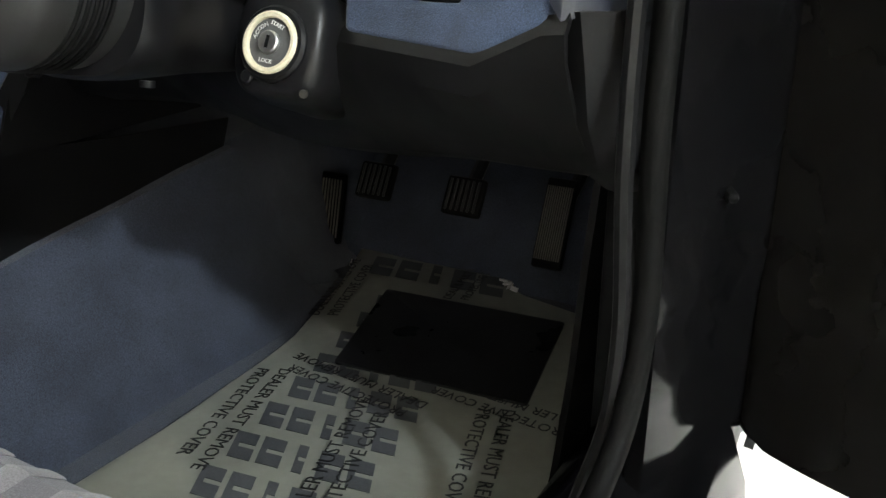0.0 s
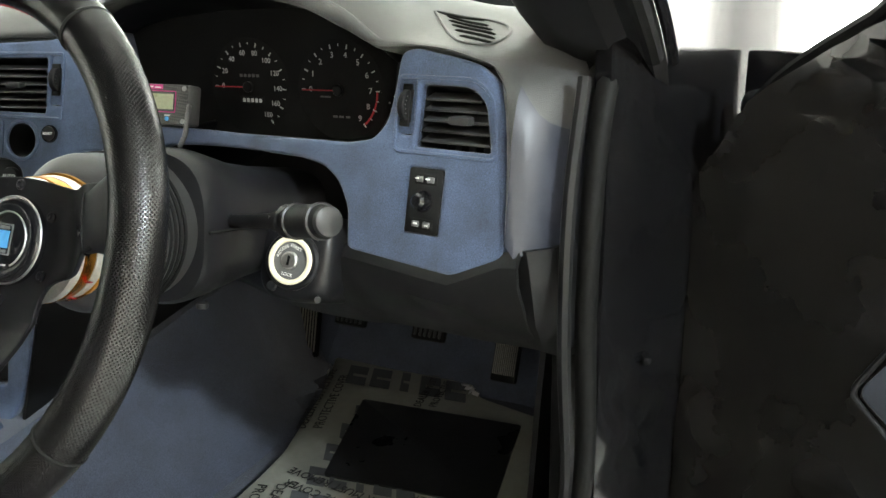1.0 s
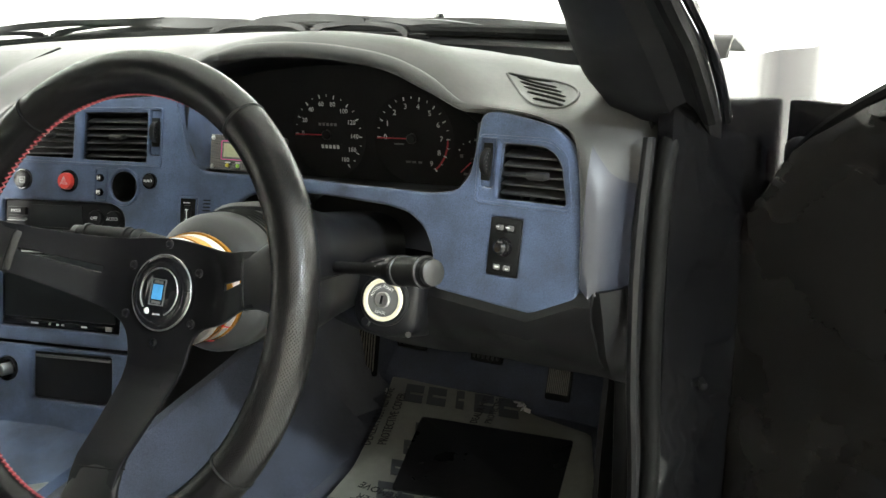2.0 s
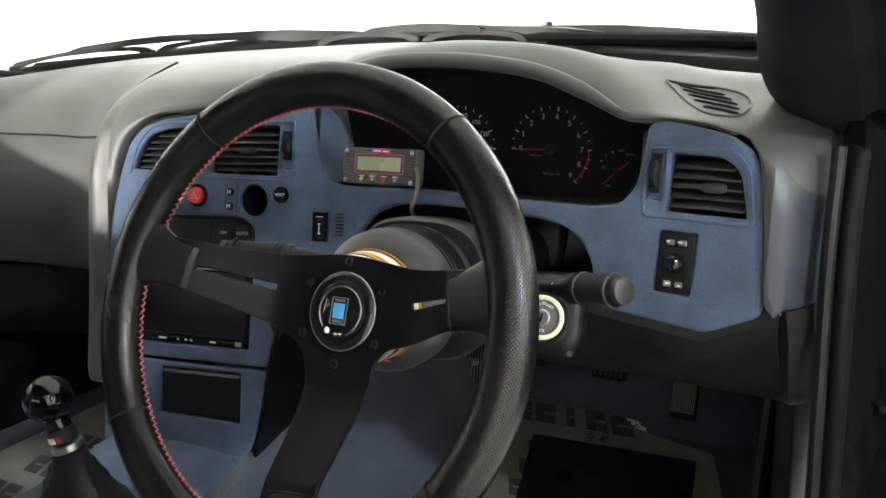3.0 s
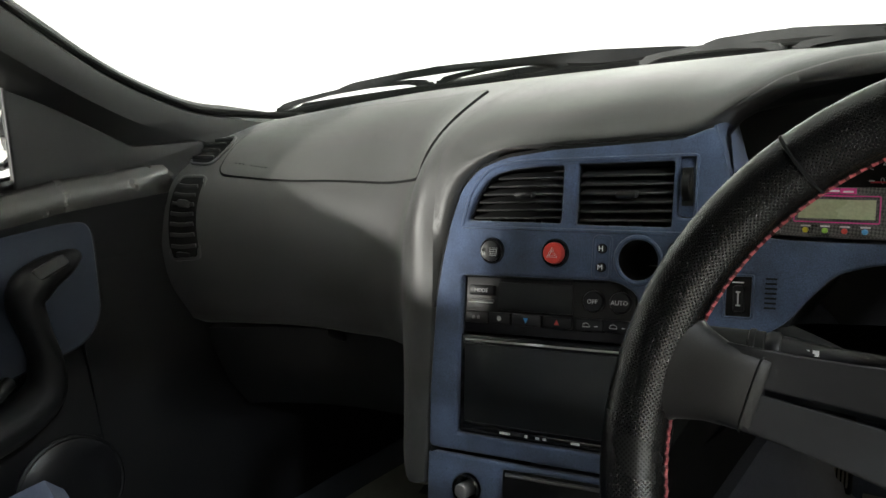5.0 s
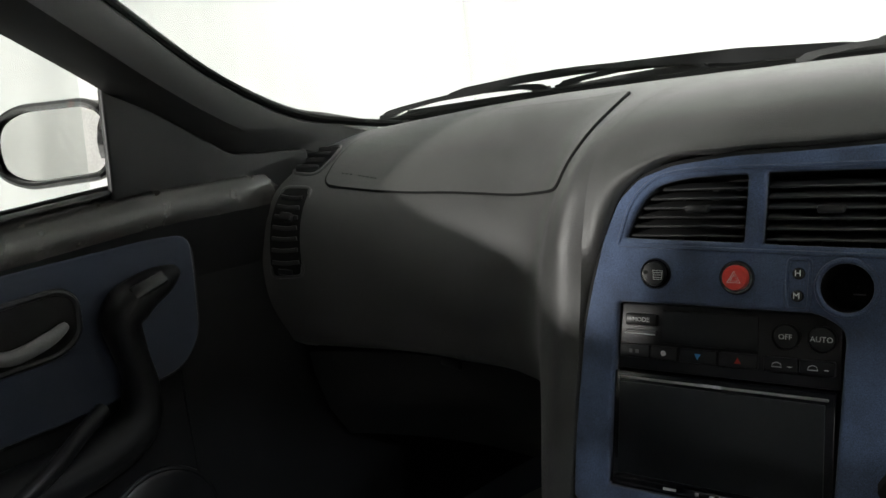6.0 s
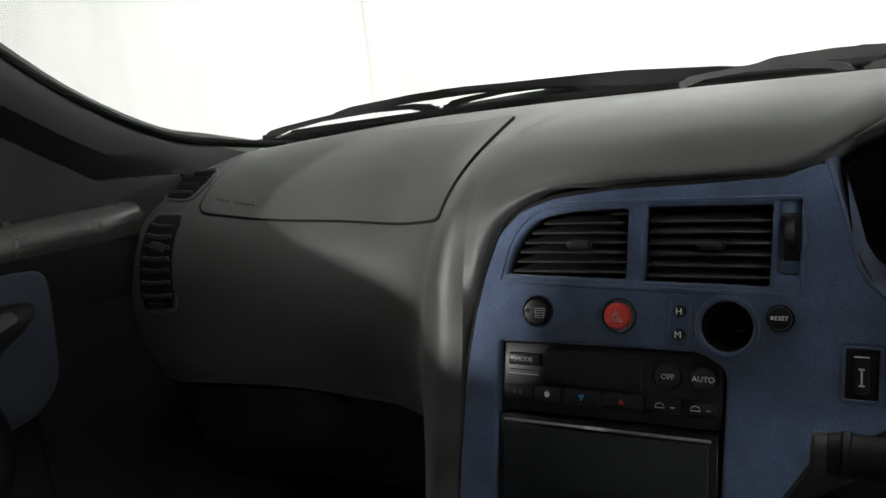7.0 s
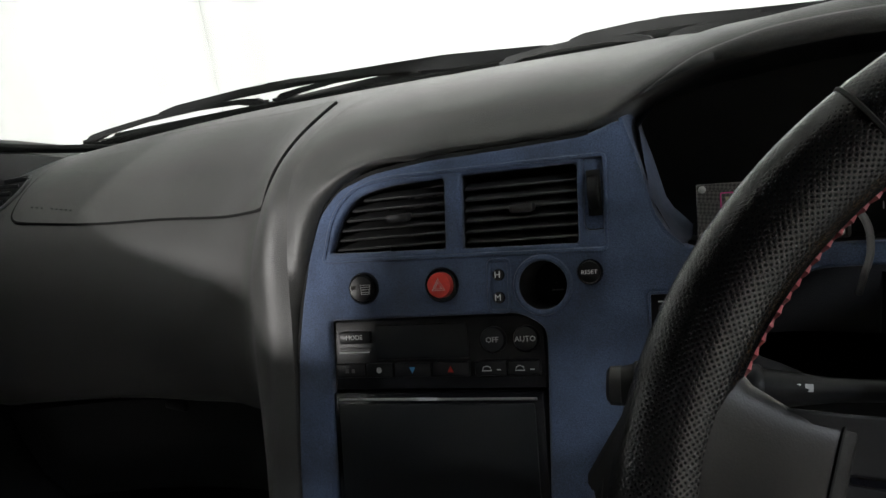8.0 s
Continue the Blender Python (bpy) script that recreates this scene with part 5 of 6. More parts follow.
COLUMN = frame_at((0.366, -0.055, 0.757), (1, 0.09, 0), (0, math.sin(AXIS), math.cos(AXIS)))
column = thing("steering_column", "black moulded steering column cover", "steering column")


def ring_section(w, h, z, up=0.0, n=40, power=3.0):
    out = []
    for a in np.linspace(0, 2 * math.pi, n, endpoint=False):
        c, s = math.cos(a), math.sin(a)
        out.append(COLUMN @ Vector((w * math.copysign(abs(c) ** (2 / power), c), up + h * math.copysign(abs(s) ** (2 / power), s), z)))
    return out


sections = [(0.050, 0.050, -0.192, 0.0), (0.064, 0.062, -0.194, 0.0), (0.067, 0.065, -0.200, 0.0), (0.067, 0.064, -0.225, 0.0), (0.060, 0.055, -0.28, -0.004), (0.055, 0.050, -0.34, -0.006), (0.052, 0.048, -0.42, -0.008)]
part("shroud", grid([ring_section(w, h, z, u) for w, h, z, u in sections], closed_v=True), SATIN, column)
part("shroud_seam", tube([COLUMN @ Vector((0.0715, 0.0, z)) for z in (-0.19, -0.25, -0.31)], 0.0012, 6), DARK, column)
for x, z in ((0.05, -0.2), (-0.05, -0.2)):
    part("screw_boss", lathe([(0.005, 0), (0.005, 0.004), (0.003, 0.005)], COLUMN @ Matrix.Translation((x, -0.062, z - 0.01)) @ Matrix.Rotation(radians(90), 4, "X"), 12), TRIM, column)
# boss between the wheel and the column
boss = thing("wheel_boss", "steering wheel boss with gold and silver rings and black cover", "wheel boss")
part("hub_adapter", lathe([(0.026, -0.089), (0.034, -0.0885), (0.034, -0.0775), (0.026, -0.0770)], COLUMN, 48), SATIN, boss)
part("silver_sleeve", lathe([(0.030, -0.089), (0.0445, -0.0880), (0.0440, -0.0800), (0.036, -0.0785)], COLUMN, 48), SLEEVE, boss, "polished silver sleeve")
part("gold_ring", lathe([(0.030, -0.0985), (0.0450, -0.0980), (0.0450, -0.0895), (0.030, -0.0890)], COLUMN, 48), GOLD, boss, "gold ring")
part("silver_sleeve", lathe([(0.030, -0.1085), (0.0452, -0.1080), (0.0450, -0.0990), (0.040, -0.0985)], COLUMN, 48), SLEEVE, boss, "polished silver sleeve")
part("gold_ring", lathe([(0.030, -0.1125), (0.0466, -0.1120), (0.0466, -0.1090), (0.030, -0.1085)], COLUMN, 48), GOLD, boss, "thin gold ring")
part("cover", lathe([(0.046, -0.114), (0.050, -0.117), (0.0565, -0.124), (0.0595, -0.129), (0.0605, -0.134), (0.0605, -0.150), (0.058, -0.198)], COLUMN, 56, close=False), LOUVRE, boss, "black rubber boss cover")
for k in range(5):
    part("rib", tube([COLUMN @ Vector((0.0600 * math.cos(a), 0.0600 * math.sin(a), -0.152 - k * 0.006)) for a in np.linspace(0, 6.283, 56, endpoint=False)], 0.0017, 6, closed=True), RUBBER, boss)
for a in (0.5, 2.2, 3.9):
    part("sticker", rbox((0.009, 0.003, 0.0006), COLUMN @ Matrix.Translation((0.0455 * math.sin(a), -0.0455 * abs(math.cos(a)), -0.096)) @ Matrix.Rotation(radians(90), 4, "X"), 0.0), NEEDLE, boss)

# ignition housing and key ring
ign = thing("ignition_lock", "ignition lock with a pale ring in a black housing", "ignition lock")
IG = frame_at((0.430, 0.233, 0.678), (1, 0.10, 0), (0, 0.36, 1))
hous = []
for w, h, z, cx in ((0.030, 0.030, 0.002, 0), (0.034, 0.036, -0.001, 0), (0.037, 0.040, -0.006, 0), (0.038, 0.042, -0.03, -0.002), (0.038, 0.042, -0.10, -0.004)):
    ringp = []
    for a in np.linspace(0, 2 * math.pi, 40, endpoint=False):
        c, s = math.cos(a), math.sin(a)
        ringp.append(IG @ Vector((cx + w * math.copysign(abs(c) ** 0.6, c), 0.004 + h * math.copysign(abs(s) ** 0.6, s), z)))
    hous.append(ringp)
bm = grid(hous, closed_v=True)
bm.faces.new([v for v in bm.verts[:40]])
part("housing", bm, SATIN, ign)
part("collar", lathe([(0.0265, 0.001), (0.0265, 0.004), (0.0245, 0.0065), (0.022, 0.0065)], IG, 48), SATIN, ign)
part("pale_ring", lathe([(0.0215, 0.004), (0.0215, 0.0085), (0.0200, 0.0095), (0.0175, 0.0090), (0.0168, 0.006)], IG, 48, close=False), CREAM, ign, "pale cream ring")
part("lock_face", lathe([(0.0170, 0.005), (0.0170, 0.0065), (0.0110, 0.0070), (0.001, 0.0070)], IG, 40), GREY, ign)
part("barrel", lathe([(0.0080, 0.006), (0.0080, 0.0095), (0.0070, 0.0105), (0.001, 0.0105)], IG, 30), STEEL, ign)
part("key_slot", rbox((0.0022, 0.0085, 0.001), IG @ Matrix.Translation((0, 0, 0.0107)) @ Matrix.Rotation(radians(-8), 4, "Z"), 0.0), DARK, ign)
for word, ang in (("START", 68), ("ON", 118), ("ACC", 150), ("LOCK", 262)):
    a = radians(ang)
    p = IG @ Matrix.Translation((0.0127 * math.cos(a), 0.0127 * math.sin(a), 0.0074)) @ Matrix.Rotation(a - radians(90) + (radians(180) if ang > 200 else 0), 4, "Z")
    lettering(word, 0.0030, p, WHITE, ign, "letter")
part("release_button", lathe([(0.0050, 0.0), (0.0050, 0.0035), (0.004, 0.0045)], IG @ Matrix.Translation((-0.0185, -0.0235, 0.0)), 20), SATIN, ign)
part("screw", lathe([(0.003, 0), (0.003, 0.002)], IG @ Matrix.Translation((0.028, -0.032, 0.0)), 12), STEEL, ign)


# ---- stalks ----
def stalk(name, label, a, b, up):
    ob = thing(name, label, "control stalk", "column stalks")
    a, b = Vector(a), Vector(b)
    path = [a.lerp(b, f) for f in (0, 0.3, 0.45, 0.6, 0.75, 0.86, 0.97, 1.0)]
    part("lever", tube(path[:5], [0.0055, 0.0055, 0.0065, 0.0105, 0.0115], 16), SATIN, ob)
    part("grip", tube([a.lerp(b, f) for f in (0.62, 0.63, 0.655, 0.67)], [0.0115, 0.013, 0.013, 0.0115], 20), SATIN, ob)
    part("collar", tube([a.lerp(b, f) for f in (0.67, 0.675, 0.96, 0.99)], [0.0115, 0.0125, 0.0122, 0.0108], 20), TRIM, ob)
    part("end_cap", tube([a.lerp(b, f) for f in (0.985, 0.99, 1.02, 1.03)], [0.0095, 0.0112, 0.0108, 0.008], 20), LOUVRE, ob, "dark grey end cap")
    for f in (0.70, 0.93):
        part("ridge", tube([a.lerp(b, f + e) for e in (0, 0.006, 0.022, 0.028)], [0.0118, 0.0138, 0.0138, 0.0118], 20), SATIN, ob)
    d = (b - a).normalized()
    m = frame_at(a.lerp(b, 0.5) + Vector((0, -0.0075, 0.004)), d, (0, 0.3, 1))
    bars([(0.0, 0, 0.004, 0.004), (0.006, 0, 0.004, 0.004)], m, MARK, ob)
    return ob


stalk("indicator_stalk", "black indicator stalk with a dark grey end cap", (0.415, 0.175, 0.728), (0.545, 0.118, 0.755), 1)
stalk("wiper_stalk", "black wiper stalk with a dark grey end cap", (0.31, 0.185, 0.728), (0.117, 0.137, 0.741), 1)

# ---- steering wheel ----
wheel = thing("steering_wheel", "black perforated leather sports steering wheel with three spokes and red stitching", "steering wheel")
RIM, GRIP = 0.1688, 0.0157
rows = []
for a in np.linspace(0, 2 * math.pi, 128, endpoint=False):
    ring = []
    for q in np.linspace(0, 2 * math.pi, 22, endpoint=False):
        g = GRIP * (1 + 0.03 * math.cos(2 * q))
        ring.append(WHEEL @ Vector(((RIM + g * math.cos(q)) * math.cos(a), (RIM + g * math.cos(q)) * math.sin(a), g * math.sin(q))))
    rows.append(ring)
rim = part("rim", grid(rows, closed_u=True, closed_v=True), RIM_LEATHER, wheel, "perforated black leather rim")
uv = rim.data.uv_layers.new(name="round_the_rim")
for face in rim.data.polygons:
    at = [(v // 22, v % 22) for v in face.vertices]
    for loop, (i, j) in zip(face.loop_indices, at):
        i += 128 if i == 0 and max(q[0] for q in at) > 64 else 0
        j += 22 if j == 0 and max(q[1] for q in at) > 11 else 0
        uv.data[loop].uv = (i / 128, j / 22)
for ang in (52, 128, 214, 326):
    a = radians(ang)
    part("leather_joint", tube([WHEEL @ Vector(((RIM + GRIP * 1.012 * math.cos(q)) * math.cos(a), (RIM + GRIP * 1.012 * math.cos(q)) * math.sin(a), GRIP * 1.012 * math.sin(q))) for q in np.linspace(0, 6.283, 24, endpoint=False)], 0.0009, 5, closed=True), DARK, wheel)
zig = []
count = 380
for k in range(count):
    a = 2 * math.pi * k / count
    q = radians(200 + (8 if k % 2 else -8))
    g = GRIP * 1.03
    zig.append(WHEEL @ Vector(((RIM + g * math.cos(q)) * math.cos(a), (RIM + g * math.cos(q)) * math.sin(a), g * math.sin(q))))
part("stitching", tube(zig, 0.0012, 6, closed=True), STITCH, wheel, "red zigzag stitching")


def dish(r):
    """How far the spokes stand ahead of the hub at that radius."""
    f = min(1.0, max(0.0, (r - 0.046) / 0.104))
    return f, float(np.interp(r, [0.046, 0.060, 0.072, 0.118, 0.132, 0.162], [-0.066, -0.064, -0.056, -0.015, -0.008, -0.003]))


def polar(angle, r, across):
    a = radians(angle)
    return (r * math.cos(a) - across * math.sin(a), r * math.sin(a) + across * math.cos(a))


SPOKES = [(12, 0.056, 0.042, 0.034), (168, 0.056, 0.042, 0.034), (277, 0.056, 0.048, 0.042)]
outline, corners = [], []
for (ang, w0, w1, w2), (gap_angle, gap_r) in zip(SPOKES, ((90, 0.0455), (222, 0.043), (324, 0.043))):
    outline += [polar(ang, r, -w / 2) for r, w in ((0.064, w0), (0.105, w1), (0.162, w2))]
    outline += [polar(ang, r, w / 2) for r, w in ((0.162, w2), (0.105, w1), (0.064, w0))] + [polar(gap_angle, gap_r, 0)]
    corners += [0.016, 0.02, 0.0, 0.0, 0.02, 0.016, 0.018]
slots = [rounded([polar(ang, 0.065, -0.0026), polar(ang, 0.065, 0.0026), polar(ang, 0.1155, 0.0012), polar(ang, 0.1155, -0.0012)], 0.0012) for ang in (12, 168)]
bm = plate([rounded(outline, corners, 6)] + slots, 0.0042, 0.0011)
for k in range(-16, 17):
    for no in ((1, 0, 0), (0, 1, 0)):
        bmesh.ops.bisect_plane(bm, geom=bm.verts[:] + bm.edges[:] + bm.faces[:], plane_co=(k * 0.01 + 0.0013, k * 0.01 + 0.0017, 0), plane_no=no)
for v in bm.verts:
    f, drop = dish(math.hypot(v.co.x, v.co.y))
    v.co = WHEEL @ Vector((v.co.x - 0.002 * (1 - f), v.co.y + 0.008 * (1 - f), v.co.z + drop))
part("spoke_plate", bm, SPOKE, wheel, "satin black metal plate with three dished spokes")
for ang, w0, w1, w2 in SPOKES:
    turn = WHEEL @ Matrix.Rotation(radians(ang), 4, "Z")
    sleeve = []
    for u, w, t in ((0.1165, w2 * 0.51, 0.0024), (0.1172, w2 * 0.53, 0.0034), (0.1225, w2 * 0.54, 0.0038), (0.136, w2 * 0.58, 0.0050), (0.148, w2 * 0.70, 0.0075), (0.157, w2 * 0.92, 0.0110), (0.164, w2 * 1.2, 0.0145)):
        drop = dish(u)[1] + 0.0021
        sleeve.append([turn @ Vector((u, w * math.copysign(abs(math.cos(a)) ** 0.6, math.cos(a)), drop + t * math.copysign(abs(math.sin(a)) ** 0.8, math.sin(a)))) for a in np.linspace(0, 6.283, 28, endpoint=False)])
    part("leather_sleeve", grid(sleeve, closed_v=True), LEATHER, wheel)
    part("sleeve_seam", tube([turn @ Vector((0.1205, w2 * 0.548 * math.copysign(abs(math.cos(a)) ** 0.6, math.cos(a)), dish(0.1205)[1] + 0.0021 + 0.0041 * math.copysign(abs(math.sin(a)) ** 0.8, math.sin(a)))) for a in np.linspace(0, 6.283, 28, endpoint=False)], 0.0006, 5, closed=True), DARK, wheel)
for k in range(6):
    a = radians(30 + 60 * k)
    part("bolt", lathe([(0.0036, 0), (0.0036, 0.0022), (0.0022, 0.003), (0.0018, 0.0015)], WHEEL @ Matrix.Translation((-0.002 + 0.0395 * math.cos(a), 0.008 + 0.0395 * math.sin(a), -0.0625)), 14), SATIN, wheel)
HB = WHEEL @ Matrix.Translation((0.001, 0.009, -0.062))
horn = part("horn_button", lathe([(0.0301, -0.004), (0.0301, 0.004), (0.0280, 0.0065), (0.0245, 0.0075), (0.0200, 0.0062), (0.0185, 0.0070), (0.010, 0.0085), (0.001, 0.009)], HB, 56), GLOSS, wheel, "glossy black horn button")
part("outer_ring", tube([HB @ Vector((0.0297 * math.cos(a), 0.0297 * math.sin(a), 0.0046)) for a in np.linspace(0, 6.283, 56, endpoint=False)], 0.0008, 6, closed=True), STEEL, horn, "thin bright ring")
part("inner_arc", tube([HB @ Vector((0.0190 * math.cos(a), 0.0190 * math.sin(a), 0.0074)) for a in np.linspace(-1.1, 3.9, 44)], 0.0006, 6), STEEL, horn, "thin bright arc")
part("emblem_frame", plate([rounded([(-0.0075, -0.0105), (-0.0075, 0.0105), (0.0075, 0.0105), (0.0075, -0.0105)], 0.001), rounded([(-0.0066, -0.0096), (-0.0066, 0.0096), (0.0066, 0.0096), (0.0066, -0.0096)], 0.0008)], 0.0008, 0.0, HB @ Matrix.Translation((0, 0, 0.0084))), GREY, horn)
part("emblem", rbox((0.0100, 0.0118, 0.0006), HB @ Matrix.Translation((0, 0, 0.0090)), 0.0), BLUE_PRINT, horn, "light blue square emblem")
bars([(0, 0.0080, 0.009, 0.0022), (0, -0.0080, 0.009, 0.0022)], HB @ Matrix.Translation((0, 0, 0.0088)), GREY, horn, "emblem_print")
bars([(-0.001, -0.0175, 0.003, 0.0012), (0.003, -0.0172, 0.003, 0.0012)], HB @ Matrix.Translation((0, 0, 0.0072)), MARK, horn, "emblem_print")
part("chip", lathe([(0.0028, 0), (0.0022, 0.0012), (0.0008, 0.0016)], HB @ Matrix.Translation((-0.0095, -0.0155, 0.0068)), 10), WHITE, horn, "small pale chip")

# ---- knee panel and the dash end ----
rows = []
for x in np.linspace(0.03, 0.640, 40):
    top = float(np.interp(x, [0.03, 0.06, 0.10, 0.135, 0.2, 0.45, 0.467, 0.578, 0.626, 0.655], [0.60, 0.65, 0.672, 0.69, 0.665, 0.665, 0.683, 0.676, 0.698, 0.70]))
    y = fascia_y(min(x, 0.64), top)
    sag = 0.020 * math.exp(-((x - 0.33) / 0.13) ** 2)
    rows.append([(x, y + 0.008, top + 0.006), (x, y + 0.001, top - 0.004), (x, y + 0.003, top - 0.02), (x, y + 0.03, 0.635 - sag), (x, y + 0.075, 0.598 - sag), (x, y + 0.14, 0.578 - sag), (x, y + 0.32, 0.60)])
part("knee_panel", thicken(grid(rows), 0.004), TRIM, dash, "black knee panel under the column")
part("panel_slot", rbox((0.075, 0.002, 0.003), Matrix.Translation((0.53, 0.268, 0.655)) @ Matrix.Rotation(radians(-7), 4, "Z"), 0.0), DARK, dash)
rows = []
for z, y, x in ((0.708, 0.246, 0.645), (0.68, 0.249, 0.648), (0.64, 0.262, 0.648), (0.60, 0.30, 0.644), (0.57, 0.36, 0.64)):
    rows.append([(0.628, y + 0.006, z), (x, y, z), (x + 0.018, y + 0.02, z), (x + 0.02, y + 0.10, z), (x + 0.02, y + 0.3, z)])
part("dash_end_panel", thicken(grid(rows), 0.004), TRIM, dash, "black end panel of the dash")
rows = []
for z, y in ((0.86, 0.30), (0.80, 0.275), (0.74, 0.258), (0.70, 0.250)):
    rows.append([(0.666, y + 0.040, z), (0.673, y + 0.06, z), (0.674, y + 0.12, z), (0.674, y + 0.3, z)])
part("dash_end_cap", thicken(grid(rows), 0.004), TRIM, dash)


# ---- defroster and side vents ----
def pad_frame(x, s, off=0.0):
    c = pad_at(x, s, off)
    return frame_at(c, pad_at(x + 0.01, s) - pad_at(x - 0.01, s), pad_at(x, s - 0.15) - pad_at(x, s + 0.15))


def patch_vent(name, outline, surf, slats, along, label):
    """A dark slotted vent lying on the pad's skin, outline in that skin's own two coordinates."""
    base = part(name, grid([[surf(u, v, 0.0012) for u, v in outline], [surf(u, v, -0.004) for u, v in outline], [surf(u * 0.999, v, -0.012) for u, v in outline]], closed_v=True), TRIM, dash, label)
    bm = plate([outline], 0.0, 0.0)
    us, vs = [p[0] for p in outline], [p[1] for p in outline]
    for k in np.arange(min(us), max(us), 0.006):
        bmesh.ops.bisect_plane(bm, geom=bm.verts[:] + bm.edges[:] + bm.faces[:], plane_co=(k, 0, 0), plane_no=(1, 0, 0))
    for k in np.arange(min(vs), max(vs), 0.12):
        bmesh.ops.bisect_plane(bm, geom=bm.verts[:] + bm.edges[:] + bm.faces[:], plane_co=(0, k, 0), plane_no=(0, 1, 0))
    for vert in bm.verts:
        vert.co = surf(vert.co.x, vert.co.y, 0.0016)
    part("opening", bm, DARK, base, smooth=False)
    part("rim", tube([surf(u, v, 0.0008) for u, v in outline], 0.0026, 8, closed=True), DASH, base)
    for path in slats:
        part("slat", tube([surf(u, v, 0.0030) for u, v in catmull(path, 9)], 0.0021, 6, flat=1.6), LOUVRE, base)
    return base


def skin_round(points, radius):
    """A rounded outline in a skin's own coordinates, in which one step of s is about 6 cm."""
    return [(u, s / 0.06) for u, s in rounded([(u, s * 0.06) for u, s in points], radius, 6)]


lv = skin_round([(-0.747, 6.55), (-0.752, 4.58), (-0.719, 4.48), (-0.705, 6.45)], 0.008)
lvent = patch_vent("passenger_vent", lv, pad_at, [[(-0.7475 + 0.003 * f, s), (-0.733 + 0.005 * f, s), (-0.7215 + 0.012 * f, s - 0.05)] for f, s in [(k / 6, 4.85 + 0.235 * k) for k in range(7)]], 0, "black upright side vent beside the door")
part("thumb_knob", rbox((0.018, 0.011, 0.012), pad_frame(-0.730, 5.30, 0.006), 0.003), LOUVRE, lvent)
part("adjuster_wheel", rbox((0.022, 0.008, 0.006), pad_frame(-0.729, 6.42, 0.002), 0.002), SATIN, lvent)
ld = skin_round([(-0.759, 4.14), (-0.779, 3.7), (-0.790, 3.1), (-0.750, 2.92), (-0.727, 3.45), (-0.727, 4.12)], [0.008, 0.02, 0.02, 0.012, 0.02, 0.012])
patch_vent("side_demister", ld, pad_at, [[(-0.766 - k * 0.006, 3.95 - k * 0.26), (-0.732 - k * 0.002, 3.90 - k * 0.24)] for k in range(4)], 0, "black side demister slot")


def top_at(x, s, off=0.0):
    def p(xx, ss):
        row = hermite(TOP_X, TOP_FINE, xx)
        f = min(max(ss, 0), 6) * 6
        i = min(int(f), 35)
        q = row[i] * (1 - f + i) + row[i + 1] * (f - i)
        return Vector((xx, q[0], q[1]))
    c = p(x, s)
    n = (p(x + 0.005, s) - p(x - 0.005, s)).cross(p(x, s + 0.1) - p(x, s - 0.1)).normalized()
    return c + (n if n.z > 0 else -n) * off


rd = skin_round([(0.500, 2.93), (0.550, 2.84), (0.584, 3.05), (0.594, 3.45), (0.588, 3.97), (0.562, 4.10), (0.535, 3.62)], [0.004, 0.03, 0.03, 0.02, 0.012, 0.02, 0.03])
demister = part("driver_demister", tube([top_at(u, v, 0.0002) for u, v in rd], 0.0016, 8, closed=True), DASH, dash, "oval slotted demister in the dash top")
for start, stop in (((0.503, 2.93), (0.552, 2.90)), ((0.514, 2.98), (0.563, 3.15)), ((0.521, 3.13), (0.572, 3.31)), ((0.530, 3.29), (0.580, 3.47)), ((0.539, 3.48), (0.584, 3.64)), ((0.551, 3.71), (0.588, 3.84))):
    line = [(start[0] + (stop[0] - start[0]) * f, start[1] + (stop[1] - start[1]) * f) for f in np.linspace(0, 1, 10)]
    part("slot", tube([top_at(u, v, -0.0004) for u, v in line], [0.0011] + [0.0021] * 8 + [0.0015], 8), DARK, demister)
part("hood_lip", tube([top_at(x, 4.72, -0.0035) for x in np.linspace(0.080, 0.530, 60)], [0.0005 + 0.008 * min(1.0, (x - 0.080) / 0.09, (0.530 - x) / 0.10) for x in np.linspace(0.080, 0.530, 60)], 12), DASH, dash, "rounded lip of the instrument hood")
slot_line = [top_at(x, 0.55, 0.0012) for k, x in enumerate(np.linspace(-0.15, 0.12, 12))]
part("screen_vent", tube(slot_line, 0.003, 6, flat=0.4), DARK, dash)


# ---- passenger door, closed ----
door_l = thing("passenger_door", "closed black car door with a blue cloth insert", "car door", "car doors")
DX = -0.775


def belt(y):
    return 0.842 + 0.08 * (max(min(y, 0.1), -0.09) + 0.09)


rows = []
for y in np.linspace(-0.95, 0.312, 48):
    z = belt(y)
    fade = min(1.0, max(0.3, (0.322 - y) / 0.08))
    rows.append([(DX - 0.02, y, z), (DX + 0.004 * fade, y, z + 0.004), (DX + 0.018 * fade, y, z - 0.004), (DX + 0.025 * fade, y, z - 0.020), (DX + 0.024 * fade, y, z - 0.045), (DX + 0.011, y, z - 0.135), (DX + 0.006, y, 0.66), (DX + 0.006, y, 0.60), (DX + 0.010, y, 0.50), (DX + 0.006, y, 0.36), (DX - 0.02, y, 0.30)])
part("door_card", grid([r[4:] + [(DX - 0.03, r[0][1], 0.30), (DX - 0.03, r[0][1], r[4][2])] for r in rows], closed_v=True), TRIM, door_l, "black moulded door card")
part("belt_pad", grid([r[:5] + [(DX - 0.03, r[0][1], r[4][2]), (DX - 0.03, r[0][1], r[0][2])] for r in rows], closed_v=True), BELT, door_l, "worn satin black pad along the window")
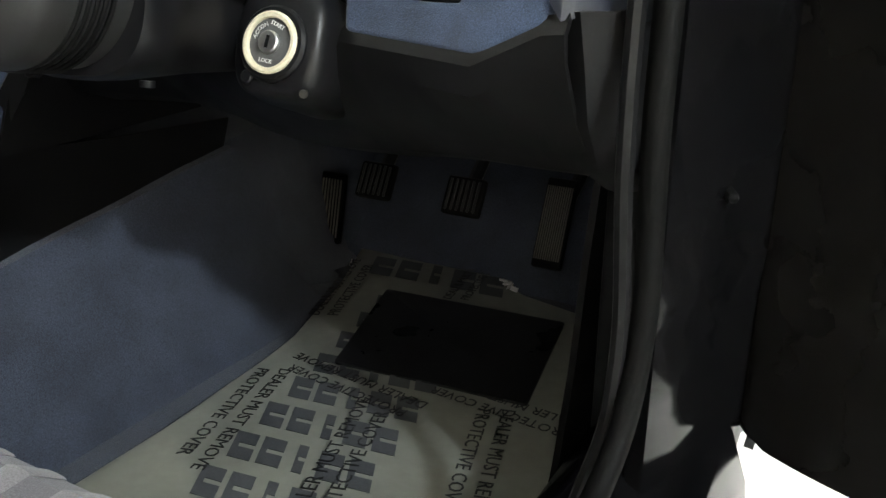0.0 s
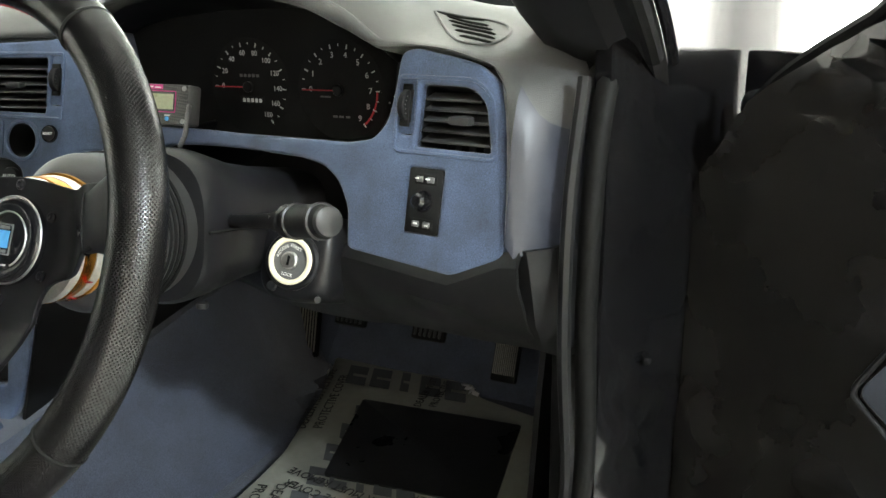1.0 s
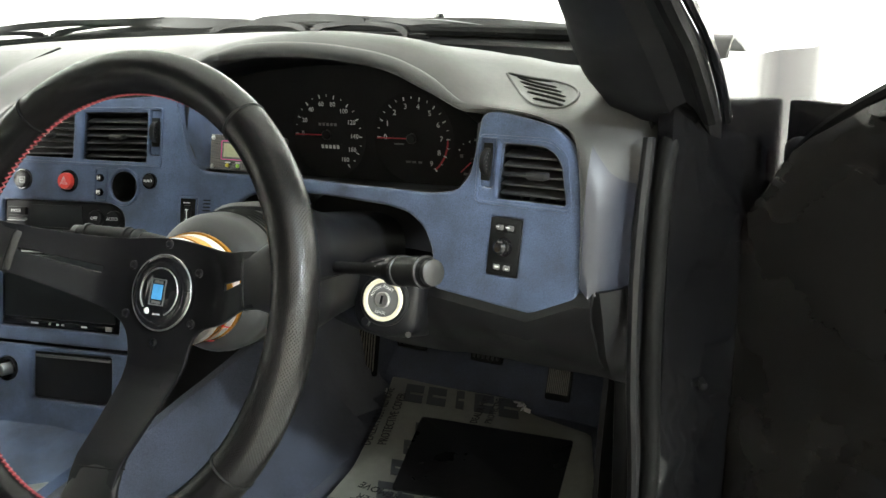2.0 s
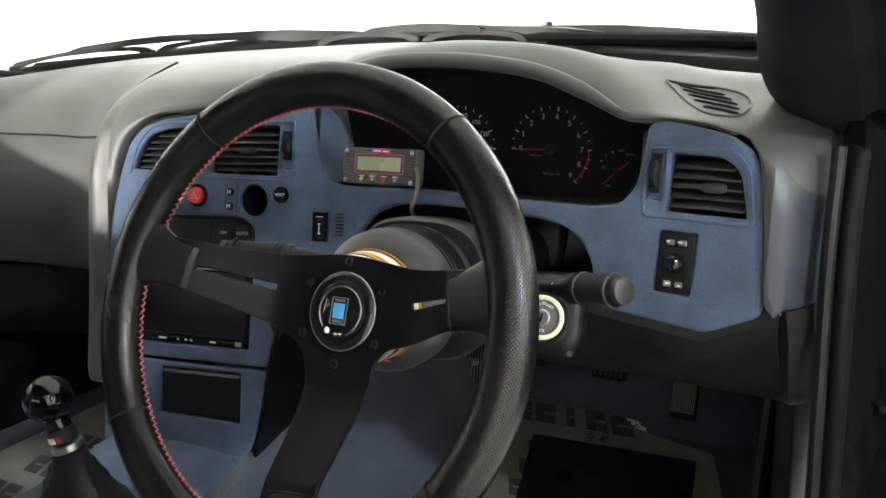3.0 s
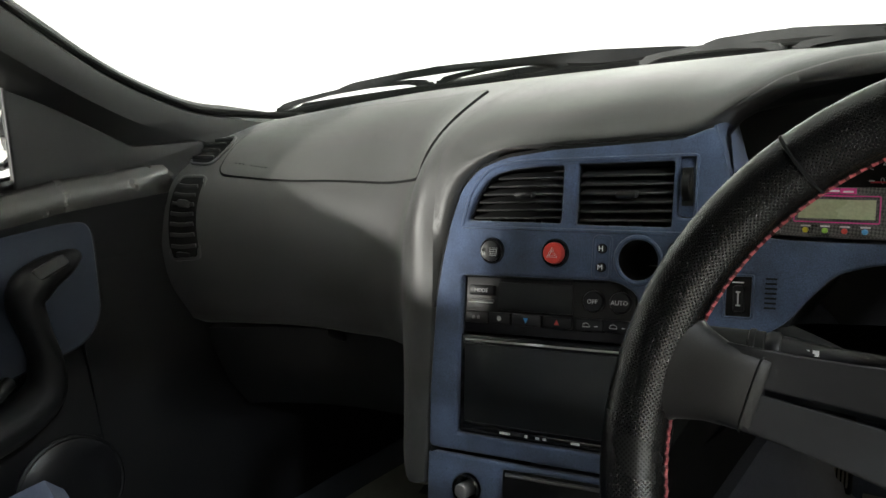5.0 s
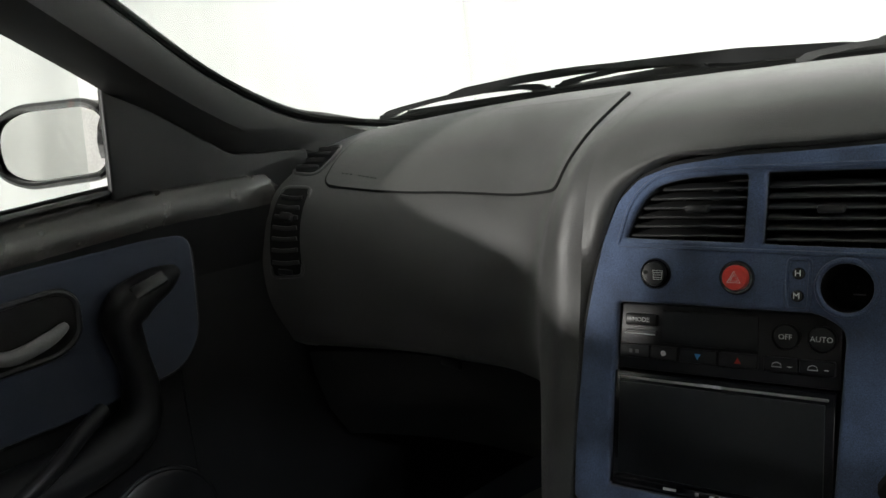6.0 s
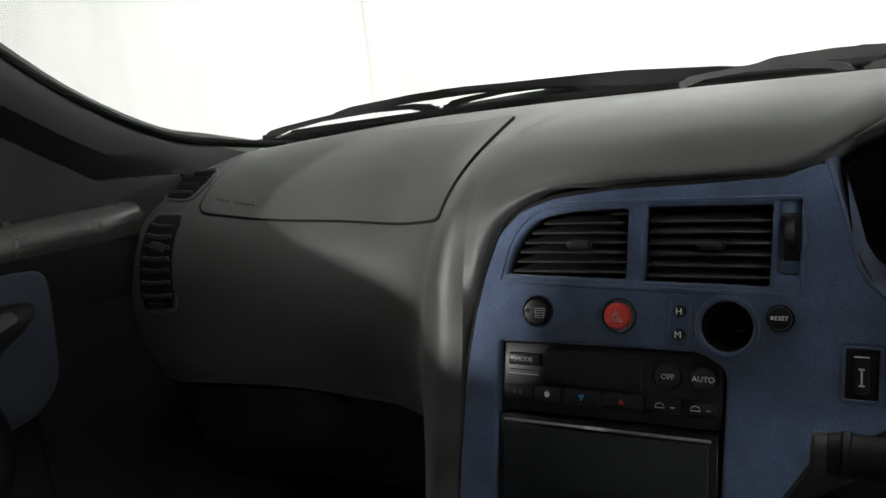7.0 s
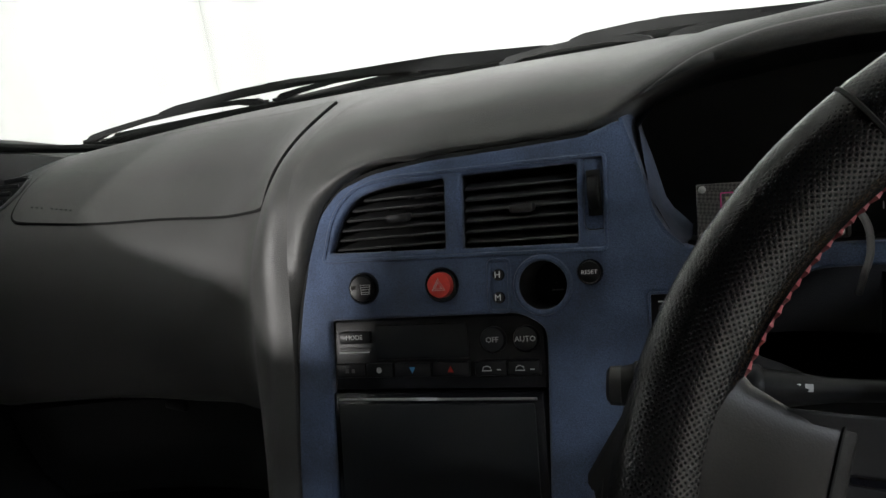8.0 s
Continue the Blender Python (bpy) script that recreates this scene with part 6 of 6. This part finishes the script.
part("belt_trim", tube([(DX + 0.004, y, belt(y) + 0.007) for y in np.linspace(-0.95, 0.09, 24)], 0.0055, 8), GLOSS, door_l, "glossy belt trim")
part("belt_seal", tube([(DX - 0.014, y, belt(y) + 0.010) for y in np.linspace(-0.95, 0.09, 24)], 0.006, 8), RUBBER, door_l)
side = frame_at((DX + 0.010, 0, 0), (0, 1, 0), (0, 0, 1))  # x forward, y up, z into the car
insert = rounded([(-0.85, 0.770), (0.09, 0.800), (0.137, 0.795), (0.137, 0.755), (0.130, 0.66), (0.10, 0.625), (-0.03, 0.605), (-0.85, 0.56)], [0.02, 0.03, 0.03, 0.02, 0.03, 0.03, 0.03, 0.02], 6)
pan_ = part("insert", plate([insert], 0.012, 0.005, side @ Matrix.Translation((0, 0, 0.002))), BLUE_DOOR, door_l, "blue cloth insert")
part("insert_edge", tube([side @ Vector((x, z, 0.006)) for x, z in insert], 0.004, 6, closed=True), TRIM, pan_)
recess = rounded([(-0.25, 0.748), (-0.035, 0.762), (-0.018, 0.748), (-0.020, 0.705), (-0.045, 0.688), (-0.25, 0.672)], [0.01, 0.012, 0.012, 0.014, 0.014, 0.01], 5)
cup = part("handle_cup", plate([recess], 0.004, 0.001, side @ Matrix.Translation((0, 0, 0.0135))), DARK, door_l, "dark inner handle recess")
part("cup_rim", tube([side @ Vector((x, z, 0.016)) for x, z in recess], 0.0042, 8, closed=True), SATIN, cup)
part("pull_lever", tube(catmull([side @ Vector(p) for p in ((-0.13, 0.708, 0.024), (-0.10, 0.702, 0.030), (-0.06, 0.712, 0.030), (-0.036, 0.722, 0.024))], 12), [0.004, 0.005, 0.0055, 0.006, 0.006, 0.006, 0.006, 0.006, 0.0055, 0.005, 0.0045, 0.003], 10, flat=1.5), GREY, cup, "grey inner door lever")
part("lock_tab", rbox((0.022, 0.016, 0.012), side @ Matrix.Translation((-0.118, 0.735, 0.018)), 0.004), NEEDLE, cup)
path = catmull([(0.105, 0.752, 0.014), (0.075, 0.748, 0.034), (0.035, 0.735, 0.046), (0.018, 0.715, 0.046), (0.022, 0.68, 0.044), (0.030, 0.63, 0.040), (0.020, 0.585, 0.036), (-0.03, 0.56, 0.036), (-0.12, 0.55, 0.036), (-0.3, 0.545, 0.034), (-0.6, 0.54, 0.03)], 44)
rad = np.interp(np.linspace(0, 1, 44), [0, 0.1, 0.22, 0.33, 0.45, 0.6, 0.75, 1], [0.012, 0.022, 0.030, 0.026, 0.022, 0.030, 0.036, 0.034])
part("grab_handle", tube([side @ Vector(p) for p in path], rad, 16, flat=0.85), TRIM, door_l, "black grab handle running into the armrest")
part("window_switch", rbox((0.046, 0.018, 0.012), side @ Matrix.Translation((0.050, 0.752, 0.066)) @ Matrix.Rotation(radians(18), 4, "Z") @ Matrix.Rotation(radians(-30), 4, "X"), 0.005), SATIN, door_l, "black window switch")
part("armrest_ridge", tube(catmull([side @ Vector(p) for p in ((-0.02, 0.615, 0.040), (-0.055, 0.602, 0.060), (-0.10, 0.575, 0.072), (-0.16, 0.548, 0.074), (-0.26, 0.538, 0.072))], 18), 0.010, 10), SATIN, door_l)
speaker = part("speaker_grille", lathe([(0.075, 0.0), (0.075, 0.008), (0.068, 0.014), (0.03, 0.016), (0.001, 0.016)], side @ Matrix.Translation((0.04, 0.43, 0.002)), 40), SATIN, door_l, "round black speaker grille")
part("grille_ring", tube([side @ Vector((0.04 + 0.074 * math.cos(a), 0.43 + 0.074 * math.sin(a), 0.010)) for a in np.linspace(0, 6.283, 40, endpoint=False)], 0.004, 6, closed=True), TRIM, speaker)
part("outer_skin", rbox((0.02, 1.30, 0.58), Matrix.Translation((-0.84, -0.31, 0.50)), 0.008), PAINT, door_l)
part("sail_panel", plate([rounded([(0.050, 0.825), (0.062, 0.990), (0.075, 0.985), (0.15, 0.935), (0.225, 0.887), (0.345, 0.880), (0.345, 0.82), (0.16, 0.82)], 0.006)], 0.014, 0.004, side @ Matrix.Translation((0, 0, -0.012))), TRIM, door_l, "black triangular mirror cover")
pane = part("door_glass", rbox((0.004, 0.95, 0.34), Matrix.Translation((-0.757, -0.44, 1.02)) @ Matrix.Rotation(radians(10), 4, "Y"), 0.0), GLASS, door_l, "clear side window")
pane.visible_shadow = False

mirror = thing("door_mirror", "black oval door mirror outside the passenger window", "door mirror")
MP = frame_at((-0.913, 0.043, 0.927), (0.887, 0.46, 0.02), (0, 0.05, 1))
mo = rounded([(-0.098, -0.03), (-0.098, 0.03), (-0.05, 0.054), (0.07, 0.050), (0.098, 0.035), (0.105, -0.02), (0.085, -0.05), (-0.05, -0.054)], [0.03, 0.03, 0.03, 0.03, 0.03, 0.03, 0.02, 0.03], 6)
shellm = []
for f, dz in ((1.0, 0.0), (1.04, -0.012), (1.02, -0.04), (0.85, -0.075), (0.5, -0.095), (0.15, -0.10)):
    shellm.append([MP @ Vector((x * f, y * f, dz)) for x, y in mo])
part("housing", grid(shellm, closed_v=True), PAINT, mirror, "glossy black mirror housing")
part("lip", tube([MP @ Vector((x * 0.985, y * 0.97, 0.001)) for x, y in mo], 0.0055, 8, closed=True), GLOSS, mirror)
part("glass", plate([[(x * 0.90 , y * 0.86) for x, y in mo]], 0.003, 0.0, MP @ Matrix.Translation((0, 0, -0.005))), MIRROR, mirror, "silver mirror glass")
part("backing", plate([[(x * 0.98, y * 0.97) for x, y in mo]], 0.002, 0.0, MP @ Matrix.Translation((0, 0, -0.012))), TRIM, mirror)
part("foot", tube([MP @ Vector(p) for p in ((0.080, 0.0, -0.03), (0.105, -0.004, -0.032), (0.125, -0.010, -0.03), (0.146, -0.014, -0.025))], [0.036, 0.036, 0.034, 0.034], 16, flat=1.25), PAINT, mirror)

# ---- driver's door post, sill and kick panel ----
post = thing("door_post", "glossy black door post with rubber seal and hinge", "door post")
rows = []
for z in np.linspace(0.90, 0.16, 54):
    s = 0.006 * math.sin((z - 0.3) * 20) + 0.01 * max(0.0, 0.45 - z) * 4 + (0.005 * math.sin(z * 95) if z < 0.56 else 0.0)
    high = 0.90 - (0.90 - z) * 0.58 / 0.74
    rows.append([(0.655, 0.40, z), (0.676, 0.315, z), (0.690, 0.312, z), (0.704, 0.335 + s, z), (0.716, 0.40 + s, z), (0.732, 0.49, high), (0.75, 0.56, high), (0.78, 0.60, high), (0.80, 0.85, high)])
part("post_panel", thicken(grid(rows), 0.01), POST_PAINT, post, "glossy black painted post")
part("door_seal", tube(catmull([(0.684, 0.42, 0.872), (0.686, 0.335, 0.850), (0.684, 0.300, 0.78), (0.685, 0.282, 0.65), (0.684, 0.298, 0.50), (0.678, 0.268, 0.405), (0.672, 0.14, 0.368), (0.668, -0.1, 0.362), (0.668, -0.9, 0.362)], 60), 0.0095, 10), RUBBER, post, "black rubber door seal")
part("inner_seal", tube(catmull([(0.672, 0.30, 0.84), (0.672, 0.268, 0.74), (0.673, 0.262, 0.62), (0.670, 0.29, 0.48), (0.662, 0.27, 0.39), (0.655, 0.10, 0.352), (0.652, -0.9, 0.346)], 50), 0.006, 8), TRIM, post)
part("check_strap", rbox((0.009, 0.026, 0.009), Matrix.Translation((0.715, 0.382, 0.575)) @ Matrix.Rotation(radians(25), 4, "Z"), 0.004), RUBBER, post)
for z in (0.679, 0.40):
    hb = part("hinge", rbox((0.035, 0.06, 0.055), Matrix.Translation((0.742, 0.545, z)) @ Matrix.Rotation(radians(35), 4, "Z"), 0.008), PAINT, post)
    part("hinge_bolt", lathe([(0.008, 0), (0.008, 0.006), (0.005, 0.008)], frame_at((0.716, 0.520, z + 0.004), (1, 0.3, 0), (0, 0, 1)), 12), CHROME, hb, "bright hinge bolt")
sill = thing("door_sill", "black door sill with scuffed painted edge", "door sill")
rows = []
for y in np.linspace(-1.0, 0.42, 22):
    w = 0.03 * max(0.0, (y - 0.25) / 0.17)
    rows.append([(0.595, y, 0.235), (0.602, y, 0.30), (0.615, y, 0.335), (0.645, y, 0.350 + w), (0.672, y, 0.352 + w), (0.680, y, 0.344 + w), (0.706, y, 0.338 + w), (0.734, y, 0.334 + w), (0.750, y, 0.318), (0.757, y, 0.26), (0.752, y, 0.19)])
part("sill_panel", thicken(grid(rows), 0.006), POST_PAINT, sill)
part("scuff_plate", rbox((0.052, 1.1, 0.005), Matrix.Translation((0.632, -0.32, 0.353)), 0.002), TRIM, sill)
part("sill_edge", tube([(0.728, y, 0.3385) for y in np.linspace(-1, 0.36, 20)], 0.0028, 6), STEEL, sill, "scuffed bright sill edge")
part("kick_panel", rbox((0.02, 0.62, 0.42), Matrix.Translation((0.630, 0.70, 0.43)), 0.006), TRIM, body, "black kick panel")
rows = []
for y in np.linspace(0.385, 0.95, 12):
    rows.append([(0.622, y, 0.62), (0.612, y, 0.50), (0.606, y, 0.40), (0.596, y, 0.30), (0.588, y, 0.236)])
part("kick_trim", thicken(grid(rows), 0.006), TRIM, body)

# ---- driver's door, open ----
door_r = thing("driver_door", "open black car door with a moulded dark card", "car door", "car doors")
OPEN = radians(60)
DD = frame_at((0.735, 0.50, 0.0), (math.sin(OPEN), -math.cos(OPEN), 0), (0, 0, 1))  # x towards the lock, y up, z into the car
if (DD.to_3x3() @ Vector((0, 0, 1))).y > 0:
    DD = DD @ Matrix.Diagonal((1, 1, -1, 1))
card = rounded([(-0.022, 0.41), (-0.016, 0.56), (-0.010, 0.66), (0.010, 0.737), (0.062, 0.806), (0.146, 0.861), (0.21, 0.893), (0.36, 0.908), (1.05, 0.925), (1.08, 0.45), (1.0, 0.345), (0.30, 0.340), (0.140, 0.332), (0.075, 0.325), (0.018, 0.324), (-0.012, 0.342)], 0.03, 5)


def card_relief(u, z):
    edge = min(1.0, max(0.0, (u + 0.02) / 0.05))
    roll = 0.016 * math.exp(-(((z - (0.76 + 0.55 * min(u, 0.2))) / 0.018) ** 2)) + 0.010 * math.exp(-(((z - (0.715 + 0.50 * min(u, 0.2))) / 0.014) ** 2))
    lower = 0.014 * (1 / (1 + math.exp((z - 0.487 - 0.05 * (u - 0.05) ** 2) / 0.006)))
    bulge = 0.012 * math.exp(-(((z - 0.62) / 0.09) ** 2)) * min(1, max(0, u) / 0.15)
    return edge * (roll + lower + bulge)


bm = plate([card], 0.0, 0.0)
for k in range(1, 40):
    bmesh.ops.bisect_plane(bm, geom=bm.verts[:] + bm.edges[:] + bm.faces[:], plane_co=(0, 0.29 + k * 0.016, 0), plane_no=(0, 1, 0))
for k in range(1, 26):
    bmesh.ops.bisect_plane(bm, geom=bm.verts[:] + bm.edges[:] + bm.faces[:], plane_co=(-0.02 + k * 0.016 * (1 + k * 0.06), 0, 0), plane_no=(1, 0, 0))
bmesh.ops.remove_doubles(bm, verts=bm.verts[:], dist=1e-5)
for v in bm.verts:
    v.co = DD @ Vector((v.co.x, v.co.y, card_relief(v.co.x, v.co.y)))
part("door_card", thicken(bm, 0.008), DOOR_VINYL, door_r, "black moulded vinyl door card")
part("card_edge", tube([DD @ Vector((x, z, -0.004)) for x, z in card], 0.007, 8, closed=True), RUBBER, door_r)
part("weather_strip", tube(catmull([DD @ Vector(p) for p in ((0.004, 0.70, -0.012), (0.020, 0.752, -0.014), (0.066, 0.820, -0.014), (0.146, 0.876, -0.014), (0.22, 0.912, -0.014), (0.5, 0.93, -0.014))], 30), 0.008, 8), RUBBER, door_r)
part("strip_highlight", tube(catmull([DD @ Vector(p) for p in ((0.045, 0.778, 0.004), (0.10, 0.822, 0.006), (0.17, 0.858, 0.006), (0.28, 0.882, 0.006))], 20), [0.002] + [0.0045] * 18 + [0.003], 8), SATIN, door_r)
part("outer_skin", plate([rounded([(-0.005, 0.335), (-0.012, 0.60), (-0.010, 0.845), (1.10, 0.868), (1.12, 0.345)], [0.06, 0.0, 0.003, 0.01, 0.05])], 0.012, 0.003, DD @ Matrix.Translation((0, 0, -0.085))), PAINT, door_r, "black painted outer door skin")
part("inner_frame", plate([rounded([(-0.012, 0.345), (-0.010, 0.70), (0.03, 0.76), (0.15, 0.85), (1.08, 0.87), (1.1, 0.35)], 0.01)], 0.06, 0.004, DD @ Matrix.Translation((0, 0, -0.074))), PAINT, door_r)
part("mirror_mount", rbox((0.14, 0.075, 0.03), DD @ Matrix.Translation((0.075, 0.772, -0.055)), 0.014, 3), SATIN, door_r)
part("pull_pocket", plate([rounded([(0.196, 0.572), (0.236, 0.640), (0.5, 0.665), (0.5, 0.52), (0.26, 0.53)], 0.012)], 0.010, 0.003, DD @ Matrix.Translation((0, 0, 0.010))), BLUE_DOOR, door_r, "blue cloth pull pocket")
part("pocket_trim", tube([DD @ Vector((x, z, 0.019)) for x, z in rounded([(0.190, 0.570), (0.232, 0.645), (0.5, 0.672), (0.5, 0.512), (0.256, 0.522)], 0.012)], 0.003, 8, closed=True), SATIN, door_r)

# ---- pedals ----
def pedal(name, label, centre, wide, tall, lean, ribs, upright, arm_top, rib_of=PEDAL_RIB):
    ob = thing(name, label, "pedal", "pedals")
    m = frame_at(centre, (1, 0, 0), (0, math.sin(radians(lean)), math.cos(radians(lean))))
    part("pad", rbox((wide, tall, 0.012), m, 0.004), RUBBER, ob)
    for k in range(ribs):
        f = (k + 0.5) / ribs - 0.5
        if upright:
            part("rib", rbox((wide * 0.4 / ribs, tall * 0.82, 0.003), m @ Matrix.Translation((f * wide * 0.88, 0, 0.0068)), 0.001, 1), rib_of, ob)
        else:
            part("rib", rbox((wide * 0.82, tall * 0.4 / ribs, 0.003), m @ Matrix.Translation((0, f * tall * 0.85, 0.0068)), 0.001, 1), GREY, ob)
    if arm_top:
        part("arm", tube([m @ Vector((0, 0, -0.008)), (Vector(centre) + Vector(arm_top)) / 2 + Vector((0, 0.03, 0)), arm_top], 0.009, 8), SATIN, ob)
    return ob


pedal("accelerator", "ribbed black accelerator pedal under the dash", (0.443, 0.735, 0.402), 0.041, 0.118, 25, 12, True, (0.47, 0.86, 0.56))
pedal("brake_pedal", "ribbed black brake pedal under the dash", (0.343, 0.675, 0.439), 0.054, 0.050, 30, 6, True, (0.36, 0.80, 0.62), LOUVRE)
pedal("clutch_pedal", "ribbed black clutch pedal under the dash", (0.210, 0.675, 0.441), 0.054, 0.050, 30, 6, True, (0.22, 0.80, 0.62), LOUVRE)
pedal("foot_rest", "ribbed black foot rest beside the tunnel", (0.026, 0.815, 0.336), 0.046, 0.115, 14, 7, True, None)

# ---- mats ----
def floor_mat(name, label, outline, pad, rows_of, words):
    ob = thing(name, label, "floor mat", "floor mats")
    bm = plate([outline], 0.006, 0.002)
    xs, ys = [p[0] for p in outline], [p[1] for p in outline]
    for k in np.arange(min(xs) + 0.03, max(xs), 0.03):
        bmesh.ops.bisect_plane(bm, geom=bm.verts[:] + bm.edges[:] + bm.faces[:], plane_co=(k, 0, 0), plane_no=(1, 0, 0))
    for k in np.arange(min(ys) + 0.03, max(ys), 0.03):
        bmesh.ops.bisect_plane(bm, geom=bm.verts[:] + bm.edges[:] + bm.faces[:], plane_co=(0, k, 0), plane_no=(0, 1, 0))
    for v in bm.verts:
        v.co.z += mat_height(v.co.x, v.co.y)
    part("film_cover", bm, FILM, ob, "crinkled grey protective film")
    if pad:
        heel = plate([pad], 0.004, 0.001)
        for v in heel.verts:
            v.co.z += mat_height(v.co.x, v.co.y) + 0.0062
        part("heel_pad", heel, HEEL, ob, "black rubber heel pad")
    for x, y, w, h, turn in rows_of:
        for k in range(5):
            wide = (0.34 if k == 2 else 0.80) * w / 5
            shapes = [(-0.36 * wide, 0, 0.28 * wide, 0.98 * h), (0.14 * wide, 0.28 * h, 0.72 * wide, 0.42 * h), (0.14 * wide, -0.28 * h, 0.72 * wide, 0.42 * h)]
            c_, s_ = (k - 2) * w / 5 * math.cos(radians(turn)), (k - 2) * w / 5 * math.sin(radians(turn))
            m = Matrix.Translation((x, y, mat_height(x + c_, y + s_) + 0.0072)) @ Matrix.Rotation(radians(turn), 4, "Z") @ Matrix(((1, -0.34, 0, 0), (0, 1, 0, 0), (0, 0, 1, 0), (0, 0, 0, 1))) @ Matrix.Translation(((k - 2) * w / 5, 0, 0))
            bars(shapes, m, LOGO, ob, "printed_block", True)
    for text, x, y, size, turn in words:
        m = Matrix.Translation((x, y, mat_height(x, y) + 0.0095)) @ Matrix.Rotation(radians(turn), 4, "Z")
        lettering(text, size, m, PRINT, ob, "printed_line", across=0.92)
    return ob


def mat_height(x, y):
    return 0.2465 + 0.0012 * math.sin(x * 23 + y * 11) * math.sin(y * 19 - x * 5) + max(0.0, y - 0.87) * 0.35


MAT = rounded([(0.043, 0.872), (0.205, 0.890), (0.307, 0.902), (0.332, 0.855), (0.357, 0.827), (0.475, 0.796), (0.519, 0.666), (0.551, 0.562), (0.578, 0.477), (0.585, 0.30), (0.58, 0.02), (0.18, 0.02), (0.176, 0.314), (0.168, 0.465), (0.157, 0.549), (0.105, 0.72)], 0.012, 4)
PAD = rounded([(0.182, 0.735), (0.456, 0.758), (0.498, 0.539), (0.249, 0.512)], 0.006)
rows_of = [(0.216, 0.822, 0.235, 0.070, 4)] + [(0.271 + 0.012 * k, 0.705 - 0.0625 * k, 0.168, 0.045, 8) for k in range(0, 9)]
words = []
for text, dx in (("DEALER MUST REMOVE", 0.0), ("PROTECTIVE COVER", 0.028)):
    words += [(text, 0.108 + dx, 0.712, 0.0165, 109), (text, 0.238 - dx, 0.366, 0.0160, 285), (text, 0.366 + dx, 0.350, 0.0170, 106),
              (text, 0.300, 0.492 - dx * 0.95, 0.0155, 173), (text, 0.515 - dx, 0.415, 0.0160, 286), (text, 0.262 + dx * 0.9, 0.835, 0.0135, 100), (text, 0.475, 0.535 - dx * 0.9, 0.0150, 176)]
floor_mat("driver_mat", "grey patterned floor mat under printed protective film", MAT, PAD, rows_of, words)
for k, (x, y) in enumerate(((0.318, 0.852), (0.327, 0.845), (0.335, 0.838), (0.070, 0.800), (0.345, 0.832))):
    part("film_tear", rbox((0.014, 0.0016, 0.007), Matrix.Translation((x, y, mat_height(x, y) + 0.009)) @ Matrix.Rotation(0.7 * k, 4, "Z") @ Matrix.Rotation(0.5, 4, "X"), 0.0), WHITE, bpy.data.objects["driver_mat"], smooth=False)
MAT_L = rounded([(-0.245, 0.62), (-0.30, 0.86), (-0.62, 0.86), (-0.66, 0.60), (-0.66, 0.12), (-0.36, 0.10), (-0.34, 0.3)], 0.015, 4)
rows_l = [(-0.47, 0.80 - 0.085 * k, 0.20, 0.050, 3) for k in range(8)]
floor_mat("passenger_mat", "grey patterned passenger mat under protective film", MAT_L, None, rows_l, [("PROTECTIVE COVER", -0.36, 0.5, 0.015, 96)])

# ---- seats ----
def seat(name, label, cx, front, cloth, stripe):
    rows = []
    for y in np.linspace(front, front - 0.50, 24):
        f = (front - y) / 0.50
        nose = min(1.0, f / 0.10)
        lift = math.sqrt(max(0.0, 1 - (1 - nose) ** 2))
        row = []
        for x in np.linspace(-0.245, 0.245, 29):
            side_ = 0.055 * max(0.0, (abs(x) - 0.165) / 0.08) ** 2 if abs(x) < 0.235 else 0.02
            row.append((cx + x, y, 0.34 + (0.115 + side_) * lift - 0.045 * f - (0.05 if abs(x) > 0.24 else 0)))
        rows.append(row)
    bm = grid(rows)
    for a, c in ((rows[0], 0),):
        low = [(x, y - 0.004, 0.27) for x, y, z in a]
        grid([a, low], bm=bm)
    for k in (0, -1):
        grid([[r[k] for r in rows], [(r[k][0], r[k][1], 0.26) for r in rows]], bm=bm)
    ob = part(name, bm, cloth, body, label)
    for x in np.linspace(-0.15, 0.15, 7):
        line = [(cx + x, rows[k][14][1], rows[k][14][2] + 0.0012) for k in range(1, 23)]
        part("stripe", tube(line, 0.011, 8, flat=0.12), stripe, ob)
    back = []
    for z in np.linspace(0.40, 0.98, 14):
        y = front - 0.50 - 0.28 * (z - 0.40)
        back.append([(cx + x, y - 0.02 + 0.05 * max(0.0, (abs(x) - 0.15) / 0.08) ** 2, z) for x in np.linspace(-0.23, 0.23, 17)])
    part("backrest", thicken(grid(back), 0.10), cloth, ob)
    part("base", rbox((0.42, 0.46, 0.05), Matrix.Translation((cx, front - 0.27, 0.255)), 0.01), TRIM, ob)
    return ob


seat("driver_seat", "grey striped cloth driver's seat", 0.345, 0.062, SEAT, SEAT_LIGHT)
seat("passenger_seat", "dark blue cloth passenger seat", -0.47, 0.03, SEAT_BLUE, SEAT)
